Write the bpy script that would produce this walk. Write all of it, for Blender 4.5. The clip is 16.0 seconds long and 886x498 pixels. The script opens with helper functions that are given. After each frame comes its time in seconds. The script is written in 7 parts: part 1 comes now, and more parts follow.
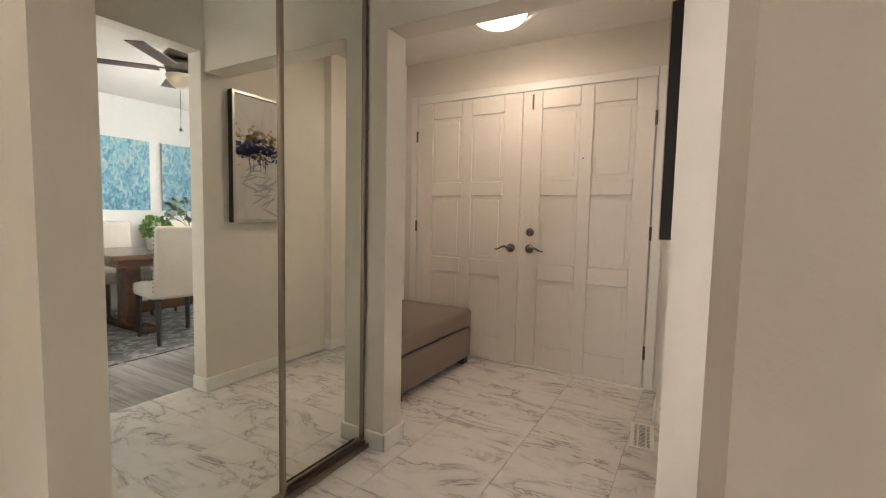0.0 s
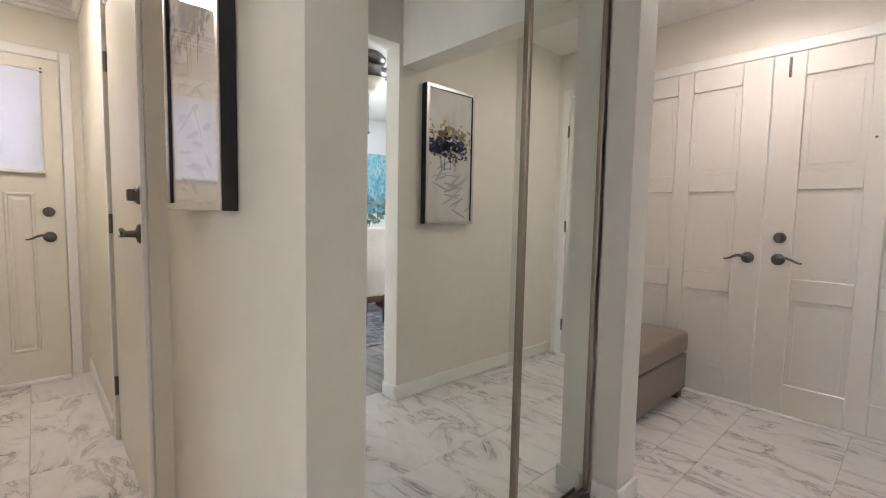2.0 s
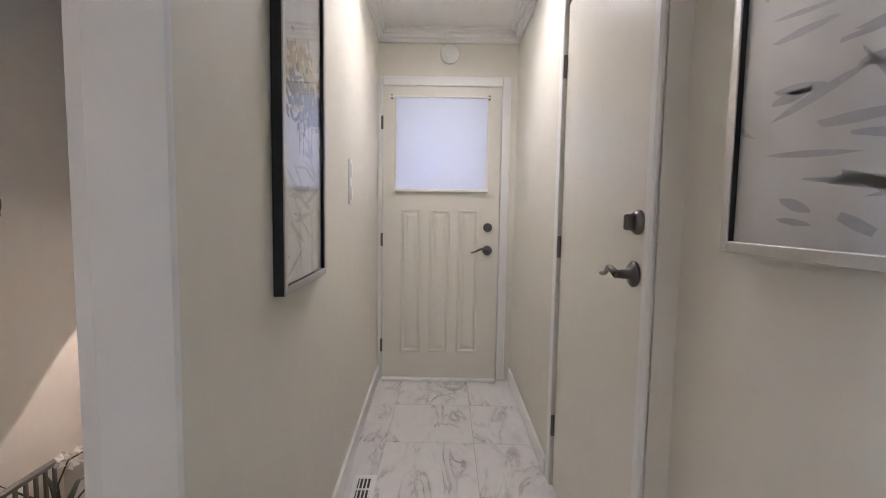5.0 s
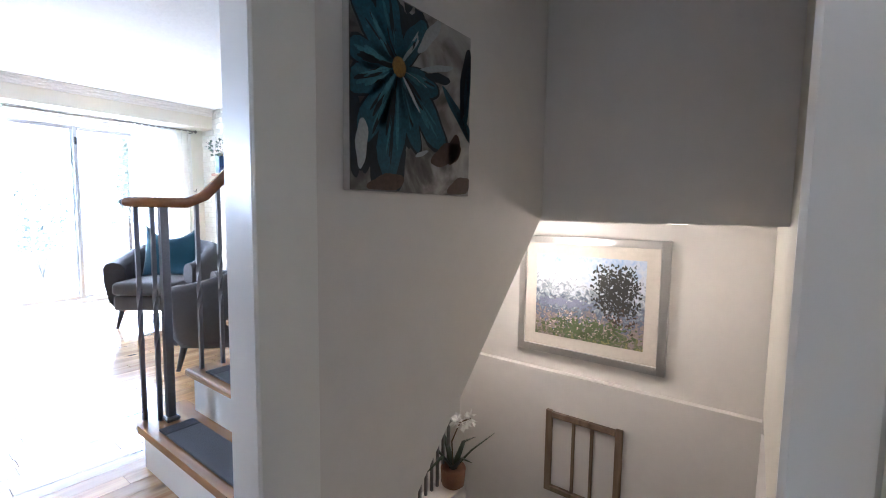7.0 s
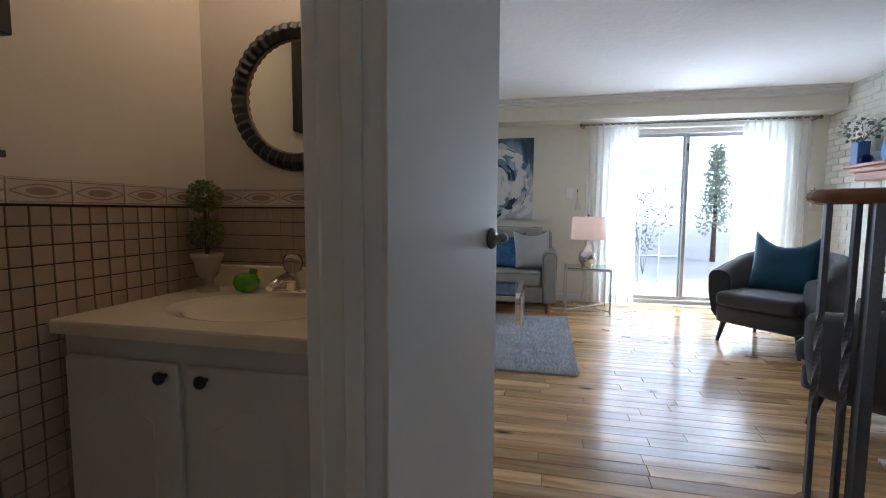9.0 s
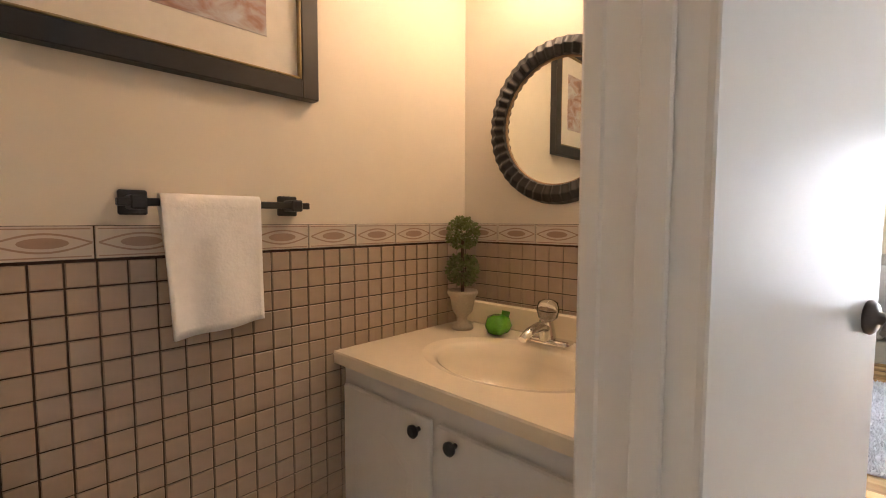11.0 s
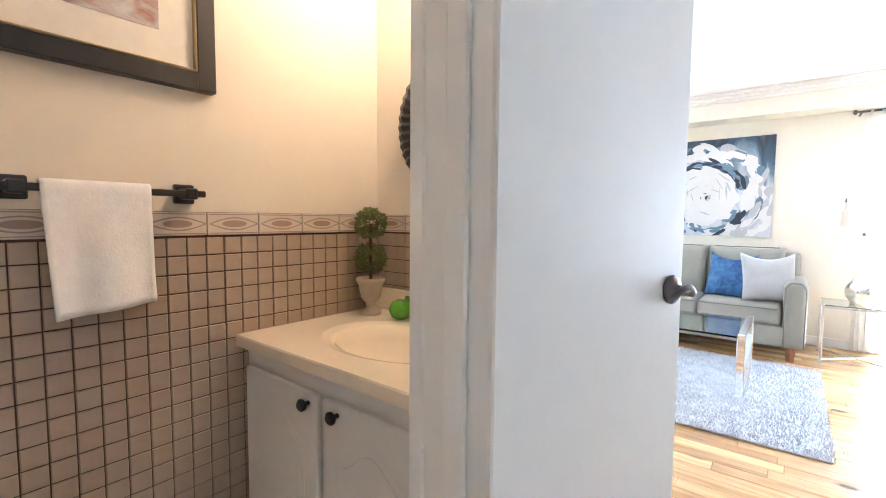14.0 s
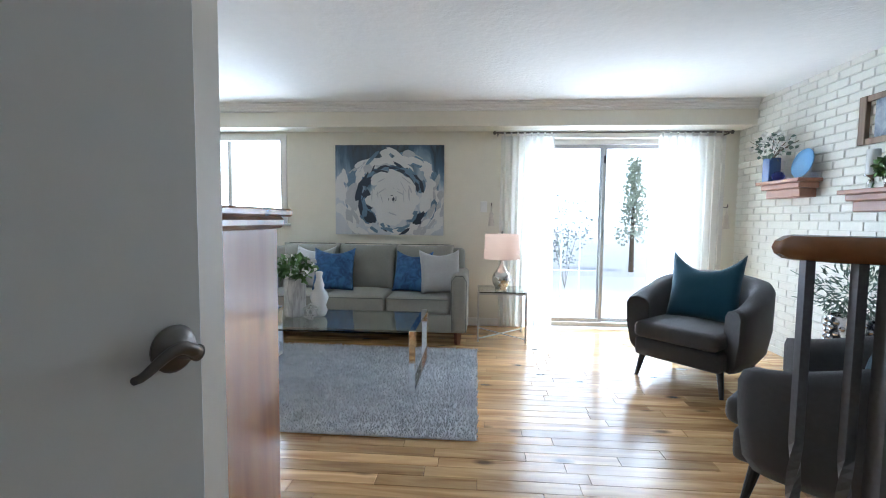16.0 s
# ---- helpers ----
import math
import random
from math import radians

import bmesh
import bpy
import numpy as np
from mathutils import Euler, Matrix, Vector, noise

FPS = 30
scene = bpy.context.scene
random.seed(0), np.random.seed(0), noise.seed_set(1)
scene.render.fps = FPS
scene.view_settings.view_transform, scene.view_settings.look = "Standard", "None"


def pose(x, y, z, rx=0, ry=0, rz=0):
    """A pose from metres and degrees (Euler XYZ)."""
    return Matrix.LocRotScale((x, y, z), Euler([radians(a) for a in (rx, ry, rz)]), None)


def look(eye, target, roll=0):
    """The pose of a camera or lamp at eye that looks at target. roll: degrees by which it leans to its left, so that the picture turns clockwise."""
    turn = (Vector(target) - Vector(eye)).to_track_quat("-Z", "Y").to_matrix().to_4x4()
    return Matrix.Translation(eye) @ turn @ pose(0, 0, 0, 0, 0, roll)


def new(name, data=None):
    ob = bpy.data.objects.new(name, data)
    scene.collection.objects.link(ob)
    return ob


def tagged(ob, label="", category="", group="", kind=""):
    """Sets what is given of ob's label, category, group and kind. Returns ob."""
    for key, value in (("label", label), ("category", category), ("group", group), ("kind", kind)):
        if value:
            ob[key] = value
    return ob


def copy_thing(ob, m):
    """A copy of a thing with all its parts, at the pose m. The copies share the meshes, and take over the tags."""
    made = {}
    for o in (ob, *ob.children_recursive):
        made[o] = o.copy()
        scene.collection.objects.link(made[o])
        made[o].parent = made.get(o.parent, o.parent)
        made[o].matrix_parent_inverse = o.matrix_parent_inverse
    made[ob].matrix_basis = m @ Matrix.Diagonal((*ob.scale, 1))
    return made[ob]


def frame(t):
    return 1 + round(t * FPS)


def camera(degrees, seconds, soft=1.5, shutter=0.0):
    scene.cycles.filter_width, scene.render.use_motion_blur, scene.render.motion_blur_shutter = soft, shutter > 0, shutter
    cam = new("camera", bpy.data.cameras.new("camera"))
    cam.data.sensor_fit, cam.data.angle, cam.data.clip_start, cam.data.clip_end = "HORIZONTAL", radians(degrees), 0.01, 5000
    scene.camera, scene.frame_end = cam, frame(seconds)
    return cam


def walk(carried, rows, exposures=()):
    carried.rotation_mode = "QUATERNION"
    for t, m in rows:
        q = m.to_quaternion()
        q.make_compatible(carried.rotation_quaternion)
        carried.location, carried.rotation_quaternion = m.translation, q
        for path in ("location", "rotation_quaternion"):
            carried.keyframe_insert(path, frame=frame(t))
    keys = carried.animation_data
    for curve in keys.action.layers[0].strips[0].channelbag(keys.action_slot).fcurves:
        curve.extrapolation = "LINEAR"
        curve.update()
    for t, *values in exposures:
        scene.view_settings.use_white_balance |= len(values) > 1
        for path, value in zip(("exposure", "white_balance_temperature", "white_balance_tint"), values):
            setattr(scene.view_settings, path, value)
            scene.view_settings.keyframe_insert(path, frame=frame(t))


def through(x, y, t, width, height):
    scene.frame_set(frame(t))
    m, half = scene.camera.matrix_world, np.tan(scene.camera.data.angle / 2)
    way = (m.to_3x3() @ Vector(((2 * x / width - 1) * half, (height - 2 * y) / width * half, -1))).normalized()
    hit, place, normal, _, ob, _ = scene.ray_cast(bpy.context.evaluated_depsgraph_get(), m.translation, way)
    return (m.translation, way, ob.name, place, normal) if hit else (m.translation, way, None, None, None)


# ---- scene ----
cam = camera(90.0, 16.0, soft=1.0)
PATH = [
    (0, (0.069, -0.176, 1.138), (-0.922, 1.555, 0.989), 1.2),
    (0.5, (-0.067, -0.135, 1.113), (-1.1, 1.572, 0.974), 1.1),
    (1, (-0.19, -0.117, 1.123), (-1.303, 1.539, 0.98), 1.3),
    (1.5, (-0.309, -0.118, 1.117), (-1.555, 1.439, 0.975), 1.1),
    (2, (-0.46, -0.121, 1.121), (-1.924, 1.233, 0.97), 1.1),
    (2.5, (-0.596, -0.121, 1.13), (-2.276, 0.953, 0.974), 1.0),
    (3, (-0.708, -0.125, 1.155), (-2.548, 0.642, 0.993), 0.9),
    (3.2, (-0.753, -0.132, 1.162), (-2.64, 0.511, 0.999), 0.9),
    (5.3, (-1.229, -0.379, 1.182), (-3.217, -0.531, 1.024), 0.8),
    (5.5, (-1.259, -0.413, 1.177), (-3.235, -0.678, 1.017), 0.7),
    (6, (-1.306, -0.53, 1.145), (-3.212, -1.112, 0.979), 0.9),
    (6.5, (-1.33, -0.724, 1.117), (-3.119, -1.603, 0.947), 1.1),
    (7, (-1.328, -0.914, 1.1), (-2.913, -2.122, 0.928), 0.7),
    (7.5, (-1.308, -1.09, 1.064), (-2.558, -2.641, 0.894), 0.3),
    (8, (-1.326, -1.276, 1.064), (-2.032, -3.138, 0.888), 0.3),
    (8.5, (-1.278, -1.432, 1.071), (-1.378, -3.423, 0.901), 0.3),
    (9, (-1.215, -1.543, 1.072), (-0.778, -3.487, 0.904), 0.3),
    (9.5, (-1.152, -1.629, 1.089), (-0.325, -3.443, 0.925), 0.2),
    (10, (-1.101, -1.681, 1.125), (-0.008, -3.349, 0.97), 0.1),
    (10.2, (-1.088, -1.695, 1.141), (0.082, -3.31, 0.989), 0.1),
    (12.3, (-1.06, -1.743, 1.166), (0.426, -3.076, 1.047), 0.3),
    (12.5, (-1.077, -1.751, 1.164), (0.411, -3.082, 1.037), 0.3),
    (13, (-1.127, -1.755, 1.153), (0.346, -3.101, 1.019), 0.6),
    (13.5, (-1.195, -1.766, 1.137), (0.228, -3.166, 1.005), 0.6),
    (14, (-1.267, -1.774, 1.137), (-0.027, -3.337, 1.0), 0.5),
    (14.5, (-1.351, -1.825, 1.13), (-0.398, -3.579, 1.002), 0.4),
    (15, (-1.403, -1.958, 1.136), (-0.803, -3.862, 1.007), 0.2),
    (15.5, (-1.443, -2.06, 1.15), (-1.101, -4.026, 1.021), 0.4),
    (16, (-1.45, -2.235, 1.162), (-1.299, -4.225, 1.028), 0.6),
]
EXPOSURES = [
    (0.0, 0.4, 7700, 21), (0.5, 0.5, 7000, 20), (2.5, 0.7, 6300, 20), (3.2, 0.4, 6200, 20), (5.5, 0.45, 5450, 20), (7.0, 0.25, 5150, 15), (7.5, -0.25, 5200, 14), (8.0, -0.65, 5250, 13), (9.0, -1.35, 5400, 12),
    (10.0, -0.55, 6400, 16), (12.5, 1.2, 6100, 18), (13.5, 1.2, 5700, 15), (14.0, 1.05, 5400, 13), (15.0, 0.4, 5450, 9), (16.0, -1.0, 5450, 8)]
walk(cam, [(t, look(eye, target, roll)) for t, eye, target, roll in PATH], EXPOSURES)

# ---- light ----
SKY_GLOW = 7.0
world = bpy.data.worlds.new("world")
scene.world = world
world.use_nodes = True
wn = world.node_tree.nodes
sky = wn.new("ShaderNodeTexSky")
sky.sky_type, sky.sun_disc, sky.sun_elevation, sky.sun_rotation = "NISHITA", False, radians(58), radians(307)
wn["Background"].inputs["Strength"].default_value = 0.14
world.node_tree.links.new(sky.outputs[0], wn["Background"].inputs[0])


def lamp(name, kind, place, energy, color, target=None, size=0.2, size_y=None):
    d = bpy.data.lights.new(name, kind)
    d.energy, d.color = energy, color
    if kind == "AREA":
        d.size = size
        if size_y:
            d.shape, d.size_y = "RECTANGLE", size_y
    elif kind == "POINT":
        d.shadow_soft_size = size
    ob = new(name, d)
    ob.matrix_world = look(place, target) if target else Matrix.Translation(place)
    return ob


DAY = (0.86, 0.93, 1.0)
WARM = (1.0, 0.80, 0.58)
sun = bpy.data.lights.new("sun", "SUN")
sun.energy, sun.angle, sun.color = 5.0, radians(0.6), (1.0, 0.95, 0.88)
new("sun", sun).matrix_world = look((-8, -3, 16), (0, -9, 0))
# daylight in the window openings
lamp("slider_daylight", "AREA", (-2.8, -8.3, 3.15), 1000, DAY, (-2.6, -4.6, 0.3), 2.2, 1.4)
for x in (-2.06, -3.52):
    lamp("slider_side_daylight", "AREA", (x, -7.32, 1.0), 165, DAY, (x + 0.1, 0, 0.9), 0.32, 1.8)
lamp("window_daylight", "AREA", (1.35, -7.30, 1.6), 170, DAY, (1.35, 0, 1.4), 1.2, 0.85)
lamp("dining_daylight", "AREA", (0.95, 4.28, 1.45), 110, DAY, (0.95, 0, 1.2), 1.1, 1.2)
lamp("exit_daylight", "AREA", (-4.40, -0.375, 1.65), 5.5, DAY, (0, -0.40, 1.5), 0.55, 0.6)
# lamps of the house, and two added fills that stand out of view
lamp("foyer_lamp", "AREA", (-1.08, 2.48, 2.30), 4.6, (1.0, 0.90, 0.79), (-1.081, 2.48, 0), 0.30)
lamp("hall_lamp", "AREA", (-3.25, -0.30, 2.30), 6.2, (1.0, 0.90, 0.79), (-3.251, -0.30, 0), 0.28)
# added fill from the kitchen side, lifts the hall; no fixture is known there
lamp("unseen_kitchen_fill", "POINT", (1.2, -0.9, 2.25), 8.0, (1.0, 0.90, 0.79), None, 0.16)
lamp("vanity_bulbs", "POINT", (-0.40, -2.80, 2.03), 7.0, (1.0, 0.69, 0.43), None, 0.09)
# added fill hidden under the upper flight, brightens the basement's end wall
lamp("hidden_basement_fill", "POINT", (-3.72, -2.16, 0.78), 17, WARM, None, 0.08)
lamp("stair_spot", "POINT", (-3.64, -1.30, 0.98), 3, WARM, None, 0.05)
lamp("table_lamp_bulb", "POINT", (-1.70, -6.62, 0.906), 2.2, (1.0, 0.74, 0.55), None, 0.05)


# ---- materials ----
def mat(name, color, rough=0.5, metal=0.0, var=0.06, scale=8.0, bump=0.0, bscale=60.0, spec=0.5, coat=0.0):
    """A base colour with variation at two scales, and fine relief."""
    m = bpy.data.materials.new(name)
    m.use_nodes = True
    nt = m.node_tree
    b = nt.nodes["Principled BSDF"]
    b.inputs["Roughness"].default_value, b.inputs["Metallic"].default_value = rough, metal
    b.inputs["Specular IOR Level"].default_value = spec
    b.inputs["Coat Weight"].default_value = coat
    tc = nt.nodes.new("ShaderNodeTexCoord")
    n1, n2 = nt.nodes.new("ShaderNodeTexNoise"), nt.nodes.new("ShaderNodeTexNoise")
    n1.inputs["Scale"].default_value, n2.inputs["Scale"].default_value = scale * 0.15, scale * 4
    n1.inputs["Detail"].default_value = n2.inputs["Detail"].default_value = 3
    add = nt.nodes.new("ShaderNodeMath")
    add.operation = "ADD"
    ramp = nt.nodes.new("ShaderNodeMapRange")
    ramp.inputs["From Min"].default_value, ramp.inputs["From Max"].default_value = 0.6, 1.4
    ramp.inputs["To Min"].default_value, ramp.inputs["To Max"].default_value = 1 - var, 1 + var
    mul = nt.nodes.new("ShaderNodeVectorMath")
    mul.operation = "SCALE"
    mul.inputs[0].default_value = color
    L = nt.links.new
    for n in (n1, n2):
        L(tc.outputs["Object"], n.inputs["Vector"])
    L(n1.outputs["Fac"], add.inputs[0]), L(n2.outputs["Fac"], add.inputs[1])
    L(add.outputs[0], ramp.inputs["Value"]), L(ramp.outputs[0], mul.inputs["Scale"])
    L(mul.outputs[0], b.inputs["Base Color"])
    if bump:
        n3, bp = nt.nodes.new("ShaderNodeTexNoise"), nt.nodes.new("ShaderNodeBump")
        n3.inputs["Scale"].default_value, n3.inputs["Detail"].default_value = bscale, 4
        bp.inputs["Strength"].default_value, bp.inputs["Distance"].default_value = bump, 0.004
        L(tc.outputs["Object"], n3.inputs["Vector"]), L(n3.outputs["Fac"], bp.inputs["Height"]), L(bp.outputs[0], b.inputs["Normal"])
    return m


def glow(name, color, strength):
    m = bpy.data.materials.new(name)
    m.use_nodes = True
    b = m.node_tree.nodes["Principled BSDF"]
    b.inputs["Base Color"].default_value = (*color, 1)
    b.inputs["Emission Color"].default_value = (*color, 1)
    b.inputs["Emission Strength"].default_value = strength
    return m


def glass_mat(name, color=(1, 1, 1), rough=0.0, ior=1.45):
    m = bpy.data.materials.new(name)
    m.use_nodes = True
    b = m.node_tree.nodes["Principled BSDF"]
    b.inputs["Base Color"].default_value = (*color, 1)
    b.inputs["Roughness"].default_value, b.inputs["Transmission Weight"].default_value, b.inputs["IOR"].default_value = rough, 1.0, ior
    return m


def sheer_mat(name, color, see, through=0.55):
    """Thin cloth: partly open weave, partly lit through."""
    m = bpy.data.materials.new(name)
    m.use_nodes = True
    nt = m.node_tree
    out = nt.nodes["Material Output"]
    nt.nodes.remove(nt.nodes["Principled BSDF"])
    d, t, o = nt.nodes.new("ShaderNodeBsdfDiffuse"), nt.nodes.new("ShaderNodeBsdfTranslucent"), nt.nodes.new("ShaderNodeBsdfTransparent")
    a, b = nt.nodes.new("ShaderNodeMixShader"), nt.nodes.new("ShaderNodeMixShader")
    d.inputs[0].default_value = t.inputs[0].default_value = (*color, 1)
    a.inputs[0].default_value, b.inputs[0].default_value = through, see
    L = nt.links.new
    L(d.outputs[0], a.inputs[1]), L(t.outputs[0], a.inputs[2]), L(a.outputs[0], b.inputs[1]), L(o.outputs[0], b.inputs[2]), L(b.outputs[0], out.inputs[0])
    return m


def marble_mat():
    m = mat("marble_tile", (0.80, 0.775, 0.75), 0.22, var=0.04, scale=5, spec=0.5)
    nt = m.node_tree
    b = nt.nodes["Principled BSDF"]
    L = nt.links.new
    oi, tc = nt.nodes.new("ShaderNodeObjectInfo"), nt.nodes.new("ShaderNodeTexCoord")
    mp = nt.nodes.new("ShaderNodeMapping")
    mp.inputs["Rotation"].default_value = (0, 0, radians(-38))
    mp.inputs["Scale"].default_value = (0.9, 2.6, 1)
    off = nt.nodes.new("ShaderNodeVectorMath")
    off.operation = "SCALE"
    off.inputs[0].default_value = (37, 19, 11)
    L(oi.outputs["Random"], off.inputs["Scale"]), L(off.outputs[0], mp.inputs["Location"])
    L(tc.outputs["Object"], mp.inputs["Vector"])
    n = nt.nodes.new("ShaderNodeTexNoise")
    n.inputs["Scale"].default_value, n.inputs["Detail"].default_value, n.inputs["Distortion"].default_value = 2.0, 7, 1.0
    n.inputs["Roughness"].default_value = 0.62
    L(mp.outputs[0], n.inputs["Vector"])
    r = nt.nodes.new("ShaderNodeValToRGB")
    e = r.color_ramp.elements
    e[0].position, e[0].color = 0.40, (0, 0, 0, 1)
    e[1].position, e[1].color = 0.62, (0, 0, 0, 1)
    x = e.new(0.475)
    x.color = (0.16, 0.16, 0.16, 1)
    x = e.new(0.503)
    x.color = (0.82, 0.82, 0.82, 1)
    x = e.new(0.525)
    x.color = (0.22, 0.22, 0.22, 1)
    L(n.outputs["Fac"], r.inputs[0])
    gate = nt.nodes.new("ShaderNodeTexNoise")
    gate.inputs["Scale"].default_value, gate.inputs["Detail"].default_value = 3.0, 3
    L(tc.outputs["Object"], gate.inputs["Vector"])
    gr = nt.nodes.new("ShaderNodeMapRange")
    gr.inputs["From Min"].default_value, gr.inputs["From Max"].default_value = 0.38, 0.62
    L(gate.outputs["Fac"], gr.inputs["Value"])
    g = nt.nodes.new("ShaderNodeMath")
    g.operation = "MULTIPLY"
    L(r.outputs[0], g.inputs[0]), L(gr.outputs[0], g.inputs[1])
    mix = nt.nodes.new("ShaderNodeMix")
    mix.data_type = "RGBA"
    base = b.inputs["Base Color"].links[0].from_socket
    L(g.outputs[0], mix.inputs["Factor"]), L(base, mix.inputs[6])
    mix.inputs[7].default_value = (0.15, 0.13, 0.125, 1)
    L(mix.outputs[2], b.inputs["Base Color"])
    return m


def wood_mat(name, dark, light, rough=0.3, along=0, fine=9.0, coat=0.0, knots=False, pieces=True):
    """Wood with its grain along the axis `along`; each piece takes its own tone."""
    m = bpy.data.materials.new(name)
    m.use_nodes = True
    nt = m.node_tree
    b = nt.nodes["Principled BSDF"]
    b.inputs["Roughness"].default_value, b.inputs["Coat Weight"].default_value = rough, coat
    b.inputs["Coat Roughness"].default_value = 0.12
    L = nt.links.new
    oi, tc, mp = nt.nodes.new("ShaderNodeObjectInfo"), nt.nodes.new("ShaderNodeTexCoord"), nt.nodes.new("ShaderNodeMapping")
    sc = [fine, fine, fine]
    sc[along] = fine * 0.09
    mp.inputs["Scale"].default_value = sc
    off = nt.nodes.new("ShaderNodeVectorMath")
    off.operation = "SCALE"
    off.inputs[0].default_value = (31, 47, 23)
    L(oi.outputs["Random"], off.inputs["Scale"]), L(off.outputs[0], mp.inputs["Location"]), L(tc.outputs["Object"], mp.inputs["Vector"])
    n = nt.nodes.new("ShaderNodeTexNoise")
    n.inputs["Scale"].default_value, n.inputs["Detail"].default_value, n.inputs["Distortion"].default_value = 1.6, 6, 0.6
    L(mp.outputs[0], n.inputs["Vector"])
    r = nt.nodes.new("ShaderNodeValToRGB")
    r.color_ramp.elements[0].position, r.color_ramp.elements[0].color = 0.32, (*dark, 1)
    r.color_ramp.elements[1].position, r.color_ramp.elements[1].color = 0.66, (*light, 1)
    L(n.outputs["Fac"], r.inputs[0])
    tone = nt.nodes.new("ShaderNodeMapRange")
    tone.inputs["To Min"].default_value, tone.inputs["To Max"].default_value = (0.66, 1.22) if pieces else (1, 1.01)
    L(oi.outputs["Random"], tone.inputs["Value"])
    mul = nt.nodes.new("ShaderNodeVectorMath")
    mul.operation = "SCALE"
    L(r.outputs[0], mul.inputs[0]), L(tone.outputs[0], mul.inputs["Scale"])
    last = mul.outputs[0]
    if knots:
        v = nt.nodes.new("ShaderNodeTexVoronoi")
        mk = nt.nodes.new("ShaderNodeMapping")
        ks = [5.5, 5.5, 5.5]
        ks[along] = 2.6
        mk.inputs["Scale"].default_value = ks
        L(tc.outputs["Object"], mk.inputs["Vector"]), L(off.outputs[0], mk.inputs["Location"]), L(mk.outputs[0], v.inputs["Vector"])
        v.inputs["Scale"].default_value = 1.0
        kr = nt.nodes.new("ShaderNodeMapRange")
        kr.inputs["From Min"].default_value, kr.inputs["From Max"].default_value = 0.06, 0.17
        kr.inputs["To Min"].default_value, kr.inputs["To Max"].default_value = 0.25, 1.0
        L(v.outputs["Distance"], kr.inputs["Value"])
        k2 = nt.nodes.new("ShaderNodeVectorMath")
        k2.operation = "SCALE"
        L(last, k2.inputs[0]), L(kr.outputs[0], k2.inputs["Scale"])
        last = k2.outputs[0]
    L(last, b.inputs["Base Color"])
    bp = nt.nodes.new("ShaderNodeBump")
    bp.inputs["Strength"].default_value, bp.inputs["Distance"].default_value = 0.12, 0.002
    L(n.outputs["Fac"], bp.inputs["Height"]), L(bp.outputs[0], b.inputs["Normal"])
    return m


WALL = mat("cream_wall_paint", (0.73, 0.70, 0.60), 0.6, var=0.03, scale=3, bump=0.10, bscale=160)
FOYER = mat("foyer_wall_paint", (0.74, 0.705, 0.64), 0.6, var=0.03, scale=3, bump=0.10, bscale=160)
STAIRW = mat("stairwell_paint", (0.72, 0.69, 0.65), 0.6, var=0.03, scale=3, bump=0.08, bscale=160)
BATHW = mat("bath_wall_paint", (0.72, 0.66, 0.56), 0.55, var=0.03, scale=3, bump=0.05, bscale=160)
TRIM = mat("white_trim_paint", (0.80, 0.79, 0.75), 0.35, var=0.02, scale=4, bump=0.03, bscale=40)
DOORW = mat("door_paint", (0.76, 0.73, 0.68), 0.35, var=0.02, scale=4, bump=0.04, bscale=50)
DOORC = mat("cream_door_paint", (0.74, 0.71, 0.61), 0.35, var=0.02, scale=4, bump=0.04, bscale=50)
CEIL = mat("stippled_ceiling", (0.80, 0.79, 0.76), 0.8, var=0.03, scale=3, bump=0.9, bscale=28)
MARBLE = marble_mat()
GROUT = mat("grout", (0.46, 0.44, 0.42), 0.8, var=0.1, scale=20)
OAK = wood_mat("hardwood_plank", (0.33, 0.165, 0.06), (0.66, 0.43, 0.20), 0.20, along=0, fine=11, coat=0.35, knots=True)
GREYPLANK = wood_mat("grey_plank", (0.24, 0.23, 0.22), (0.42, 0.41, 0.40), 0.4, along=0, fine=10)
BRICK = mat("white_painted_brick", (0.74, 0.73, 0.66), 0.65, var=0.05, scale=10, bump=0.5, bscale=70)
MORTAR = mat("painted_mortar", (0.66, 0.65, 0.58), 0.8, var=0.08, scale=12, bump=0.5, bscale=90)
MIRROR = mat("mirror_glass", (0.86, 0.90, 0.85), 0.015, 1.0, var=0.0)
NICKEL = mat("brushed_nickel", (0.17, 0.155, 0.145), 0.28, 1.0, var=0.05, scale=40)
CHROME = mat("chrome", (0.78, 0.78, 0.78), 0.06, 1.0, var=0.02)
STEEL = mat("dark_steel", (0.16, 0.155, 0.16), 0.38, 0.8, var=0.15, scale=30, bump=0.1)
BRONZE = mat("mirror_door_frame", (0.30, 0.26, 0.21), 0.35, 0.9, var=0.08, scale=30)
BLACK = mat("black_satin", (0.018, 0.018, 0.02), 0.35, var=0.15, scale=20)
SILVER = mat("silver_frame", (0.55, 0.54, 0.52), 0.32, 0.9, var=0.08, scale=30)
GLASS = glass_mat("clear_glass")
TGLASS = glass_mat("table_glass", (0.90, 0.97, 0.95))


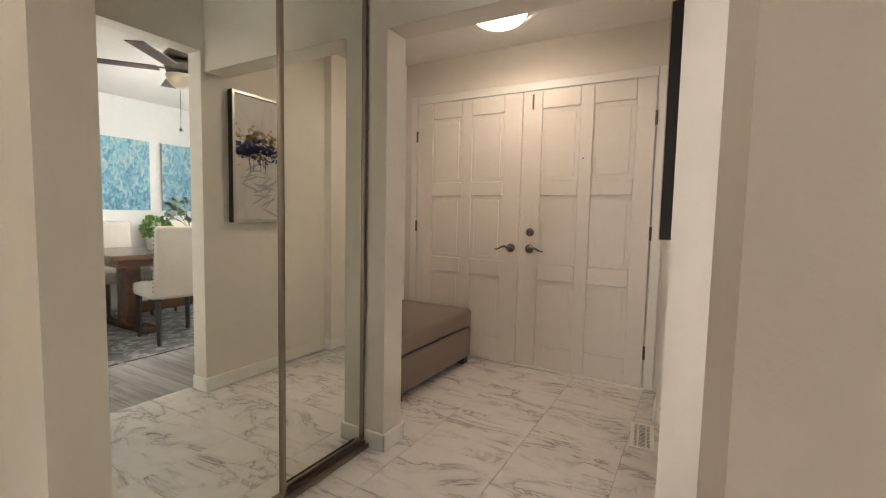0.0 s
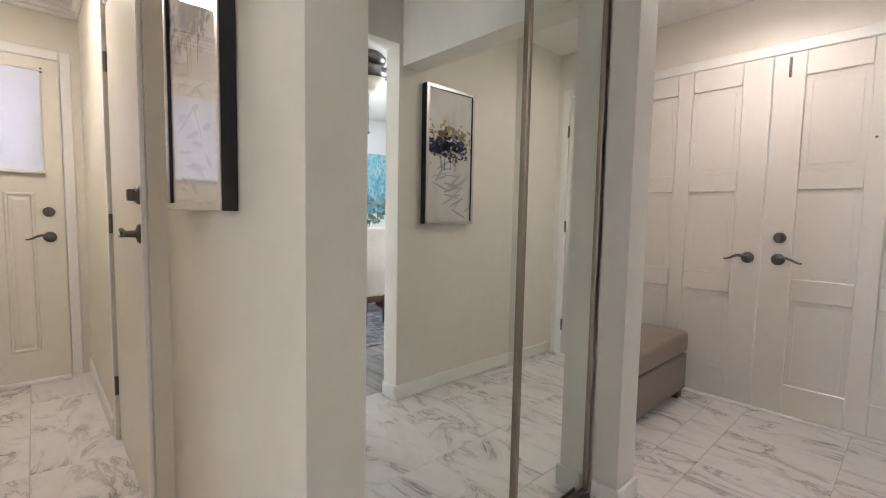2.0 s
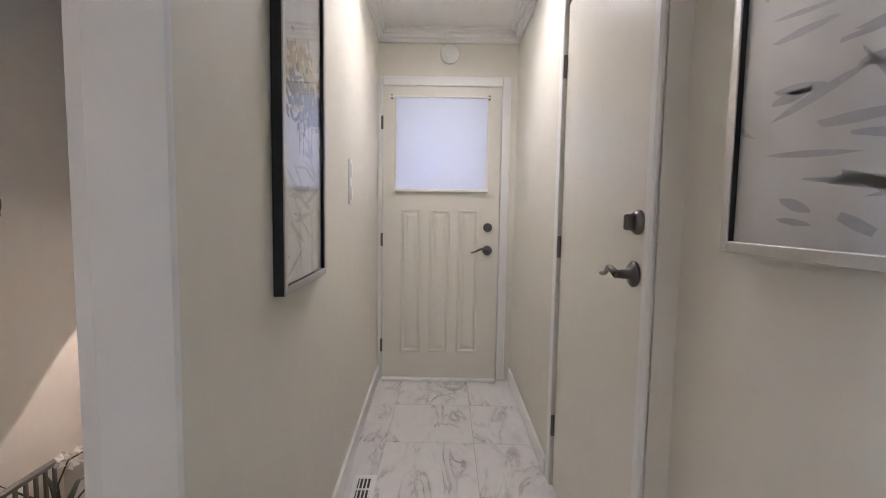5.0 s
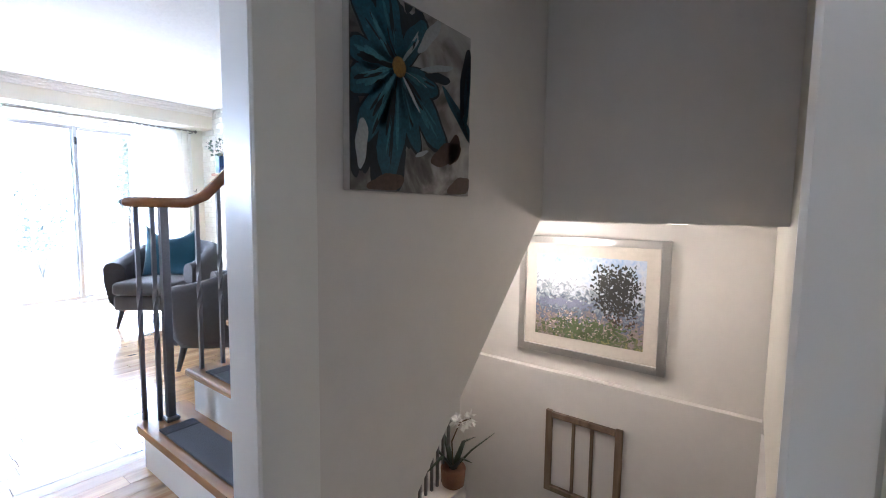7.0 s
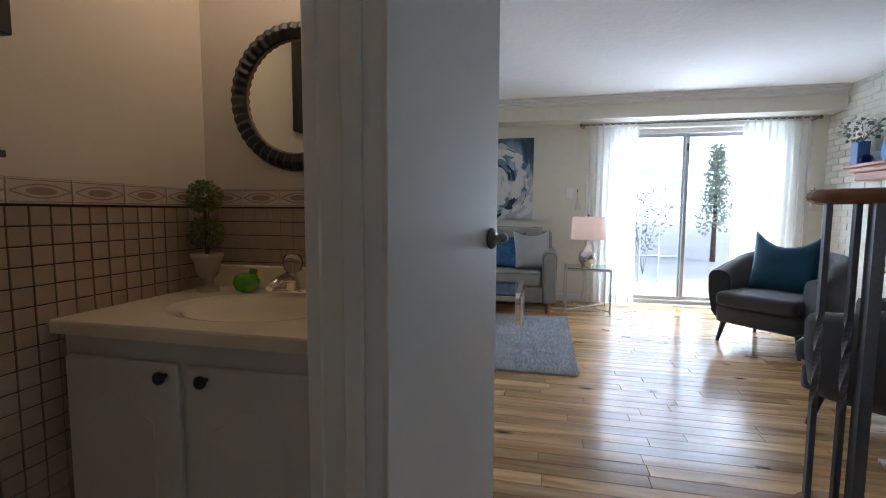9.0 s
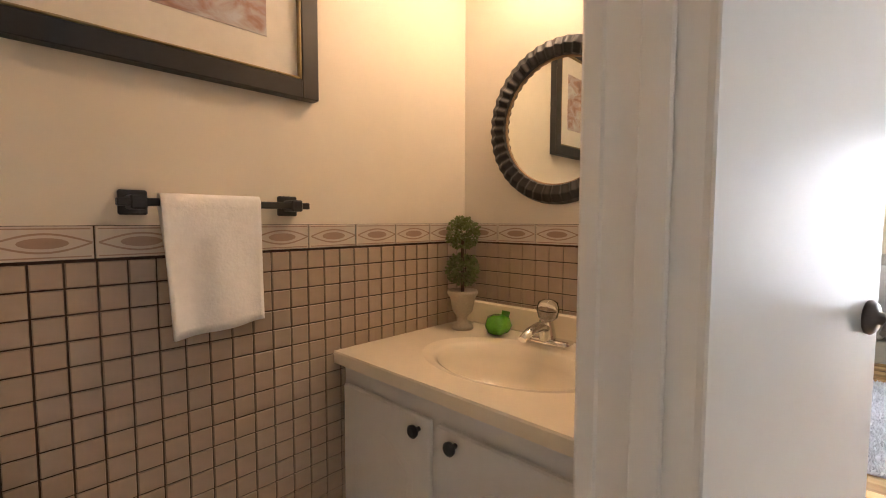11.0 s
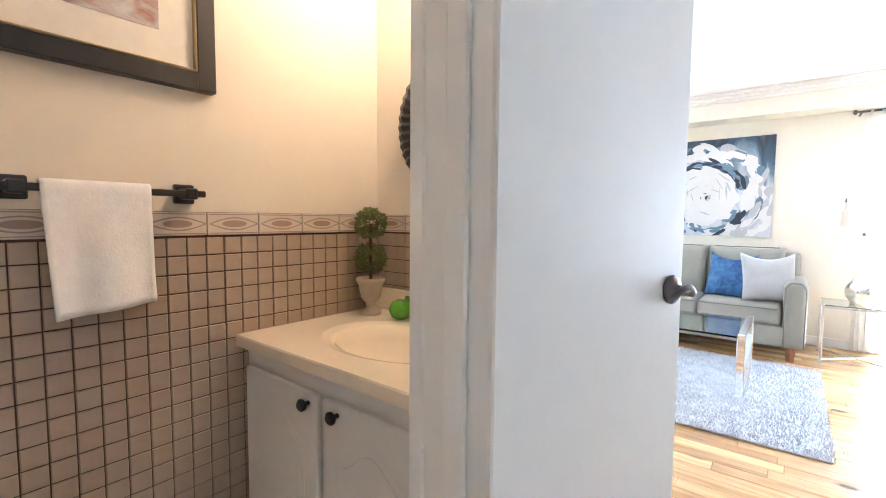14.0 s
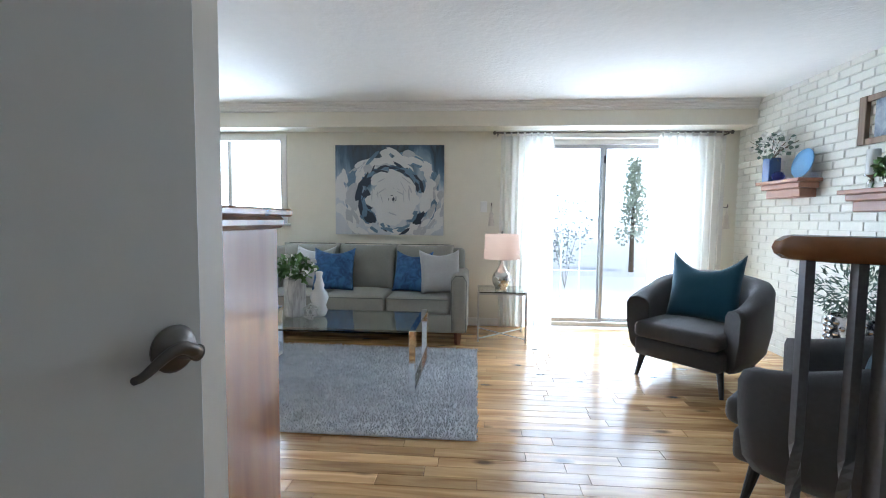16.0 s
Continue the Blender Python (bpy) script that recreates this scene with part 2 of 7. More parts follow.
# ---- mesh helpers ----
def box(bm, x0, x1, y0, y1, z0, z1, bev=0.0, seg=1, m=None):
    vs = [bm.verts.new((x, y, z)) for x in (min(x0, x1), max(x0, x1)) for y in (min(y0, y1), max(y0, y1)) for z in (min(z0, z1), max(z0, z1))]
    q = [(0, 1, 3, 2), (4, 6, 7, 5), (0, 4, 5, 1), (2, 3, 7, 6), (0, 2, 6, 4), (1, 5, 7, 3)]
    fs = [bm.faces.new([vs[i] for i in f]) for f in q]
    if bev:
        es = list({e for f in fs for e in f.edges})
        r = bmesh.ops.bevel(bm, geom=es, offset=bev, segments=seg, profile=0.5, affect="EDGES")
        vs = list({v for f in r["faces"] for v in f.verts} | {v for v in vs if v.is_valid})
    if m is not None:
        bmesh.ops.transform(bm, matrix=m, verts=[v for v in vs if v.is_valid])
    return bm


def B(*a, **k):
    return box(bmesh.new(), *a, **k)


def rod(bm, a, b, r0, r1=None, seg=12, caps=True):
    """A round bar from a to b."""
    a, b = Vector(a), Vector(b)
    d = b - a
    m = Matrix.Translation((a + b) / 2) @ d.to_track_quat("Z", "Y").to_matrix().to_4x4()
    bmesh.ops.create_cone(bm, cap_ends=caps, segments=seg, radius1=r0, radius2=r0 if r1 is None else r1, depth=d.length, matrix=m)
    return bm


def lathe(bm, profile, seg=24, centre=(0, 0, 0), ripple=0, depth=0.0):
    """A turned body: profile of (radius, height), with optional flutes."""
    rings = []
    for r, z in profile:
        ring = []
        for i in range(seg):
            a = 2 * math.pi * i / seg
            rr = r * (1 + depth * math.cos(ripple * a))
            ring.append(bm.verts.new((centre[0] + rr * math.cos(a), centre[1] + rr * math.sin(a), centre[2] + z)))
        rings.append(ring)
    for lo, hi in zip(rings, rings[1:]):
        for i in range(seg):
            f = bm.faces.new((lo[i], lo[(i + 1) % seg], hi[(i + 1) % seg], hi[i]))
            f.smooth = True
    for ring, flip in ((rings[0], True), (rings[-1], False)):
        bm.faces.new(ring[::-1] if flip else ring)
    return bm


def sweep(bm, pts, r, seg=8, flat=1.0):
    """A tube along points; flat squeezes it in height."""
    pts = [Vector(p) for p in pts]
    rings = []
    for i, p in enumerate(pts):
        d = (pts[min(i + 1, len(pts) - 1)] - pts[max(i - 1, 0)]).normalized()
        side = d.cross(Vector((0, 0, 1)))
        side = side.normalized() if side.length > 0.05 else Vector((1, 0, 0))
        up = side.cross(d).normalized()
        rr = r(i / (len(pts) - 1)) if callable(r) else r
        rings.append([bm.verts.new(p + rr * (math.cos(a) * side + flat * math.sin(a) * up)) for a in (2 * math.pi * k / seg for k in range(seg))])
    for lo, hi in zip(rings, rings[1:]):
        for i in range(seg):
            f = bm.faces.new((lo[i], lo[(i + 1) % seg], hi[(i + 1) % seg], hi[i]))
            f.smooth = True
    bm.faces.new(rings[0][::-1]), bm.faces.new(rings[-1])
    return bm


def pillow(bm, w, h, t, m=Matrix(), n=14, pinch=0.75, ears=0.0):
    """A stuffed cushion in its own XZ plane, thickness along Y, with corners drawn out."""
    grid = {}
    for s in (-1, 1):
        for i in range(n + 1):
            for j in range(n + 1):
                u, v = 2 * i / n - 1, 2 * j / n - 1
                e = max(0, (1 - u * u) * (1 - v * v))
                edge = 1 - 0.07 * (1 - u * u) * (abs(v) ** 4) - 0.0 * u
                edge2 = 1 - 0.07 * (1 - v * v) * (abs(u) ** 4)
                y = s * t / 2 * e ** pinch * (1 + 0.10 * noise.noise((u * 2.3, v * 2.3, s * 3 + w)))
                z = h / 2 * v * edge + ears * max(0, v) ** 3 * (u * u - 0.35)
                if s == 1 and e <= 1e-9:
                    grid[s, i, j] = grid[-1, i, j]
                else:
                    grid[s, i, j] = bm.verts.new(m @ Vector((w / 2 * u * edge2, y, z)))
    for s in (-1, 1):
        for i in range(n):
            for j in range(n):
                q = [grid[s, i, j], grid[s, i + 1, j], grid[s, i + 1, j + 1], grid[s, i, j + 1]]
                f = bm.faces.new(q if s == -1 else q[::-1])
                f.smooth = True
    return bm


def soft(bm, x0, x1, y0, y1, z0, z1, r=0.04, seg=4, crown=0.0):
    """An upholstered block: well rounded, its top slightly crowned."""
    tmp = B(x0, x1, y0, y1, z0, z1, bev=min(r, 0.49 * min(abs(x1 - x0), abs(y1 - y0), abs(z1 - z0))), seg=seg)
    if crown:
        bmesh.ops.subdivide_edges(tmp, edges=[e for e in tmp.edges if e.calc_length() > 0.12], cuts=5, use_grid_fill=True)
        cx, cy = (x0 + x1) / 2, (y0 + y1) / 2
        for v in tmp.verts:
            if v.co.z > (z0 + z1) / 2:
                u, w = (v.co.x - cx) / (x1 - x0) * 2, (v.co.y - cy) / (y1 - y0) * 2
                v.co.z += crown * max(0, (1 - u * u)) * max(0, (1 - w * w))
    me = bpy.data.meshes.new("tmp")
    tmp.to_mesh(me)
    tmp.free()
    k = len(bm.faces)
    bm.from_mesh(me)
    bpy.data.meshes.remove(me)
    bm.faces.ensure_lookup_table()
    for f in bm.faces[k:]:
        f.smooth = True
    return bm


def mesh_of(name, bm, material):
    bmesh.ops.recalc_face_normals(bm, faces=bm.faces)
    me = bpy.data.meshes.new(name)
    bm.to_mesh(me)
    bm.free()
    me.materials.append(material)
    return me


def part(name, bm, material, parent, label=""):
    ob = new(name, mesh_of(name, bm, material))
    ob.parent = parent
    return tagged(ob, label)


def thing(name, label, category, m=Matrix(), group="", kind=""):
    ob = new(name)
    ob.matrix_basis = m
    return tagged(ob, label, category, group, kind)


def solid(name, bm, material, label="", category="", kind="", group=""):
    return tagged(new(name, mesh_of(name, bm, material)), label, category, group, kind)


def structure(name, bm, material, label, category):
    return solid(name, bm, material, label, category, "structure")


def at(x, y, z=0.0, rz=0.0):
    return pose(x, y, z, 0, 0, rz)


# ---- the shell ----
H, HL = 2.42, 2.335
WX0, WX1 = -0.94, -0.785                      # bathroom's hall wall
FOY_L, FOY_R, DOOR_Y = -2.17, -0.08, 3.05    # foyer
CY0, CY1, CY2, EX = -0.80, 0.140, 0.215, -4.28            # corridor
FWY0, FWY1, FWX = -1.925, -1.82, -1.855        # wall between the two flights
BACK, BRX, LIVX = -7.05, -4.12, 2.6          # living room
BY = -2.97                                   # bathroom's mirror wall
BN = -1.30


def plate_y(prof, y0, y1):
    """A flat plate of the given outline in x and z."""
    b = bmesh.new()
    f0 = [b.verts.new((x, y0, z)) for x, z in prof]
    f1 = [b.verts.new((x, y1, z)) for x, z in prof]
    b.faces.new(f0), b.faces.new(f1[::-1])
    for i in range(len(prof)):
        j = (i + 1) % len(prof)
        b.faces.new((f0[i], f1[i], f1[j], f0[j]))
    return b


def plan_prism(b, pts, z0, z1):
    """A wall or strip of the given outline in plan."""
    lo, hi = [b.verts.new((x, y, z0)) for x, y in pts], [b.verts.new((x, y, z1)) for x, y in pts]
    b.faces.new(lo), b.faces.new(hi[::-1])
    for i in range(len(pts)):
        j = (i + 1) % len(pts)
        b.faces.new((lo[i], lo[j], hi[j], hi[i]))
    return b


def cor_y(x):
    """The corridor's stair-side wall runs slightly out of square."""
    return -0.715 + 0.0403 * (x + 1.80)


def cor_strip(b, x0, x1, d0, d1, z0, z1):
    return plan_prism(b, [(x0, cor_y(x0) + d0), (x1, cor_y(x1) + d0), (x1, cor_y(x1) + d1), (x0, cor_y(x0) + d1)], z0, z1)


def walls():
    b = bmesh.new()   # front wall with the double door
    box(b, FOY_L - 0.12, -2.032, DOOR_Y, DOOR_Y + 0.15, 0, H), box(b, -0.201, 0.06, DOOR_Y, DOOR_Y + 0.15, 0, H)
    box(b, -2.032, -0.201, DOOR_Y, DOOR_Y + 0.15, 2.066, H)
    structure("wall_front", b, FOYER, "cream painted front wall round the double door", "wall")
    b = bmesh.new()
    box(b, FOY_L - 0.12, FOY_L, 1.48, DOOR_Y, 0, H), box(b, FOY_L, -1.29, 1.50, 1.61, 0, H)
    box(b, -1.29, -1.185, 1.474, 1.616, 0, H)
    structure("wall_foyer_side", b, FOYER, "cream painted foyer side wall with squared column", "wall")
    b = bmesh.new()
    box(b, -1.185, -0.006, 1.474, 1.616, 1.972, H)
    structure("beam", b, FOYER, "cream painted dropped beam across the foyer", "beam")
    b = bmesh.new()   # wall to the dining room
    box(b, -0.005, 0.12, 1.45, 2.52, 0, H), box(b, FOY_R, 0.20, 2.52, DOOR_Y, 0, H)
    box(b, -0.005, 0.12, 0.64, 1.45, 2.09, H)
    box(b, 0.092, 1.4, 0.13, 0.64, 0, H)
    structure("wall_dining_side", b, FOYER, "cream painted wall beside the dining room opening", "wall")
    b = bmesh.new()   # corridor's wall with the side door, and closet
    box(b, -2.205, -1.165, CY2, CY2 + 0.06, 0, H), box(b, -2.238, -2.205, CY1 + 0.02, CY1 + 0.12, 0, H), box(b, EX, -3.045, CY1, CY1 + 0.12, 0, H), box(b, -3.045, -2.238, CY1 + 0.02, CY1 + 0.12, 2.05, H)
    box(b, -1.30, -1.178, CY2 + 0.06, 0.345, 0, H)
    box(b, -2.0, -1.9, 0.276, 1.5, 0, H)
    box(b, -3.045, -2.238, CY1 + 0.2, CY1 + 0.3, 0, H)
    structure("wall_corridor_side", b, WALL, "cream painted corridor wall with a side door", "wall")
    b = bmesh.new()   # exit door's wall
    box(b, EX - 0.15, EX, CY0 - 0.1, -0.7765, 0, H), box(b, EX - 0.15, EX, 0.0285, CY1 + 0.1, 0, H), box(b, EX - 0.15, EX, -0.7765, 0.0285, 2.047, H)
    structure("wall_exit", b, WALL, "cream painted wall round the back exit door", "wall")
    b = bmesh.new()
    cor_strip(b, EX, -1.80, -0.115, 0, 0, H)
    structure("wall_corridor_stair", b, WALL, "cream painted wall between corridor and stairs", "wall")
    # wall carrying the upper flight: its foot follows the flight's slope
    b = bmesh.new()
    prof = [(FWX, 0), (FWX, H), (-4.45, H), (-4.45, 2.28), (-2.235, 0)]
    f0 = [b.verts.new((x, FWY1, z)) for x, z in prof]
    f1 = [b.verts.new((x, FWY0, z)) for x, z in prof]
    b.faces.new(f0), b.faces.new(f1[::-1])
    for i in range(len(prof)):
        j = (i + 1) % len(prof)
        b.faces.new((f0[i], f1[i], f1[j], f0[j]))
    b2 = bmesh.new()
    prof = [(-2.235, -0.002), (-2.235, 0.013), (-4.45, 2.278), (-4.45, 2.263)]
    f0 = [b2.verts.new((x, FWY0 - 0.001, z)) for x, z in prof]
    f1 = [b2.verts.new((x, -3.09, z)) for x, z in prof]
    b2.faces.new(f0), b2.faces.new(f1[::-1])
    for i in range(4):
        j = (i + 1) % 4
        b2.faces.new((f0[i], f1[i], f1[j], f0[j]))
    structure("wall_under_stair", plate_y([(-2.245, -0.6), (-2.245, -0.02), (-4.45, 2.22), (-4.95, 2.22), (-4.95, -0.6)], -2.956, -2.940), STAIRW, "off-white panel closing the flight's side", "wall")
    structure("stair_soffit", b2, STAIRW, "off-white plaster soffit under the upper flight", "soffit")
    structure("wall_between_flights", b, STAIRW, "off-white wall between two flights, sloping underside", "wall")
    b = bmesh.new()
    box(b, -3.39, -3.29, FWY1, CY0 - 0.03, 1.058, H)
    box(b, -4.5, -3.39, -3.1, CY0 - 0.131, 1.058, 1.12)
    structure("stair_header", b, STAIRW, "off-white dropped header over the basement stairs", "header")
    b = bmesh.new()   # basement shell
    box(b, -4.50, -4.30, -3.1, CY0, -2.6, 1.058), box(b, -4.30, -4.25, -3.1, CY0 - 0.131, -2.6, -0.035)
    box(b, -4.25, -1.7, CY0 - 0.131, CY0 - 0.02, -2.6, -0.1)
    box(b, -4.25, -1.7, -3.2, -3.1, -2.6, -0.125)
    box(b, -1.84, -1.7, -3.1, CY0 - 0.131, -2.6, -0.1)
    box(b, -4.95, -1.7, -3.2, CY0, -2.7, -2.6)
    structure("wall_basement", b, STAIRW, "off-white basement stair walls with a ledge", "wall")
    # bathroom
    b = bmesh.new()
    box(b, WX0, WX1, BN, -1.60, 0, H), box(b, WX0, WX1, -2.327, BY - 0.12, 0, H), box(b, WX0, WX1, -2.327, -1.60, 2.04, H)
    structure("wall_bath_hall", b, BATHW, "painted bathroom wall with its doorway", "wall")
    b = bmesh.new()
    box(b, 0.01, 0.13, BY, BN, 0, H), box(b, WX1, 0.13, BY - 0.12, BY, 0, H), box(b, WX0, 0.13, BN, BN + 0.1, 0, H)
    structure("wall_bath", b, BATHW, "beige painted bathroom walls above tile", "wall")
    # living room
    b = bmesh.new()
    y0, y1 = BACK - 0.2, BACK
    box(b, BRX - 0.2, -3.72, y0, y1, 0, H), box(b, -1.92, 0.66, y0, y1, 0, H), box(b, 2.06, LIVX, y0, y1, 0, H)
    box(b, -3.72, -1.92, y0, y1, 2.03, H), box(b, 0.66, 2.06, y0, y1, 0, 1.10), box(b, 0.66, 2.06, y0, y1, 2.08, H)
    structure("wall_back", b, WALL, "pale cream living room wall with patio door", "wall")
    b = bmesh.new()
    box(b, BRX, LIVX, BACK, BACK + 0.28, 2.10, HL - 0.001)
    structure("bulkhead", b, WALL, "pale cream bulkhead along the living room wall", "bulkhead")
    b = bmesh.new()
    box(b, LIVX, LIVX + 0.12, BACK - 0.2, BY - 0.12, 0, H), box(b, 0.13, LIVX, BY - 0.12, BY, 0, H)
    structure("wall_living_east", b, WALL, "pale cream living room side wall", "wall")
    # dining room and kitchen
    b = bmesh.new()
    box(b, 3.15, 3.27, -2.9, 4.25, 0, H), box(b, 0.05, 0.35, 4.05, 4.25, 0, H), box(b, 1.60, 3.15, 4.05, 4.25, 0, H)
    box(b, 0.35, 1.60, 4.05, 4.25, 0, 0.78), box(b, 0.35, 1.60, 4.05, 4.25, 2.08, H), box(b, 0.05, 0.20, DOOR_Y + 0.15, 4.05, 0, H)
    structure("wall_dining", b, mat("dining_wall_paint", (0.70, 0.72, 0.72), 0.6, var=0.03), "pale grey dining room walls with a window", "wall")
    # ceilings
    b = bmesh.new()
    box(b, EX - 0.2, 3.2, FWY0, 4.25, H, H + 0.1)
    box(b, -2.5, 3.2, -3.05, FWY0, H, H + 0.1), box(b, BRX - 0.2, 3.2, BACK - 0.2, -3.05, HL, H + 0.1)
    structure("ceiling", b, CEIL, "white stippled plaster ceiling", "ceiling")
    b = bmesh.new()
    box(b, BRX - 0.9, -2.5, -3.15, -3.05, H + 0.1, 4.6), box(b, BRX - 0.9, -2.5, FWY0, FWY0 + 0.1, H + 0.1, 4.6), box(b, -2.5, -2.4, -3.15, FWY0 + 0.1, H + 0.1, 4.6)
    box(b, BRX - 1.0, BRX - 0.9, -3.15, FWY0 + 0.1, 1.2, 4.6), box(b, BRX - 1.0, -2.4, -3.15, FWY0 + 0.1, 4.6, 4.7)
    box(b, BRX - 0.9, BRX - 0.2, -3.15, -3.05, 0, H + 0.1), box(b, BRX - 0.9, -4.3, FWY0, FWY0 + 0.1, 2.18, H + 0.1)
    structure("wall_upper_stair", b, STAIRW, "off-white walls of the upper stairwell", "wall")


walls()


def baseboards():
    b = bmesh.new()
    h, d = 0.09, 0.014

    def run(x0, x1, y0, y1):
        box(b, x0, x1, y0, y1, 0.002, h, bev=0.005)
    run(-2.205, -1.165, CY2 - d, CY2), run(EX, -3.105, CY1 - d, CY1)
    run(-1.165, -1.165 + d, CY2 - d, 0.29)
    cor_strip(b, EX, -1.80, 0, d, 0.002, h)
    run(-1.285, -1.171, 1.460, 1.474), run(-1.185, -1.171, 1.460, 1.63), run(-1.40, -1.171, 1.616, 1.63)
    run(FOY_L, FOY_L + d, 1.61, DOOR_Y), run(FOY_R - d, FOY_R, 2.506, DOOR_Y - 0.02), run(FOY_R, -0.005, 2.506, 2.52), run(-0.019, -0.005, 1.436, 2.52), run(-0.005, 0.12, 1.436, 1.45)
    run(-1.9, 0.66, BACK, BACK + d), run(0.66, LIVX, BACK, BACK + d), run(BRX + 0.05, -3.78, BACK, BACK + d)
    run(WX0 - d, WX0, -3.09, -2.95)
    structure("baseboard", b, TRIM, "white painted baseboards", "baseboard")


baseboards()


def crown(name, pts, out, H=H):
    """A crown moulding of two steps and a cove, along axis-aligned runs."""
    b = bmesh.new()
    for (x0, y0), (x1, y1), (nx, ny) in pts:
        for dz, dd in ((0.085, 0.018), (0.060, 0.036), (0.034, 0.058), (0.014, 0.075)):
            box(b, min(x0, x1) + min(0, nx * dd), max(x0, x1) + max(0, nx * dd), min(y0, y1) + min(0, ny * dd), max(y0, y1) + max(0, ny * dd), H - dz, H - 0.001, bev=0.004)
    structure(name, b, TRIM, out, "trim")


crown("trim", [((EX, CY0 - 0.01), (EX, CY1), (1, 0)), ((EX + 0.076, CY1), (-2.24, CY1), (0, -1))], "white crown moulding along the corridor ceiling")
b = bmesh.new()
for dz, dd in ((0.085, 0.018), (0.060, 0.036), (0.034, 0.058), (0.014, 0.075)):
    cor_strip(b, EX + 0.076, -1.80, 0, dd, H - dz, H - 0.001)
structure("trim", b, TRIM, "white crown moulding along the corridor's stair-side wall", "trim")
crown("trim", [((BRX + 0.01, BACK + 0.28), (LIVX, BACK + 0.28), (0, 1))], "white crown moulding above the living room bulkhead", HL)


# ---- doors ----
def casing(name, axis, plane, face, a0, a1, top, label, w=0.065, t=0.018):
    """Door casing on a wall plane (axis 'x' or 'y' is the wall's normal, face the side it stands on)."""
    b = bmesh.new()
    p0, p1 = (plane, plane + face * t)
    p2 = plane + face * (t + 0.008)
    for q0, q1, z0, z1 in ((a0 - w, a0, 0.001, top + w), (a1, a1 + w, 0.001, top + w), (a0, a1, top, top + w)):
        if axis == "x":
            box(b, p0, p1, q0, q1, z0, z1, bev=0.006)
        else:
            box(b, q0, q1, p0, p1, z0, z1, bev=0.006)
    return structure(name, b, TRIM, label, "trim")


def lever(name, parent, m, side=1, label="brushed nickel lever handle", length=0.115):
    """A round rose with a wavy lever; local z points out of the door, the lever runs along side*x."""
    g = part(name, lathe(bmesh.new(), [(0.033, 0), (0.034, 0.006), (0.028, 0.012), (0.013, 0.016), (0.011, 0.045), (0.012, 0.05)], 24), NICKEL, parent, label)
    g.matrix_basis = m @ Matrix.Scale(0.87 if length < 0.1 else 1.0, 4)
    pts = [(side * length * k / 9, 0.013 * math.sin(k / 9 * math.pi * 1.6), 0.048 + 0.004 * math.sin(k / 9 * 6)) for k in range(10)]
    part("lever", sweep(bmesh.new(), pts, lambda u: 0.010 - 0.005 * u, 10), NICKEL, g)
    return g


def deadbolt(parent, m):
    g = part("deadbolt", lathe(bmesh.new(), [(0.031, 0), (0.031, 0.010), (0.026, 0.014), (0.024, 0.018)], 24), NICKEL, parent, "brushed nickel deadbolt")
    g.matrix_basis = m
    part("thumb_turn", B(-0.006, 0.006, -0.020, 0.020, 0.016, 0.040, bev=0.004), NICKEL, g)


def panel_ring(bm, x0, x1, z0, z1, y, w=0.022, d=0.010, face=-1):
    """A moulded raised panel: a groove of four sloped faces round a raised field."""
    def loop(i, dy):
        return [bm.verts.new((x, y + face * dy, z)) for x, z in ((x0 + i, z0 + i), (x1 - i, z0 + i), (x1 - i, z1 - i), (x0 + i, z1 - i))]
    ls = [loop(0, 0.001), loop(0.006, 0.009), loop(0.016, 0.009), loop(0.024, -0.003), loop(0.05, 0.006)]
    for a, c in zip(ls, ls[1:]):
        for i in range(4):
            bm.faces.new((a[i], a[(i + 1) % 4], c[(i + 1) % 4], c[i]))
    bm.faces.new(ls[-1])


def hinges(parent, x, y, zs):
    for z in zs:
        part("hinge", rod(bmesh.new(), (x, y, z - 0.045), (x, y, z + 0.045), 0.008, seg=10), NICKEL, parent, "brushed nickel hinge")


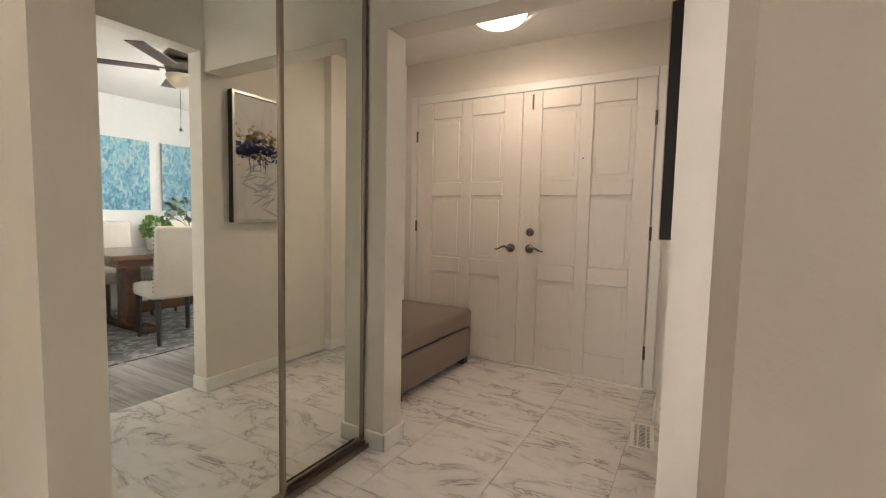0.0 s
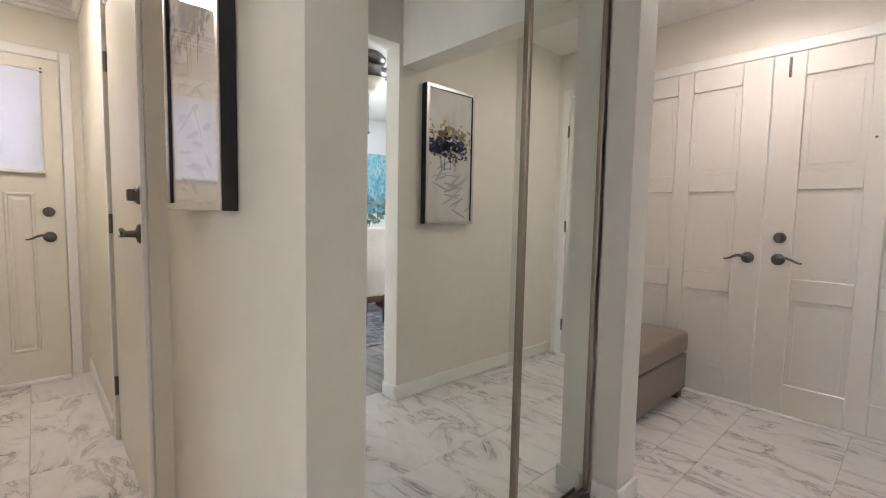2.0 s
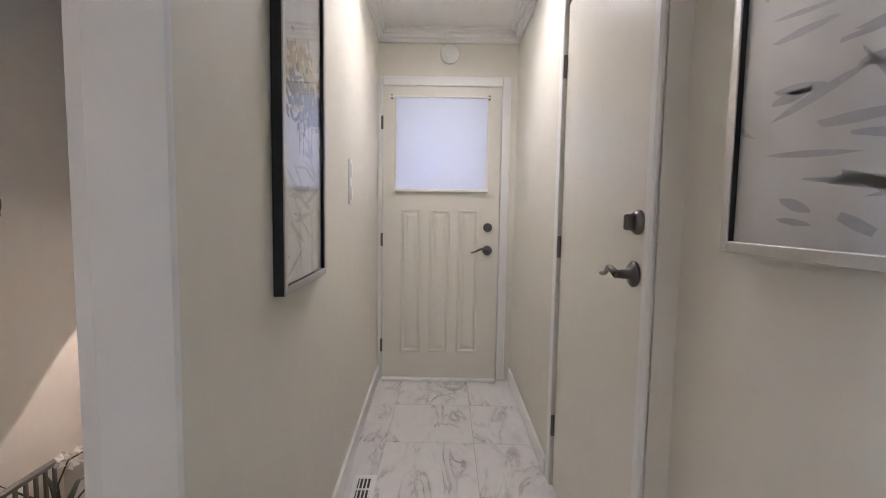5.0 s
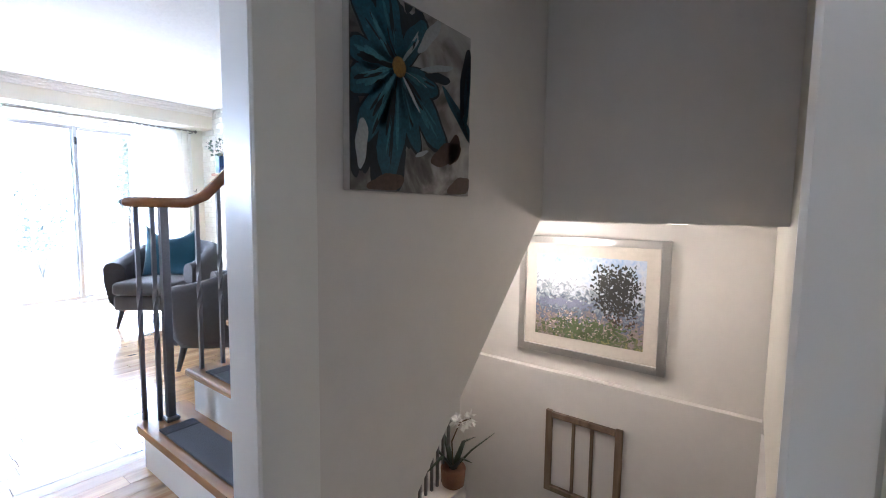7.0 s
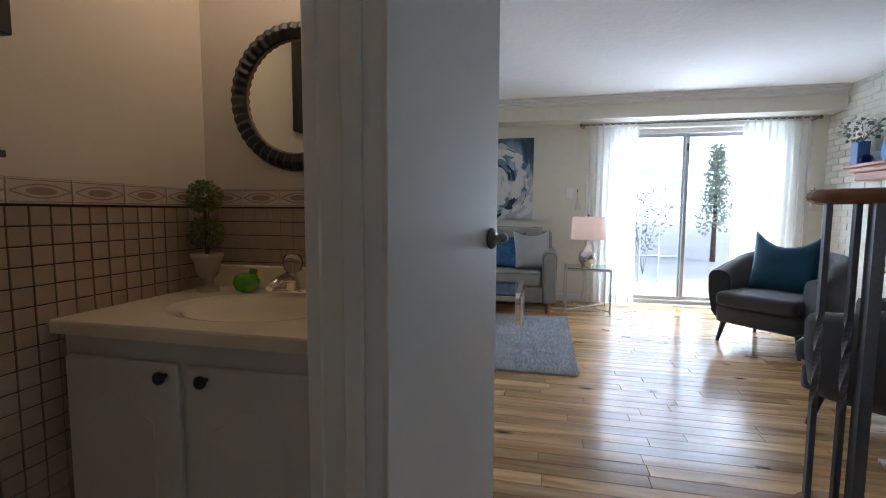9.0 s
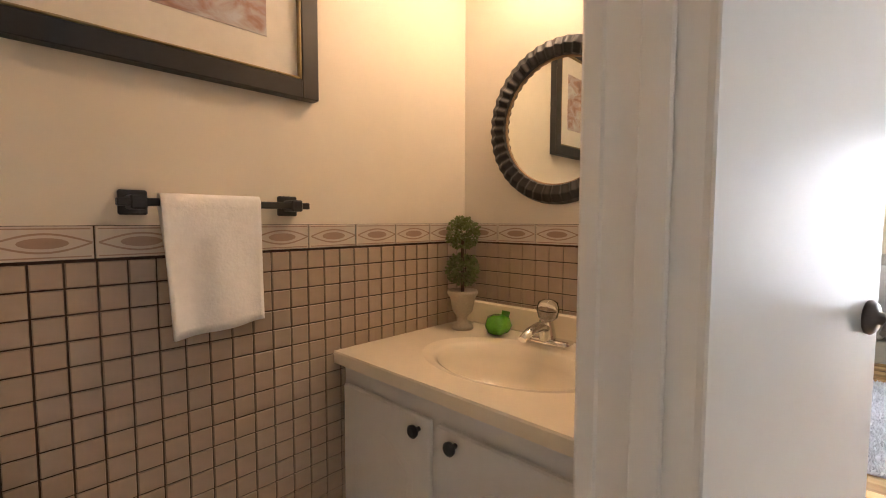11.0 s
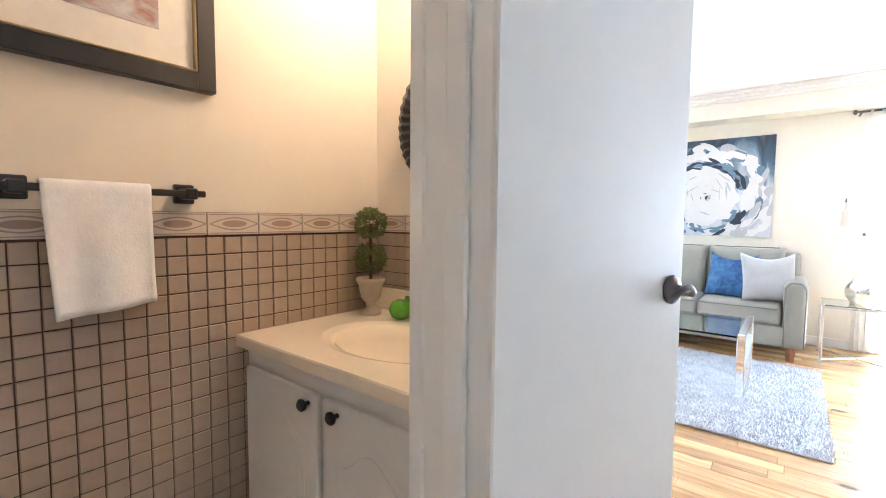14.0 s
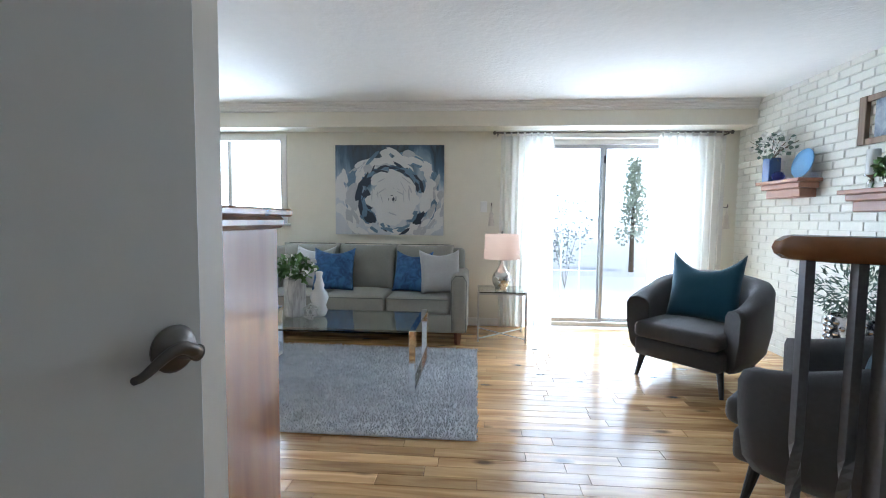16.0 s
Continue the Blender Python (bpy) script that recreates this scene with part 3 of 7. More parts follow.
# front double door
for k, (x0, x1) in enumerate(((-2.031, -1.105), (-1.101, -0.202))):
    d = thing("door_%d" % (k + 1), "closed cream six-panel front door of a double pair", "door", at(0, 0), kind="structure")
    slab = B(x0, x1, DOOR_Y - 0.009, DOOR_Y + 0.025, 0.012, 2.062)
    yf = (DOOR_Y - 0.023, DOOR_Y - 0.0089)
    px = (x0 + 0.148, x0 + 0.418, x0 + 0.510, x0 + 0.780)
    rows = ((0.012, 0.185), (0.675, 0.800), (1.302, 1.412), (1.930, 2.062))
    for a, c in ((x0, px[0]), (px[1], px[2]), (px[3], x1)):
        box(slab, a, c, *yf, 0.012, 2.062, bev=0.0045)
    for a, c in ((px[0], px[1]), (px[2], px[3])):
        for z0, z1 in rows:
            box(slab, a, c, *yf, z0, z1, bev=0.0045)
        for (_, z0), (z1, _) in zip(rows, rows[1:]):
            box(slab, a + 0.03, c - 0.03, DOOR_Y - 0.0125, DOOR_Y - 0.0089, z0 + 0.03, z1 - 0.03, bev=0.003)
    part("door_leaf", slab, DOORW, d)
    side = -1 if k == 0 else 1
    hx = x1 - 0.060 if k == 0 else x0 + 0.085
    lever("door_handle", d, Matrix.Translation((hx, DOOR_Y - 0.023, 0.905)) @ pose(0, 0, 0, 90), side)
    if k:
        deadbolt(d, Matrix.Translation((hx, DOOR_Y - 0.023, 1.03)) @ pose(0, 0, 0, 90))
        part("peephole", lathe(bmesh.new(), [(0.007, 0), (0.006, 0.004)], 12), NICKEL, d).matrix_basis = Matrix.Translation(((x0 + x1) / 2, DOOR_Y - 0.02, 1.56)) @ pose(0, 0, 0, 90)
        part("flush_bolt", B(x0 + 0.070, x0 + 0.082, DOOR_Y - 0.032, DOOR_Y - 0.0205, 1.93, 2.04, bev=0.003), NICKEL, d, "dark metal surface bolt")
    hinges(d, x0 - 0.004 if k == 0 else x1 + 0.004, DOOR_Y - 0.026, (0.25, 1.05, 1.80))
casing("trim", "y", DOOR_Y, -1, -2.037, -0.196, 2.066, "white casing round the front double door")
b = B(-2.05, -0.18, DOOR_Y - 0.05, DOOR_Y + 0.1, 0.0, 0.011, bev=0.004)
structure("threshold", b, TRIM, "white front door threshold", "threshold")

# back exit door
d = thing("door_3", "closed cream back door with a blind over its window", "door", kind="structure")
b = bmesh.new()
ex = EX + 0.02
Y0, Y1, WY0, WY1, WZ0, WZ1 = -0.776, 0.028, -0.665, -0.085, 1.365, 1.945
for q in ((Y0, WY0, 0.02, 2.045), (WY1, Y1, 0.02, 2.045), (WY0, WY1, 0.02, WZ0), (WY0, WY1, WZ1, 2.045)):
    box(b, ex - 0.045, ex, *q)
m = pose(0, 0, 0, 0, 0, 90)
tmp = bmesh.new()
for a in (0, 1, 2):
    c0 = Y0 + 0.127 + a * 0.198
    panel_ring(tmp, c0, c0 + 0.143, 0.205, 1.215, 0)
bmesh.ops.transform(tmp, matrix=Matrix.Translation((ex, 0, 0)) @ m, verts=tmp.verts)
me = bpy.data.meshes.new("tmp")
tmp.to_mesh(me)
b.from_mesh(me)
part("door_leaf", b, DOORC, d)
pane = part("pane", B(ex - 0.03, ex - 0.024, WY0, WY1, WZ0, WZ1), GLASS, d, "window glass")
pane.visible_shadow = False
b = bmesh.new()
box(b, ex, ex + 0.012, WY0 - 0.03, WY0, WZ0 - 0.03, WZ1 + 0.03, bev=0.003), box(b, ex, ex + 0.012, WY1, WY1 + 0.03, WZ0 - 0.03, WZ1 + 0.03, bev=0.003)
box(b, ex, ex + 0.012, WY0, WY1, WZ0 - 0.03, WZ0, bev=0.003), box(b, ex, ex + 0.012, WY0, WY1, WZ1, WZ1 + 0.03, bev=0.003)
part("window_frame", b, DOORC, d)
lever("door_handle", d, Matrix.Translation((ex, -0.046, 0.935)) @ pose(0, 0, 0, 90, 0, 90), -1)
deadbolt(d, Matrix.Translation((ex, -0.046, 1.095)) @ pose(0, 0, 0, 90, 0, 90))
hinges(d, ex + 0.006, Y0 - 0.006, (0.25, 1.0, 1.80))
b = bmesh.new()
for y0, y1, z0, z1 in ((-0.813, -0.781, 0.001, 2.115), (0.033, 0.093, 0.001, 2.115), (-0.781, 0.033, 2.05, 2.115)):
    box(b, EX, EX + 0.018, y0, y1, z0, z1, bev=0.006)
structure("trim", b, TRIM, "white casing round the exit door", "trim")
structure("threshold", B(EX - 0.1, EX + 0.06, -0.776, 0.028, 0, 0.0195, bev=0.004), TRIM, "white exit door threshold", "threshold")
SHEER = sheer_mat("sheer_blind", (0.76, 0.79, 0.87), 0.0, 0.19)
bl = thing("window_blind", "white translucent roller blind on the exit door", "blind")
part("fabric", B(ex + 0.020, ex + 0.0215, WY0 - 0.02, WY1 + 0.02, WZ0 - 0.01, WZ1 + 0.02), SHEER, bl)
part("rod", rod(bmesh.new(), (ex + 0.022, WY0 - 0.06, WZ1 + 0.025), (ex + 0.022, WY1 + 0.04, WZ1 + 0.025), 0.007), TRIM, bl)
for y in (WY0 - 0.05, WY1 + 0.03):
    part("bracket", B(ex, ex + 0.026, y - 0.006, y + 0.006, WZ1 + 0.012, WZ1 + 0.04, bev=0.002), NICKEL, bl)
part("bottom_bar", B(ex + 0.013, ex + 0.028, WY0 - 0.03, WY1 + 0.03, WZ0 - 0.03, WZ0 - 0.01, bev=0.003), TRIM, bl)

# side door in the corridor
d = thing("door_4", "closed plain cream side door with nickel hardware", "door", kind="structure")
part("door_leaf", B(-3.041, -2.246, CY1 + 0.012, CY1 + 0.052, 0.012, 2.035, bev=0.003), DOORC, d)
lever("door_handle", d, Matrix.Translation((-2.303, CY1 + 0.012, 1.037)) @ pose(0, 0, 0, 90), -1)
deadbolt(d, Matrix.Translation((-2.288, CY1 + 0.012, 1.17)) @ pose(0, 0, 0, 90))
hinges(d, -3.040, CY1 + 0.004, (0.275, 1.053, 1.79))
b = bmesh.new()
box(b, -3.10, -3.042, CY1 - 0.006, CY1, 0.001, 2.11, bev=0.005), box(b, -3.040, -2.24, CY1 + 0.002, CY1 + 0.0195, 2.045, 2.11, bev=0.005), box(b, -2.244, -2.206, CY1 + 0.002, CY1 + 0.0195, 0.001, 2.11, bev=0.006)
structure("trim", b, TRIM, "white casing round the side door", "trim")

# bathroom door, swung out against the wall
d = thing("door_5", "white bathroom door standing wide open", "door", pose(-0.903, -2.313, 0, 0, 0, 162.6), kind="structure")
part("door_leaf", B(0, 0.038, 0.002, 0.507, 0.012, 2.03, bev=0.003), TRIM, d)
lever("door_handle", d, Matrix.Translation((0.038, 0.464, 1.0)) @ pose(0, 0, 0, 90, 0, 90), -1, length=0.085)
part("latch_plate", B(0.006, 0.032, 0.5072, 0.509, 0.955, 1.045), NICKEL, d)
for z0, z1 in ((0.21, 0.30), (1.75, 1.84)):
    part("hinge", rod(bmesh.new(), (0.046, -0.002, z0), (0.046, -0.002, z1), 0.006, seg=10), TRIM, d)
b = bmesh.new()   # jamb and stop of the doorway
J0, J1 = -2.327, -1.60
box(b, WX0 - 0.001, WX1 + 0.001, J0, J0 + 0.02, 0.001, 2.04, bev=0.003), box(b, WX0 - 0.001, WX1 + 0.001, J1 - 0.02, J1, 0.001, 2.04, bev=0.003)
box(b, WX0 - 0.001, WX1 + 0.001, J0 + 0.02, J1 - 0.02, 2.018, 2.04, bev=0.003)
box(b, WX0 + 0.045, WX0 + 0.085, J0 + 0.02, J0 + 0.032, 0.001, 2.018, bev=0.003), box(b, WX0 + 0.045, WX0 + 0.085, J1 - 0.032, J1 - 0.02, 0.001, 2.018, bev=0.003)
box(b, WX1 - 0.025, WX1 + 0.012, J0 + 0.001, J0 + 0.024, 0.001, 2.03, bev=0.006)
for x0, x1 in ((WX0 - 0.014, WX0), (WX1, WX1 + 0.014)):
    box(b, x0, x1, J1 - 0.005, J1 + 0.06, 0.001, 2.10, bev=0.005), box(b, x0, x1, J0 + 0.0, J1 - 0.005, 2.035, 2.10, bev=0.005)
structure("trim", b, TRIM, "white jamb and casing of the bathroom doorway", "trim")

# trim on the wall ends at the stairs
b = bmesh.new()
box(b, -1.865, -1.840, -0.902, -0.8305, 0.001, H - 0.001, bev=0.006), box(b, -1.7995, -1.787, -0.832, -0.7095, 0.001, H - 0.001, bev=0.005), box(b, -1.995, FWX + 0.02, FWY1 + 0.0105, FWY1 + 0.018, 0.001, H - 0.001, bev=0.003), box(b, -1.995, FWX, FWY1, FWY1 + 0.0105, 0.001, H - 0.001), box(b, FWX, FWX + 0.020, FWY0 - 0.010, FWY1 + 0.010, 0.001, H - 0.001, bev=0.006)
structure("trim", b, TRIM, "white painted wall-end trim at the stairs", "trim")

# ---- mirrored closet ----
c = thing("mirror_closet_door", "full-height sliding mirror door in a bronze frame", "mirror door", group="sliding mirror doors")
for nm, q in (("stile", (0.352, 0.372)), ("stile", (0.950, 0.970))):
    part(nm, B(-1.292, -1.268, q[0], q[1], 0.03, 2.38, bev=0.004), BRONZE, c)
part("glass", B(-1.286, -1.280, 0.372, 0.950, 0.05, 2.36), MIRROR, c, "mirror glass")
part("bottom_rail", B(-1.292, -1.270, 0.372, 0.950, 0.03, 0.05, bev=0.003), BRONZE, c)
part("top_rail", B(-1.292, -1.270, 0.372, 0.950, 2.36, 2.38, bev=0.003), BRONZE, c)
c = thing("mirror_closet_door", "full-height sliding mirror door in a bronze frame", "mirror door", group="sliding mirror doors")
for nm, q in (("stile", (0.958, 0.976)), ("stile", (1.452, 1.472))):
    part(nm, B(-1.322, -1.298, q[0], q[1], 0.03, 2.38, bev=0.004), BRONZE, c)
part("glass", B(-1.314, -1.308, 0.976, 1.452, 0.05, 2.36), MIRROR, c, "mirror glass")
part("bottom_rail", B(-1.322, -1.300, 0.976, 1.452, 0.03, 0.05, bev=0.003), BRONZE, c)
part("top_rail", B(-1.322, -1.300, 0.976, 1.452, 2.36, 2.38, bev=0.003), BRONZE, c)
b = bmesh.new()
box(b, -1.335, -1.262, 0.347, 1.473, 0.002, 0.012, bev=0.003), box(b, -1.266, -1.262, 0.347, 1.473, 0.012, 0.028), box(b, -1.298, -1.294, 0.347, 1.473, 0.012, 0.028)
box(b, -1.335, -1.262, 0.347, 1.473, 2.385, 2.418, bev=0.003)
structure("trim", b, BRONZE, "bronze floor and head track of the mirror doors", "track")

# ---- surfaces of the things ----
def art_mat(name, stops, noise_scale=(6, 6, 6), amount=1.0, lin=(0, 0, 0), radial=0.0, centre=(0, 0, 0), distort=1.0, rough=0.5, detail=6):
    """Brushwork: a colour ramp over noise plus a slope and a distance in the picture's own plane."""
    m = bpy.data.materials.new(name)
    m.use_nodes = True
    nt = m.node_tree
    b = nt.nodes["Principled BSDF"]
    b.inputs["Roughness"].default_value = rough
    L = nt.links.new
    tc, mp, n = nt.nodes.new("ShaderNodeTexCoord"), nt.nodes.new("ShaderNodeMapping"), nt.nodes.new("ShaderNodeTexNoise")
    mp.inputs["Scale"].default_value = noise_scale
    n.inputs["Scale"].default_value, n.inputs["Detail"].default_value, n.inputs["Distortion"].default_value = 1.0, detail, distort
    L(tc.outputs["Object"], mp.inputs["Vector"]), L(mp.outputs[0], n.inputs["Vector"])

    def node(op, a, c):
        x = nt.nodes.new("ShaderNodeMath")
        x.operation = op
        for i, v in enumerate((a, c)):
            if hasattr(v, "links"):
                L(v, x.inputs[i])
            else:
                x.inputs[i].default_value = v
        return x.outputs[0]
    v = node("MULTIPLY", n.outputs["Fac"], amount)
    sep = nt.nodes.new("ShaderNodeSeparateXYZ")
    L(tc.outputs["Object"], sep.inputs[0])
    for i, k in enumerate(lin):
        if k:
            v = node("ADD", v, node("MULTIPLY", sep.outputs[i], k))
    if radial:
        dist = nt.nodes.new("ShaderNodeVectorMath")
        dist.operation = "DISTANCE"
        L(tc.outputs["Object"], dist.inputs[0])
        dist.inputs[1].default_value = centre
        v = node("ADD", v, node("MULTIPLY", dist.outputs["Value"], radial))
    r = nt.nodes.new("ShaderNodeValToRGB")
    e = r.color_ramp.elements
    e[0].position, e[0].color = stops[0][0], (*stops[0][1], 1)
    e[1].position, e[1].color = stops[-1][0], (*stops[-1][1], 1)
    for p, c in stops[1:-1]:
        x = e.new(p)
        x.color = (*c, 1)
    L(v, r.inputs[0]), L(r.outputs[0], b.inputs["Base Color"])
    bp = nt.nodes.new("ShaderNodeBump")
    bp.inputs["Strength"].default_value, bp.inputs["Distance"].default_value = 0.2, 0.002
    L(n.outputs["Fac"], bp.inputs["Height"]), L(bp.outputs[0], b.inputs["Normal"])
    return m


def cloth(name, color, rough=0.85, weave=900, var=0.06, bump=0.35):
    m = mat(name, color, rough, var=var, scale=14, bump=bump, bscale=weave, spec=0.25)
    m.node_tree.nodes["Principled BSDF"].inputs["Sheen Weight"].default_value = 0.2
    return m


LEATHER = mat("taupe_leather", (0.235, 0.19, 0.155), 0.45, var=0.06, scale=8, bump=0.15, bscale=260)
DARKWOOD = wood_mat("dark_wood", (0.03, 0.018, 0.012), (0.08, 0.045, 0.028), 0.3, along=2, fine=8, pieces=False)
CANVAS = cloth("canvas_edge", (0.55, 0.53, 0.50), 0.8)
SOFA = cloth("grey_green_upholstery", (0.30, 0.295, 0.255))
PIPING = cloth("sofa_piping", (0.16, 0.16, 0.145))
CHAIRC = cloth("charcoal_upholstery", (0.060, 0.057, 0.058), weave=700, var=0.12)
TEAL = cloth("teal_velvet", (0.012, 0.06, 0.095), 0.8, 500)
BLUE = art_mat("blue_patterned_cloth", [(0.35, (0.015, 0.05, 0.15)), (0.55, (0.035, 0.11, 0.26)), (0.75, (0.06, 0.17, 0.34))], (16, 16, 16), rough=0.8)
PALE = cloth("pale_grey_cloth", (0.42, 0.42, 0.42))
RUG = art_mat("silver_blue_shag", [(0.25, (0.46, 0.48, 0.51)), (0.5, (0.62, 0.64, 0.67)), (0.75, (0.76, 0.77, 0.79))], (9, 9, 9), rough=0.95, detail=8)
CERAMIC = mat("white_ceramic", (0.72, 0.72, 0.70), 0.25, var=0.04)
LEAF = mat("green_leaf", (0.085, 0.17, 0.04), 0.5, var=0.35, scale=40)
LEAFL = mat("bright_leaf", (0.09, 0.24, 0.03), 0.45, var=0.25, scale=30)
BOX_LEAF = mat("boxwood_leaf", (0.16, 0.20, 0.06), 0.5, var=0.6, scale=60)
LEAFG = mat("grey_green_leaf", (0.13, 0.19, 0.15), 0.6, var=0.3, scale=30)
PETAL = mat("white_petal", (0.75, 0.74, 0.70), 0.6, var=0.06)
STEM = mat("brown_stem", (0.10, 0.065, 0.035), 0.7, var=0.2, scale=30)
COUNTER = mat("cream_cultured_marble", (0.80, 0.72, 0.57), 0.10, var=0.03, scale=5, spec=0.5)
CABINET = mat("white_thermofoil", (0.74, 0.73, 0.70), 0.35, var=0.02)
TOWEL = cloth("white_terry", (0.87, 0.865, 0.865), 0.95, 160, bump=0.25)
RAILW = wood_mat("handrail_wood", (0.17, 0.065, 0.022), (0.30, 0.125, 0.045), 0.25, along=0, fine=7, coat=0.3, pieces=False)
TREAD = wood_mat("tread_oak", (0.24, 0.115, 0.04), (0.42, 0.225, 0.09), 0.25, along=1, fine=9, coat=0.3, pieces=False)
CARPET = cloth("charcoal_runner", (0.075, 0.078, 0.085), 0.95, 300, var=0.25, bump=0.9)
CARPETD = cloth("runner_border", (0.025, 0.026, 0.03), 0.95, 300, var=0.25, bump=0.9)
PINE = wood_mat("knotty_pine", (0.23, 0.095, 0.035), (0.40, 0.19, 0.075), 0.16, along=2, fine=5, coat=0.5, knots=True, pieces=False)
SHELFW = wood_mat("red_brown_mantel", (0.20, 0.085, 0.045), (0.34, 0.165, 0.095), 0.4, along=1, fine=7, pieces=False)
BARN = wood_mat("worn_window_wood", (0.10, 0.065, 0.04), (0.24, 0.17, 0.11), 0.6, along=2, fine=9, pieces=False)
COBALT = glass_mat("cobalt_glass", (0.02, 0.06, 0.55))
PLATEG = mat("blue_glass_plate", (0.16, 0.33, 0.55), 0.15, var=0.15, scale=25)
CHROMEV = mat("mirrored_vase", (0.70, 0.70, 0.70), 0.15, 1.0, var=0.05)
MERCURY = mat("mercury_glass", (0.72, 0.70, 0.66), 0.16, 0.95, var=0.25, scale=30, bump=0.2, bscale=50)
SHADE = sheer_mat("lamp_shade_cloth", (0.76, 0.64, 0.58), 0.0, 0.4)
CREAMC = cloth("cream_linen", (0.62, 0.58, 0.52))
ESPRESSO = wood_mat("walnut_table", (0.05, 0.022, 0.012), (0.13, 0.06, 0.03), 0.25, along=1, fine=6, coat=0.2, pieces=False)
SWITCH = mat("switch_plastic", (0.80, 0.79, 0.76), 0.3, var=0.02)
POTTERY = mat("stone_urn", (0.48, 0.42, 0.33), 0.8, var=0.12, scale=30, bump=0.4, bscale=90)
SHEERW = sheer_mat("sheer_curtain", (0.86, 0.85, 0.80), 0.20, 0.48)


# ---- recurring kinds ----
def leaves(bm, centre, r, n, size, rng, squash=1.0, hollow=0.35, droop=0.0, aspect=0.5):
    """Many small folded leaves round a centre."""
    c = Vector(centre)
    for _ in range(n):
        d = Vector((rng.gauss(0, 1), rng.gauss(0, 1), rng.gauss(0, 1))).normalized()
        p = c + Vector((d.x, d.y, d.z * squash)) * r * (hollow + (1 - hollow) * rng.random() ** 0.6)
        s = size * rng.uniform(0.65, 1.25)
        a = (d + Vector((rng.uniform(-0.8, 0.8), rng.uniform(-0.8, 0.8), rng.uniform(-0.6, 0.8) - droop))).normalized()
        side = a.cross(Vector((rng.uniform(-1, 1), rng.uniform(-1, 1), rng.uniform(-1, 1)))).normalized() * s * aspect
        up = a.cross(side).normalized() * s * 0.12
        v = [bm.verts.new(q) for q in (p, p + a * s * 0.5 + side + up, p + a * s, p + a * s * 0.5 - side + up)]
        bm.faces.new((v[0], v[1], v[2])), bm.faces.new((v[0], v[2], v[3]))
    return bm


def stems(bm, base, tips, r=0.003):
    for tip in tips:
        b0, t0 = Vector(base), Vector(tip)
        mid = (b0 + t0) / 2 + Vector((0, 0, 0.1 * (t0 - b0).length))
        sweep(bm, [b0, mid, t0], r, 6)
    return bm


def framed(name, label, m, w, h, art, fw=0.02, depth=0.035, front=SILVER, side=BLACK, mount=0.0, mount_mat=None, group="", glazed=False, category="framed picture"):
    """A framed picture facing local -y, its foot at local z=0 and centred on x."""
    t = thing(name, label, category, m, group)
    f, s = bmesh.new(), bmesh.new()
    for x0, x1, z0, z1 in ((-w / 2, -w / 2 + fw, 0, h), (w / 2 - fw, w / 2, 0, h), (-w / 2 + fw, w / 2 - fw, 0, fw), (-w / 2 + fw, w / 2 - fw, h - fw, h)):
        box(f, x0, x1, -depth - 0.004, -depth, z0, z1, bev=0.0015)
        box(s, x0, x1, -depth, -0.002, z0, z1)
    part("frame", f, front, t)
    part("frame_side", s, side, t)
    y = -depth + 0.012
    if mount:
        part("mount", B(-w / 2 + fw, w / 2 - fw, y, -0.004, fw, h - fw), mount_mat, t, "pale picture mount")
        a = fw + mount
        p = part("picture", B(-w / 2 + a, w / 2 - a, y - 0.002, y - 0.0005, a, h - a), art, t)
    else:
        p = part("picture", B(-w / 2 + fw, w / 2 - fw, y - 0.002, -0.004, fw, h - fw), art, t)
    if glazed:
        g = part("glazing", B(-w / 2 + fw, w / 2 - fw, y - 0.007, y - 0.005, fw, h - fw), GLASS, t, "picture glass")
        g.visible_shadow = False
    return t


def canvas_art(name, label, m, w, h, art, depth=0.03):
    t = thing(name, label, "painting", m)
    part("canvas", B(-w / 2, w / 2, -depth, -0.002, 0, h, bev=0.003), CANVAS, t)
    part("paint", B(-w / 2 + 0.001, w / 2 - 0.001, -depth - 0.0015, -depth - 0.0002, 0.001, h - 0.001), art, t)
    return t


def dome_light(x, y, r, name="ceiling_light"):
    t = thing(name, "lit white glass dome flush ceiling light", "ceiling light", at(x, y, H))
    part("base", lathe(bmesh.new(), [(r * 1.02, -0.018), (r * 1.05, -0.012), (r * 1.05, -0.001)], 40), TRIM, t)
    prof = [(r * math.cos(a), -0.018 - 0.075 * math.sin(a)) for a in (math.radians(5 + 8.5 * k) for k in range(10))][::-1]
    d = part("diffuser", lathe(bmesh.new(), prof, 40), glow("lit_dome_glass", (1.0, 0.93, 0.82), 5.0), t, "glowing frosted glass dome")
    d.visible_shadow = False
    return t


# ---- foyer and hall ----
dome_light(-1.08, 2.48, 0.17)
dome_light(-3.25, -0.30, 0.15)
# made-up dome out of view, only there to accompany the kitchen fill
dome_light(1.2, -0.5, 0.17)

t = thing("storage_bench", "taupe leather storage ottoman bench with hinged lid", "bench", at(-1.76, 2.40))
part("body", soft(bmesh.new(), -0.34, 0.34, -0.49, 0.49, 0.055, 0.285, 0.012, 2), LEATHER, t)
part("lid", soft(bmesh.new(), -0.345, 0.345, -0.495, 0.495, 0.29, 0.425, 0.028, 4, crown=0.012), LEATHER, t)
for x in (-0.29, 0.29):
    for y in (-0.44, 0.44):
        part("foot", B(x - 0.035, x + 0.035, y - 0.035, y + 0.035, 0.0, 0.056, bev=0.006), DARKWOOD, t, "dark wooden block foot")

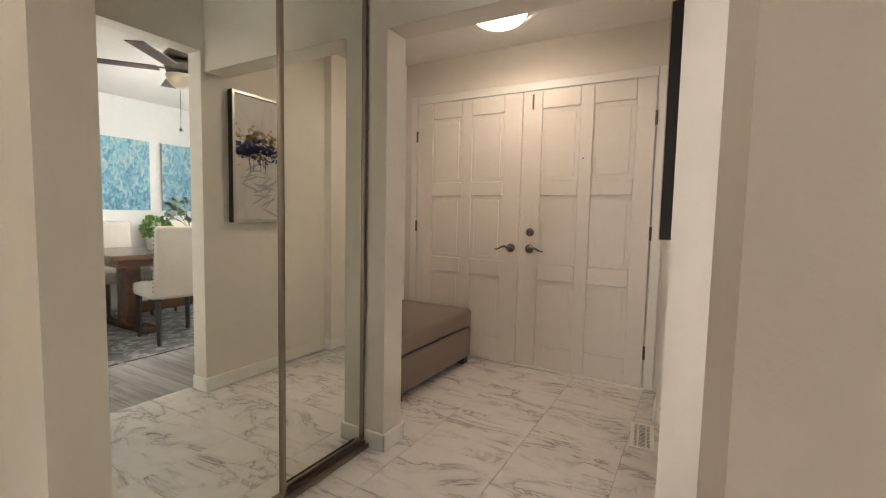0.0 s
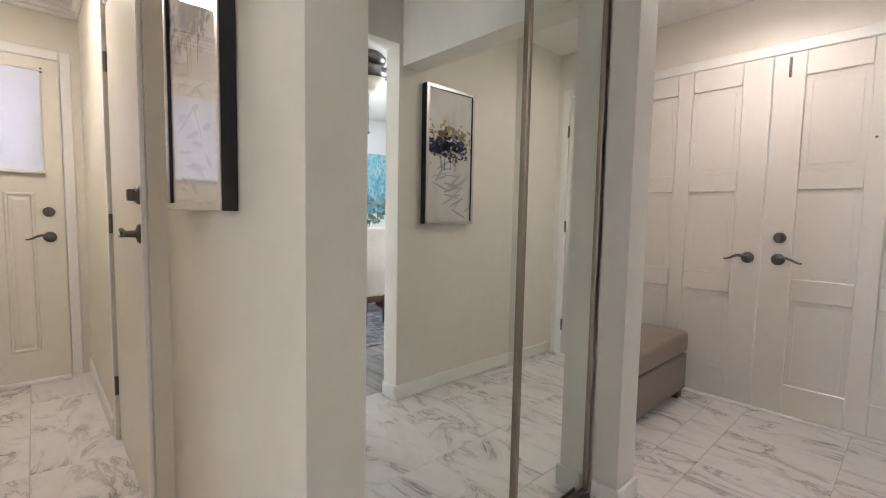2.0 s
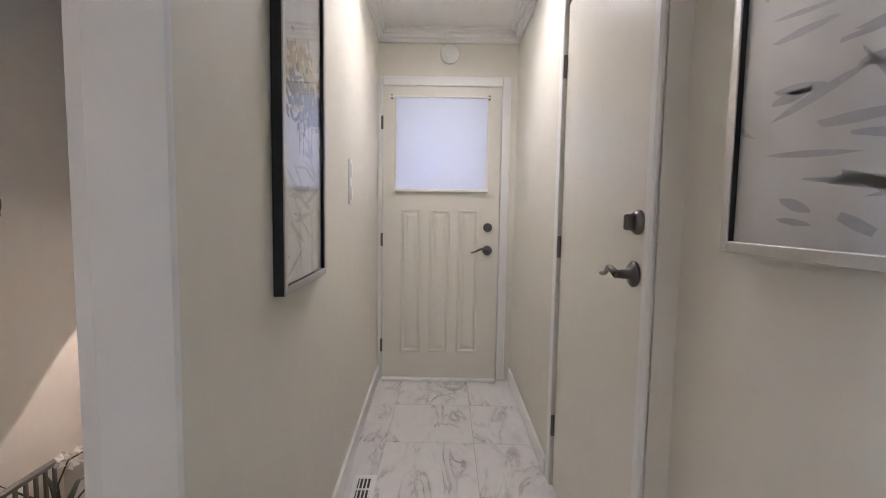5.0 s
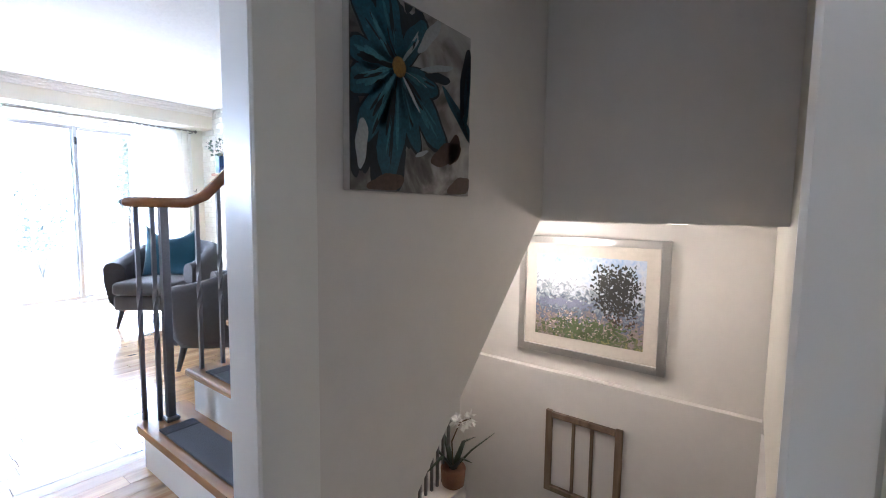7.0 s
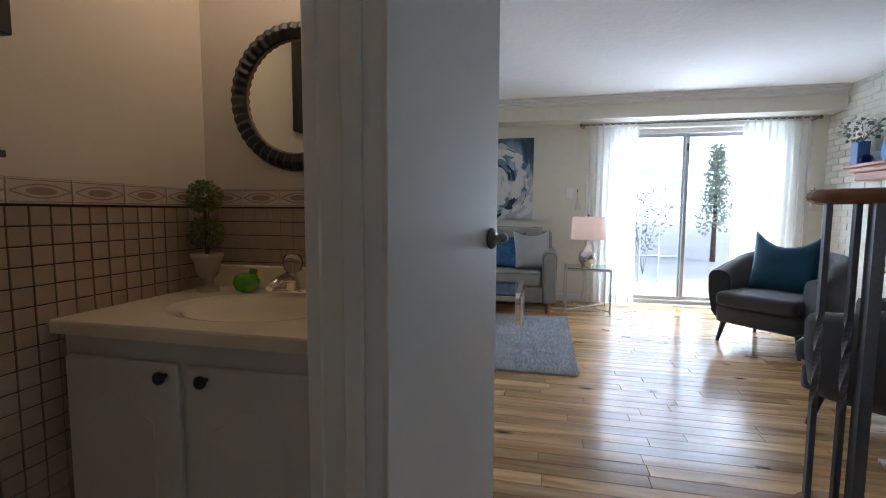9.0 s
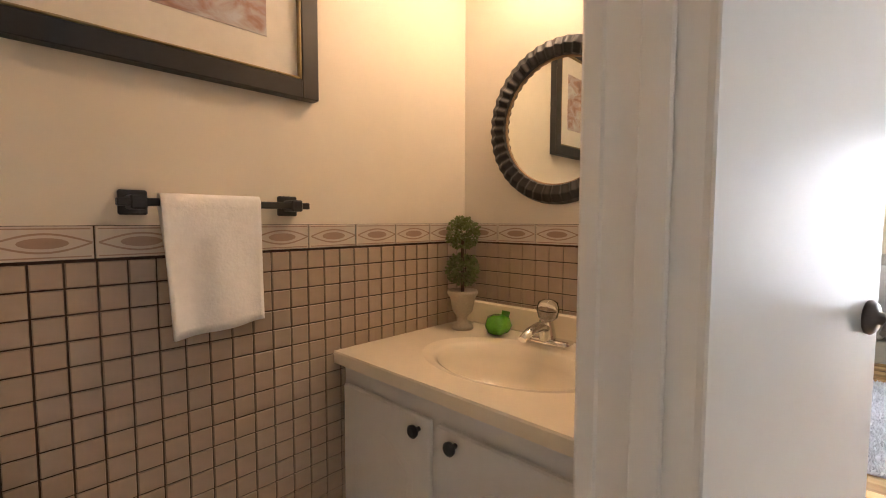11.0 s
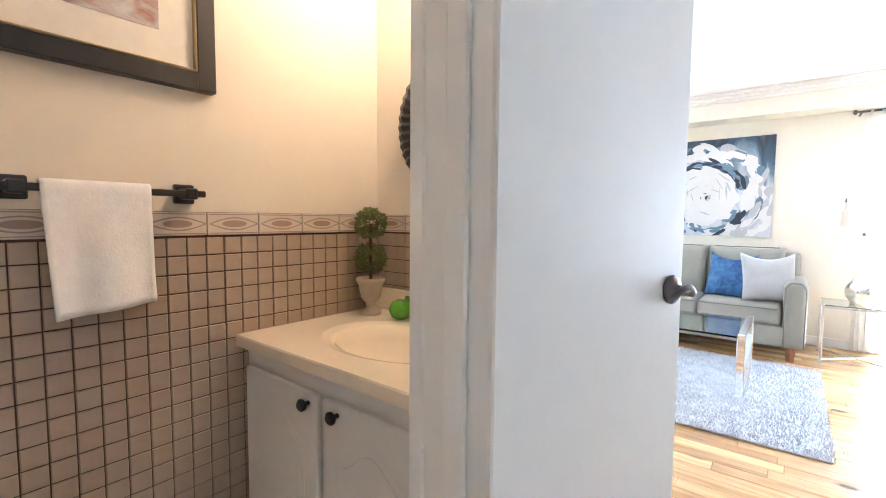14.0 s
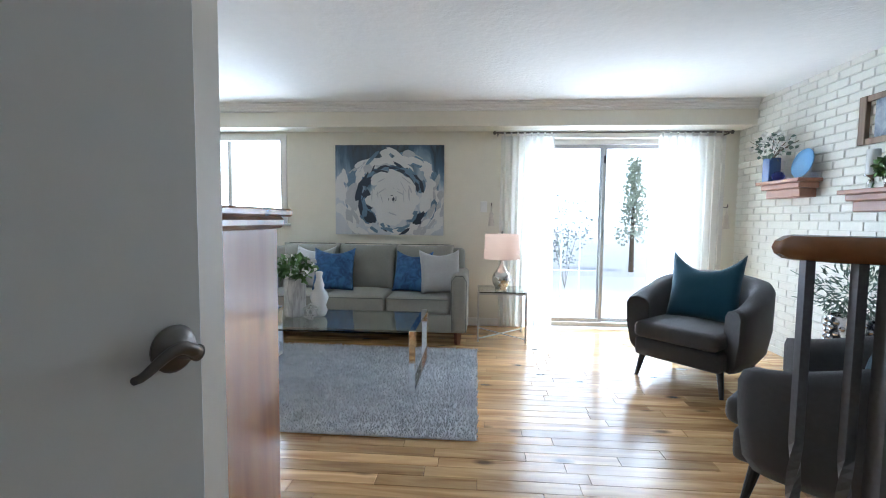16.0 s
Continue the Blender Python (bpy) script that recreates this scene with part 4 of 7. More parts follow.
MIST = art_mat("misty_paper", [(0.25, (0.46, 0.45, 0.44)), (0.45, (0.60, 0.585, 0.56)), (0.7, (0.68, 0.67, 0.65))], (4, 4, 2.2), 1.0, distort=1.0, rough=0.4)
INK_GOLD = mat("gold_wash", (0.40, 0.31, 0.17), 0.6, var=0.35, scale=30)
INK_NAVY = mat("navy_wash", (0.045, 0.055, 0.15), 0.6, var=0.5, scale=30)
INK_GREY = mat("grey_wash", (0.40, 0.40, 0.42), 0.6, var=0.2, scale=20)


def dab(bm, x, z, y, ln, wd, ang, lim):
    """One flat brush dab in the picture's plane, kept inside the picture."""
    ca, sa = math.cos(ang), math.sin(ang)
    ring = []
    for k in range(8):
        u = 2 * math.pi * k / 8
        a, c = ln / 2 * math.cos(u), wd / 2 * math.sin(u) * (1 + 0.3 * math.cos(2 * u + x * 40))
        ring.append(bm.verts.new((min(lim[1], max(lim[0], x + a * ca - c * sa)), y, min(lim[3], max(lim[2], z + a * sa + c * ca)))))
    bm.faces.new(ring)


def tree_print(t, w, h, y, seed, warm=0.0):
    """Washes of a misty tree: gold crown, navy foliage band, trunks, and its pale reflection."""
    rg = random.Random(seed)
    lim = (-w / 2 + 0.022, w / 2 - 0.022, 0.022, h - 0.022)
    layers = (("reflection", INK_GREY, 30, 0.0, 0.30, 0.15, 0.24, 0.012, 0.11, 1.45), ("crown_wash", INK_GOLD, 170, 0.01, 0.635, 0.19, 0.085, 0.026, 0.020, 0.3),
              ("foliage_band", INK_NAVY, 230, 0.03, 0.565, 0.20, 0.06, 0.028, 0.018, 0.1), ("crown_wash", INK_GOLD, 26, -0.03, 0.50, 0.13, 0.05, 0.018, 0.016, 0.3))
    for q, (name, mt, n, cx, cz, sx, sz, ln, wd, ang) in enumerate(layers):
        bm = bmesh.new()
        for k in range(n):
            x, z = rg.gauss(cx, sx * 0.55), cz * h + rg.gauss(0, sz * 0.55) * (h / 0.84)
            dab(bm, x, z, y - 0.0004 - 0.0002 * q, ln * rg.uniform(0.6, 1.6), wd * rg.uniform(0.5, 1.5), ang + rg.gauss(0, 0.35), lim)
        tagged(part(name, bm, mt, t), kind="stuff")
    bm = bmesh.new()
    for x in (-0.045, -0.005, 0.055, 0.07):
        dab(bm, x + rg.uniform(-0.01, 0.01), 0.455 * h, y - 0.0014, 0.11, 0.006, 1.57 + rg.uniform(-0.1, 0.1), lim)
    part("painted_trunks", bm, INK_NAVY, t)


GRP = "set of silver and black framed tree prints"
tree_print(framed("framed_print", "misty blue and gold tree print in a silver black frame", pose(-0.005, 1.829, 1.068, 0, 0, -90), 0.415, 0.84, MIST, depth=0.045, group=GRP), 0.415, 0.84, -0.035, 49)
tree_print(framed("framed_print", "glazed brown and grey abstract print in a silver black frame", pose(-1.745, CY2, 1.122, 0, 0, 0), 0.51, 0.875, MIST, group=GRP, glazed=True), 0.51, 0.875, -0.025, 59)
tree_print(framed("framed_print", "glazed misty tree print in a silver black frame", pose(-2.39, cor_y(-2.39), 0.985, 0, 0, 182.3), 0.41, 0.87, MIST, depth=0.026, group=GRP, glazed=True), 0.41, 0.87, -0.016, 49)


def register(name, label, m, w, d):
    t = thing(name, label, "floor vent", m)
    b = bmesh.new()
    box(b, -w / 2, w / 2, -d / 2, -d / 2 + 0.02, 0, 0.006, bev=0.001), box(b, -w / 2, w / 2, d / 2 - 0.02, d / 2, 0, 0.006, bev=0.001)
    box(b, -w / 2, -w / 2 + 0.02, -d / 2 + 0.02, d / 2 - 0.02, 0, 0.006), box(b, w / 2 - 0.02, w / 2, -d / 2 + 0.02, d / 2 - 0.02, 0, 0.006)
    part("frame", b, TRIM, t)
    # black sheet stands in for the shade inside the slots
    part("backing", B(-w / 2 + 0.02, w / 2 - 0.02, -d / 2 + 0.02, d / 2 - 0.02, 0.0005, 0.0015), BLACK, t)
    y = -d / 2 + 0.026
    k = 0
    while y < d / 2 - 0.026:
        part("slat", B(-w / 2 + 0.02, w / 2 - 0.02, y, y + 0.005, 0.002, 0.0055), TRIM, t)
        y += 0.016
    for x in (-w / 6, w / 6):
        part("bar", B(x - 0.004, x + 0.004, -d / 2 + 0.02, d / 2 - 0.02, 0.002, 0.0062), TRIM, t)


register("floor_register", "white slotted metal floor vent beside the wall", at(-0.125, 2.315, 0.0, 5), 0.115, 0.30)
register("floor_register", "white slotted metal floor vent beside the corridor wall", at(-2.93, -0.667, 0.0, 2.3), 0.30, 0.10)

t = thing("smoke_detector", "round white smoke detector above the exit door", "detector", pose(EX, -0.33, 2.262, 0, 90))
part("body", lathe(bmesh.new(), [(0.062, 0), (0.062, 0.018), (0.052, 0.030), (0.020, 0.034)], 32), TRIM, t)
part("grille", lathe(bmesh.new(), [(0.040, 0.0335), (0.038, 0.0365), (0.018, 0.0375)], 24), SWITCH, t)
t = thing("light_switch", "white double light switch plate on the wall", "switch", pose(-3.185, cor_y(-3.185), 1.32, 0, 0, 182.3))
part("plate", B(-0.036, 0.036, -0.006, 0, -0.10, 0.10, bev=0.003), SWITCH, t)
for z in (-0.05, 0.05):
    part("rocker", B(-0.016, 0.016, -0.011, -0.006, z - 0.032, z + 0.032, bev=0.002), SWITCH, t)

# ---- stairs down ----
FLOWBG = art_mat("grey_brown_canvas", [(0.3, (0.05, 0.045, 0.045)), (0.45, (0.12, 0.11, 0.105)), (0.6, (0.28, 0.26, 0.24)), (0.8, (0.46, 0.44, 0.41))], (5, 5, 5), 1.0, (0.55, 0, 0.25), distort=2.5, detail=9)
fp = canvas_art("flower_painting", "unframed canvas of a dark teal flower on grey", pose(-2.352, FWY1, 1.15, 0, 0, 180) @ Matrix.Diagonal((1.07, 1, 1.10, 1)), 0.50, 0.485, FLOWBG, 0.028)


def petal(bm, cx, cz, ang, ln, wd, y):
    a = radians(ang)
    ax, az = math.cos(a), math.sin(a)
    ring = []
    for k in range(24):
        u = 2 * math.pi * k / 24
        l, s = ln * (0.5 - 0.5 * math.cos(u)), wd * math.sin(u) * (0.55 + 0.45 * math.sin(u / 2)) * (1 + 0.12 * math.sin(5 * u))
        x, z = min(0.248, max(-0.248, cx + ax * l - az * s)), min(0.481, max(0.004, cz + az * l + ax * s))
        ring.append(bm.verts.new((x, y, z)))
    bm.faces.new(ring)


DARKP = mat("dark_blue_paint", (0.008, 0.016, 0.028), 0.5, var=0.5, scale=30)
TEALP = mat("teal_paint", (0.018, 0.085, 0.125), 0.5, var=0.5, scale=30)
MIDP = mat("mid_teal_paint", (0.045, 0.15, 0.19), 0.5, var=0.4, scale=30)
PALEP = mat("pale_grey_paint", (0.38, 0.40, 0.41), 0.5, var=0.2, scale=30)
BROWNP = mat("brown_leaf_paint", (0.075, 0.045, 0.032), 0.5, var=0.4, scale=20)
rg = random.Random(19)
FX, FZ = -0.085, 0.315
strokes = {n: bmesh.new() for n in ("dark", "teal", "mid", "pale", "brown")}
for k in range(16):
    petal(strokes["dark"], rg.uniform(-0.24, -0.02), rg.uniform(0.0, 0.14), rg.uniform(60, 120), 0.14, 0.03, -0.0302 - 0.00002 * k)
    petal(strokes["dark"], rg.uniform(-0.25, 0.02), rg.uniform(0.36, 0.48), rg.uniform(40, 140), 0.10, 0.025, -0.0302 - 0.00002 * k)
for ang, ln, wd in ((262, 0.29, 0.060), (318, 0.27, 0.055), (292, 0.22, 0.035), (236, 0.24, 0.05), (205, 0.19, 0.045), (350, 0.17, 0.035), (178, 0.18, 0.04), (108, 0.19, 0.055), (140, 0.2, 0.045), (52, 0.18, 0.04)):
    petal(strokes["dark"], FX, FZ, ang, ln * 1.05, wd * 1.08, -0.0312)
    petal(strokes["teal"], FX, FZ, ang, ln, wd * 0.93, -0.0316)
    for q in range(15):
        o = rg.uniform(-0.75, 0.75)
        a = ang + o * math.degrees(math.atan2(wd, ln)) * 0.85
        r0, l = ln * rg.uniform(0.02, 0.45), ln * rg.uniform(0.25, 0.5)
        pick = rg.choice(("dark", "dark", "mid", "mid", "teal", "pale" if ang < 60 or ang > 310 else "mid"))
        petal(strokes[pick], FX + r0 * math.cos(radians(a)), FZ + r0 * math.sin(radians(a)), a, l, rg.uniform(0.003, 0.008), -0.0320 - 0.00003 * q)
for cx, cz, ang, ln, wd, kind_ in ((0.10, 0.31, 320, 0.24, 0.022, "teal"), (0.115, 0.305, 316, 0.22, 0.010, "dark"), (0.20, 0.23, 80, 0.22, 0.030, "dark"), (0.22, 0.20, 85, 0.20, 0.018, "teal"), (0.02, 0.32, 5, 0.12, 0.016, "dark"), (0.05, 0.09, 20, 0.16, 0.035, "brown"), (0.14, 0.09, 65, 0.10, 0.028, "brown"), (0.13, 0.01, 15, 0.13, 0.03, "brown"), (-0.2, 0.01, 10, 0.14, 0.025, "brown"), (-0.01, 0.37, 48, 0.15, 0.020, "pale"), (0.0, 0.33, 15, 0.16, 0.010, "pale"), (0.04, 0.12, 200, 0.06, 0.007, "pale"), (-0.22, 0.05, 85, 0.12, 0.022, "pale")):
    petal(strokes[kind_], cx, cz, ang, ln, wd, -0.0328)
for n, mt in (("dark", DARKP), ("teal", TEALP), ("mid", MIDP), ("pale", PALEP), ("brown", BROWNP)):
    tagged(part(n + "_brushwork", strokes[n], mt, fp), kind="stuff")
bm = bmesh.new()
bmesh.ops.create_circle(bm, cap_ends=True, segments=16, radius=0.026, matrix=Matrix.Translation((FX, -0.0345, FZ)) @ pose(0, 0, 0, 90))
part("flower_centre", bm, mat("ochre_paint", (0.15, 0.085, 0.015), 0.6, var=0.6, scale=60), fp)

LAND = art_mat("garden_landscape", [(0.15, (0.10, 0.12, 0.05)), (0.30, (0.34, 0.30, 0.12)), (0.38, (0.10, 0.13, 0.06)), (0.46, (0.32, 0.25, 0.22)), (0.53, (0.10, 0.13, 0.20)), (0.62, (0.30, 0.34, 0.38)), (0.70, (0.62, 0.66, 0.72)), (0.95, (0.30, 0.45, 0.70))], (26, 26, 26), 0.55, (0, 0, 0.72), distort=1.2)
lf = framed("framed_landscape", "silver framed garden landscape above the basement ledge", pose(-4.30, -1.93, 0.095, 0, 0, 90) @ Matrix.Diagonal((0.91, 1, 0.90, 1)), 1.10, 0.93, LAND, 0.055, 0.04, SILVER, SILVER, 0.09, mat("cream_mount", (0.62, 0.57, 0.50), 0.8))
rg = random.Random(2)
lim = (-0.40, 0.40, 0.15, 0.78)
for name, mt, n, cx, cz, sx, sz, size in (("painted_trees", mat("dark_tree_paint", (0.035, 0.035, 0.032), 0.6, var=0.5, scale=60), 900, 0.21, 0.55, 0.18, 0.20, 0.022), ("painted_trunks", mat("bark_paint", (0.06, 0.04, 0.03), 0.6, var=0.4, scale=60), 70, 0.24, 0.36, 0.13, 0.12, 0.022),
                                          ("painted_garden", mat("garden_paint", (0.09, 0.12, 0.05), 0.6, var=0.5, scale=50), 320, 0.0, 0.24, 0.40, 0.10, 0.026), ("painted_blooms", mat("bloom_paint", (0.55, 0.45, 0.42), 0.6, var=0.5, scale=80), 150, -0.06, 0.27, 0.36, 0.11, 0.016),
                                          ("painted_hills", mat("hill_paint", (0.20, 0.22, 0.32), 0.6, var=0.4, scale=50), 120, -0.16, 0.42, 0.26, 0.035, 0.030)):
    bm = bmesh.new()
    for k in range(n):
        dab(bm, cx + rg.uniform(-1, 1) * sx * rg.uniform(0.4, 1), cz + rg.uniform(-1, 1) * sz * rg.uniform(0.4, 1), -0.0312 - 0.000003 * k, size * rg.uniform(0.5, 1.5), size * rg.uniform(0.3, 0.8), rg.uniform(0, 3.1), lim)
    tagged(part(name, bm, mt, lf), kind="stuff")
t = thing("window_frame_decor", "distressed old wooden window frame hung as decor", "wall decor", pose(-4.25, -1.91, -0.905, 0, 0, 90) @ Matrix.Diagonal((0.91, 1, 0.82, 1)))
b = bmesh.new()
for x0, x1, z0, z1 in ((-0.29, -0.24, 0, 0.73), (0.24, 0.29, 0, 0.73)):
    part("stile", B(x0, x1, -0.03, 0, z0, z1, bev=0.004), BARN, t)
for z0 in (0, 0.67):
    part("rail", B(-0.24, 0.24, -0.03, 0, z0, z0 + 0.05, bev=0.004), BARN, t)
for x in (-0.08, 0.06):
    part("bar", B(x, x + 0.022, -0.024, -0.004, 0.05, 0.67, bev=0.003), BARN, t)
t = thing("recessed_light", "small lit ceiling spot over the basement stairs", "ceiling light", at(-3.64, -1.30, 1.058))
part("ring", lathe(bmesh.new(), [(0.055, -0.006), (0.07, -0.004), (0.07, -0.0005)], 28), TRIM, t)
part("lens", lathe(bmesh.new(), [(0.045, -0.0075), (0.052, -0.0062)], 24), glow("lit_spot", (1, 0.85, 0.6), 6), t).visible_shadow = False
# knee wall, railing and orchid below the upper flight
structure("knee_wall", B(-3.70, -2.9, -2.68, -2.50, -2.6, -0.74, bev=0.005), STAIRW, "off-white knee wall beside the basement stairs", "wall")
t = thing("basement_railing", "grey metal baluster railing on the knee wall", "railing", at(0, 0, -0.74))
part("handrail", B(-3.72, -2.95, -2.66, -2.62, 0.40, 0.43, bev=0.006), STEEL, t)
for k in range(13):
    x = -3.68 + k * 0.06
    part("baluster", B(x - 0.008, x + 0.008, -2.648, -2.632, 0, 0.40), STEEL, t)
t = thing("orchid", "potted white orchid with long dark leaves", "plant", at(-3.63, -2.56, -0.74))
part("pot", lathe(bmesh.new(), [(0.05, 0), (0.075, 0.02), (0.085, 0.13), (0.08, 0.14), (0.07, 0.125)], 24), mat("terracotta_pot", (0.24, 0.12, 0.07), 0.7, var=0.2, scale=30, bump=0.2), t, "brown terracotta pot")
b = bmesh.new()
for k in range(6):
    a = k * 1.05
    sweep(b, [(0, 0, 0.12), (0.12 * math.cos(a), 0.12 * math.sin(a), 0.26), (0.27 * math.cos(a), 0.27 * math.sin(a), 0.23 + 0.08 * (k % 3))], lambda u: 0.022 * (1 - u) + 0.004, 6, 0.3)
part("leaf", b, mat("dark_strap_leaf", (0.02, 0.035, 0.02), 0.4, var=0.2), t)
part("stem", sweep(bmesh.new(), [(0, 0, 0.12), (0.02, 0.0, 0.32), (0.0, 0.05, 0.46), (-0.02, 0.12, 0.50)], 0.005, 6), STEM, t)
b = bmesh.new()
for k in range(6):
    leaves(b, (-0.02 + 0.012 * k % 0.03, 0.02 + 0.022 * k, 0.44 + 0.012 * k), 0.035, 8, 0.04, random.Random(k), aspect=0.45)
part("blossom", b, PETAL, t)

# basement steps
st = thing("basement_stairs", "carpeted flight of stairs down to the basement", "stairs", kind="structure")
for k in range(12):
    z, x = -0.19 * (k + 1), -1.86 - 0.215 * k
    part("step", B(x - 0.235, x, FWY0 - 0.35 if k > 5 else FWY1 + 0.001, CY0 - 0.132, z - 0.19, z, bev=0.008), CARPET, st)


# ---- stairs up ----
RISE, RUN, SX = 0.190, 0.190, -1.975
SY0, SY1 = -2.98, FWY0 - 0.002
st = thing("staircase", "oak staircase with white risers and charcoal runner pads", "stairs", kind="structure")
for k in range(11):
    x, z = SX - RUN * k, RISE * (k + 1)
    part("riser", B(x - 0.046, x - 0.026, SY0 + 0.012, SY1, z - RISE, z - 0.032), TRIM, st, "white painted riser")
    tr = bmesh.new()
    if k == 0:
        pts = [(x + 0.0, SY1), (x - RUN - 0.05, SY1), (x - RUN - 0.05, SY0 - 0.14)] + [(x - 0.13 + 0.13 * math.sin(a), SY0 - 0.02 - 0.12 * math.cos(a)) for a in (math.radians(10 * q) for q in range(0, 10))]
        lo = [tr.verts.new((a, c, z - 0.032)) for a, c in pts]
        hi = [tr.verts.new((a, c, z)) for a, c in pts]
        tr.faces.new(lo), tr.faces.new(hi[::-1])
        for i in range(len(pts)):
            j = (i + 1) % len(pts)
            tr.faces.new((lo[i], lo[j], hi[j], hi[i]))
        rb = bmesh.new()
        pts2 = [(a - 0.022, c + (0.02 if c < SY0 else 0)) for a, c in pts]
        lo = [rb.verts.new((a, c, 0.0)) for a, c in pts2]
        hi = [rb.verts.new((a, c, z - 0.032)) for a, c in pts2]
        for i in range(len(pts)):
            j = (i + 1) % len(pts)
            rb.faces.new((lo[i], lo[j], hi[j], hi[i]))
        part("bullnose_riser", rb, TRIM, st, "white curved bottom riser")
    else:
        box(tr, x - RUN - 0.01, x, SY0 - 0.025, SY1, z - 0.032, z, bev=0.010, seg=2)
    part("tread", tr, TREAD, st)
    pad = part("runner_pad", B(x - RUN + 0.02, x - 0.035, SY0 + 0.17, SY1 - 0.15, z + 0.0005, z + 0.009, bev=0.003), CARPET, st, "charcoal carpet tread pad")
    part("border", B(x - RUN + 0.02, x - 0.035, SY0 + 0.10, SY0 + 0.17, z + 0.0005, z + 0.009, bev=0.003), CARPETD, pad)
st2 = bmesh.new()
for k in range(11):
    x, z = SX - RUN * k - 0.046, RISE * (k + 1) - 0.033
    lo = max(0.0, RISE * k - 0.14)
    vs = [(x, lo), (x, z), (x - RUN, z), (x - RUN, max(0.0, lo + RUN if k else RISE - 0.14))]
    f0 = [st2.verts.new((a, SY0 + 0.012, c)) for a, c in vs]
    f1 = [st2.verts.new((a, SY0 + 0.035, c)) for a, c in vs]
    st2.faces.new(f0), st2.faces.new(f1[::-1])
    for i in range(4):
        j = (i + 1) % 4
        st2.faces.new((f0[i], f1[i], f1[j], f0[j]))
part("stringer", st2, TRIM, st, "white painted sawtooth stringer")

rl = thing("stair_railing", "wooden handrail on dark twisted steel balusters", "railing")
ry = SY0 + 0.03
rz = 1.12
p0 = [(-2.00, ry - 0.09, rz), (-2.03, ry - 0.035, rz), (-2.09, ry, rz), (-2.18, ry, rz), (-2.25, ry, rz + 0.03)]
slope = RISE / RUN
p1 = [(-2.25 - 0.2 * k, ry, rz + 0.03 + 0.2 * k * slope) for k in range(1, 9)]
part("handrail", sweep(bmesh.new(), [(p0[0][0], p0[0][1] - 0.01, rz)] + p0 + p1, lambda u: 0.036, 12, 0.62), RAILW, rl, "reddish brown wooden handrail")


def baluster(x, y, z0, z1, s=0.0078, turns=1.0):
    b = bmesh.new()
    n = 60
    rings = []
    for i in range(n + 1):
        u = i / n
        tw = turns * math.pi * 1.5 * min(1, max(0, (u - 0.35) / 0.3))
        rings.append([b.verts.new((x + s * 1.414 * math.cos(tw + q * math.pi / 2 + 0.785), y + s * 1.414 * math.sin(tw + q * math.pi / 2 + 0.785), z0 + (z1 - z0) * u)) for q in range(4)])
    for a, c in zip(rings, rings[1:]):
        for q in range(4):
            b.faces.new((a[q], a[(q + 1) % 4], c[(q + 1) % 4], c[q]))
    b.faces.new(rings[0][::-1]), b.faces.new(rings[-1])
    return b


part("newel", baluster(-2.085, ry, RISE, rz - 0.02, 0.015, 0.0), STEEL, rl, "thick square steel newel post")
part("newel_foot", B(-2.112, -2.058, ry - 0.03, ry + 0.03, RISE, RISE + 0.02, bev=0.006), STEEL, rl)
for x, y in ((-2.015, ry - 0.085), (-2.055, ry - 0.03)):
    part("baluster", baluster(x, y, RISE, rz - 0.02), STEEL, rl)
for k in range(1, 9):
    for f in (0.28, 0.78):
        x = SX - RUN * k - RUN * f
        if x > -2.17:
            continue
        zt = rz + 0.03 + max(0, (-2.25 - x)) * slope - 0.02
        part("baluster", baluster(x, ry, RISE * (k + 1), zt), STEEL, rl)

# ---- bathroom ----
v = thing("vanity_cabinet", "white two-door bathroom vanity cabinet", "cabinet", at(-0.375, BY + 0.016))
part("body", B(-0.37, 0.372, 0.0, 0.52, 0.085, 0.63, bev=0.002), CABINET, v)
part("top_rail", B(-0.37, 0.372, 0.50, 0.52, 0.6305, 0.752), CABINET, v)
for x0 in (-0.37, 0.352):
    part("side_panel", B(x0, x0 + 0.02, 0.0, 0.4995, 0.6305, 0.752), CABINET, v)
part("toe_kick", B(-0.36, 0.362, 0.02, 0.46, 0.0, 0.085), CABINET, v)


def arched_door(x0, x1, knob_x):
    b = B(x0, x1, 0.5205, 0.538, 0.11, 0.70, bev=0.004)
    n = 14
    w0, w1 = x0 + 0.055, x1 - 0.055
    rim = [(w0, 0.165)] + [(w0 + (w1 - w0) * i / n, 0.565 + 0.065 * math.sin(math.pi * i / n) ** 1.6) for i in range(n + 1)] + [(w1, 0.165)]
    cx, cz = (w0 + w1) / 2, 0.39
    loops = []
    for s, dy in ((1.0, 0.0), (0.965, -0.008), (0.90, -0.008), (0.82, 0.001)):
        loops.append([b.verts.new((cx + (x - cx) * s, 0.5385 + dy, cz + (z - cz) * (1 - (1 - s) * 0.55))) for x, z in rim])
    for a, c in zip(loops, loops[1:]):
        for i in range(len(rim)):
            j = (i + 1) % len(rim)
            b.faces.new((a[i], a[j], c[j], c[i]))
    b.faces.new(loops[-1])
    d = part("door", b, CABINET, v, "white door with an arched raised panel")
    k = part("knob", lathe(bmesh.new(), [(0.006, 0), (0.006, 0.012), (0.015, 0.017), (0.016, 0.024), (0.010, 0.029)], 20), BLACK, d, "dark bronze round knob")
    k.matrix_basis = Matrix.Translation((knob_x, 0.538, 0.672)) @ pose(0, 0, 0, -90)
    for z in (0.20, 0.62):
        xx = x0 if knob_x > (x0 + x1) / 2 else x1
        part("hinge", B(xx - 0.004, xx + 0.004, 0.521, 0.536, z - 0.025, z + 0.025), NICKEL, d)


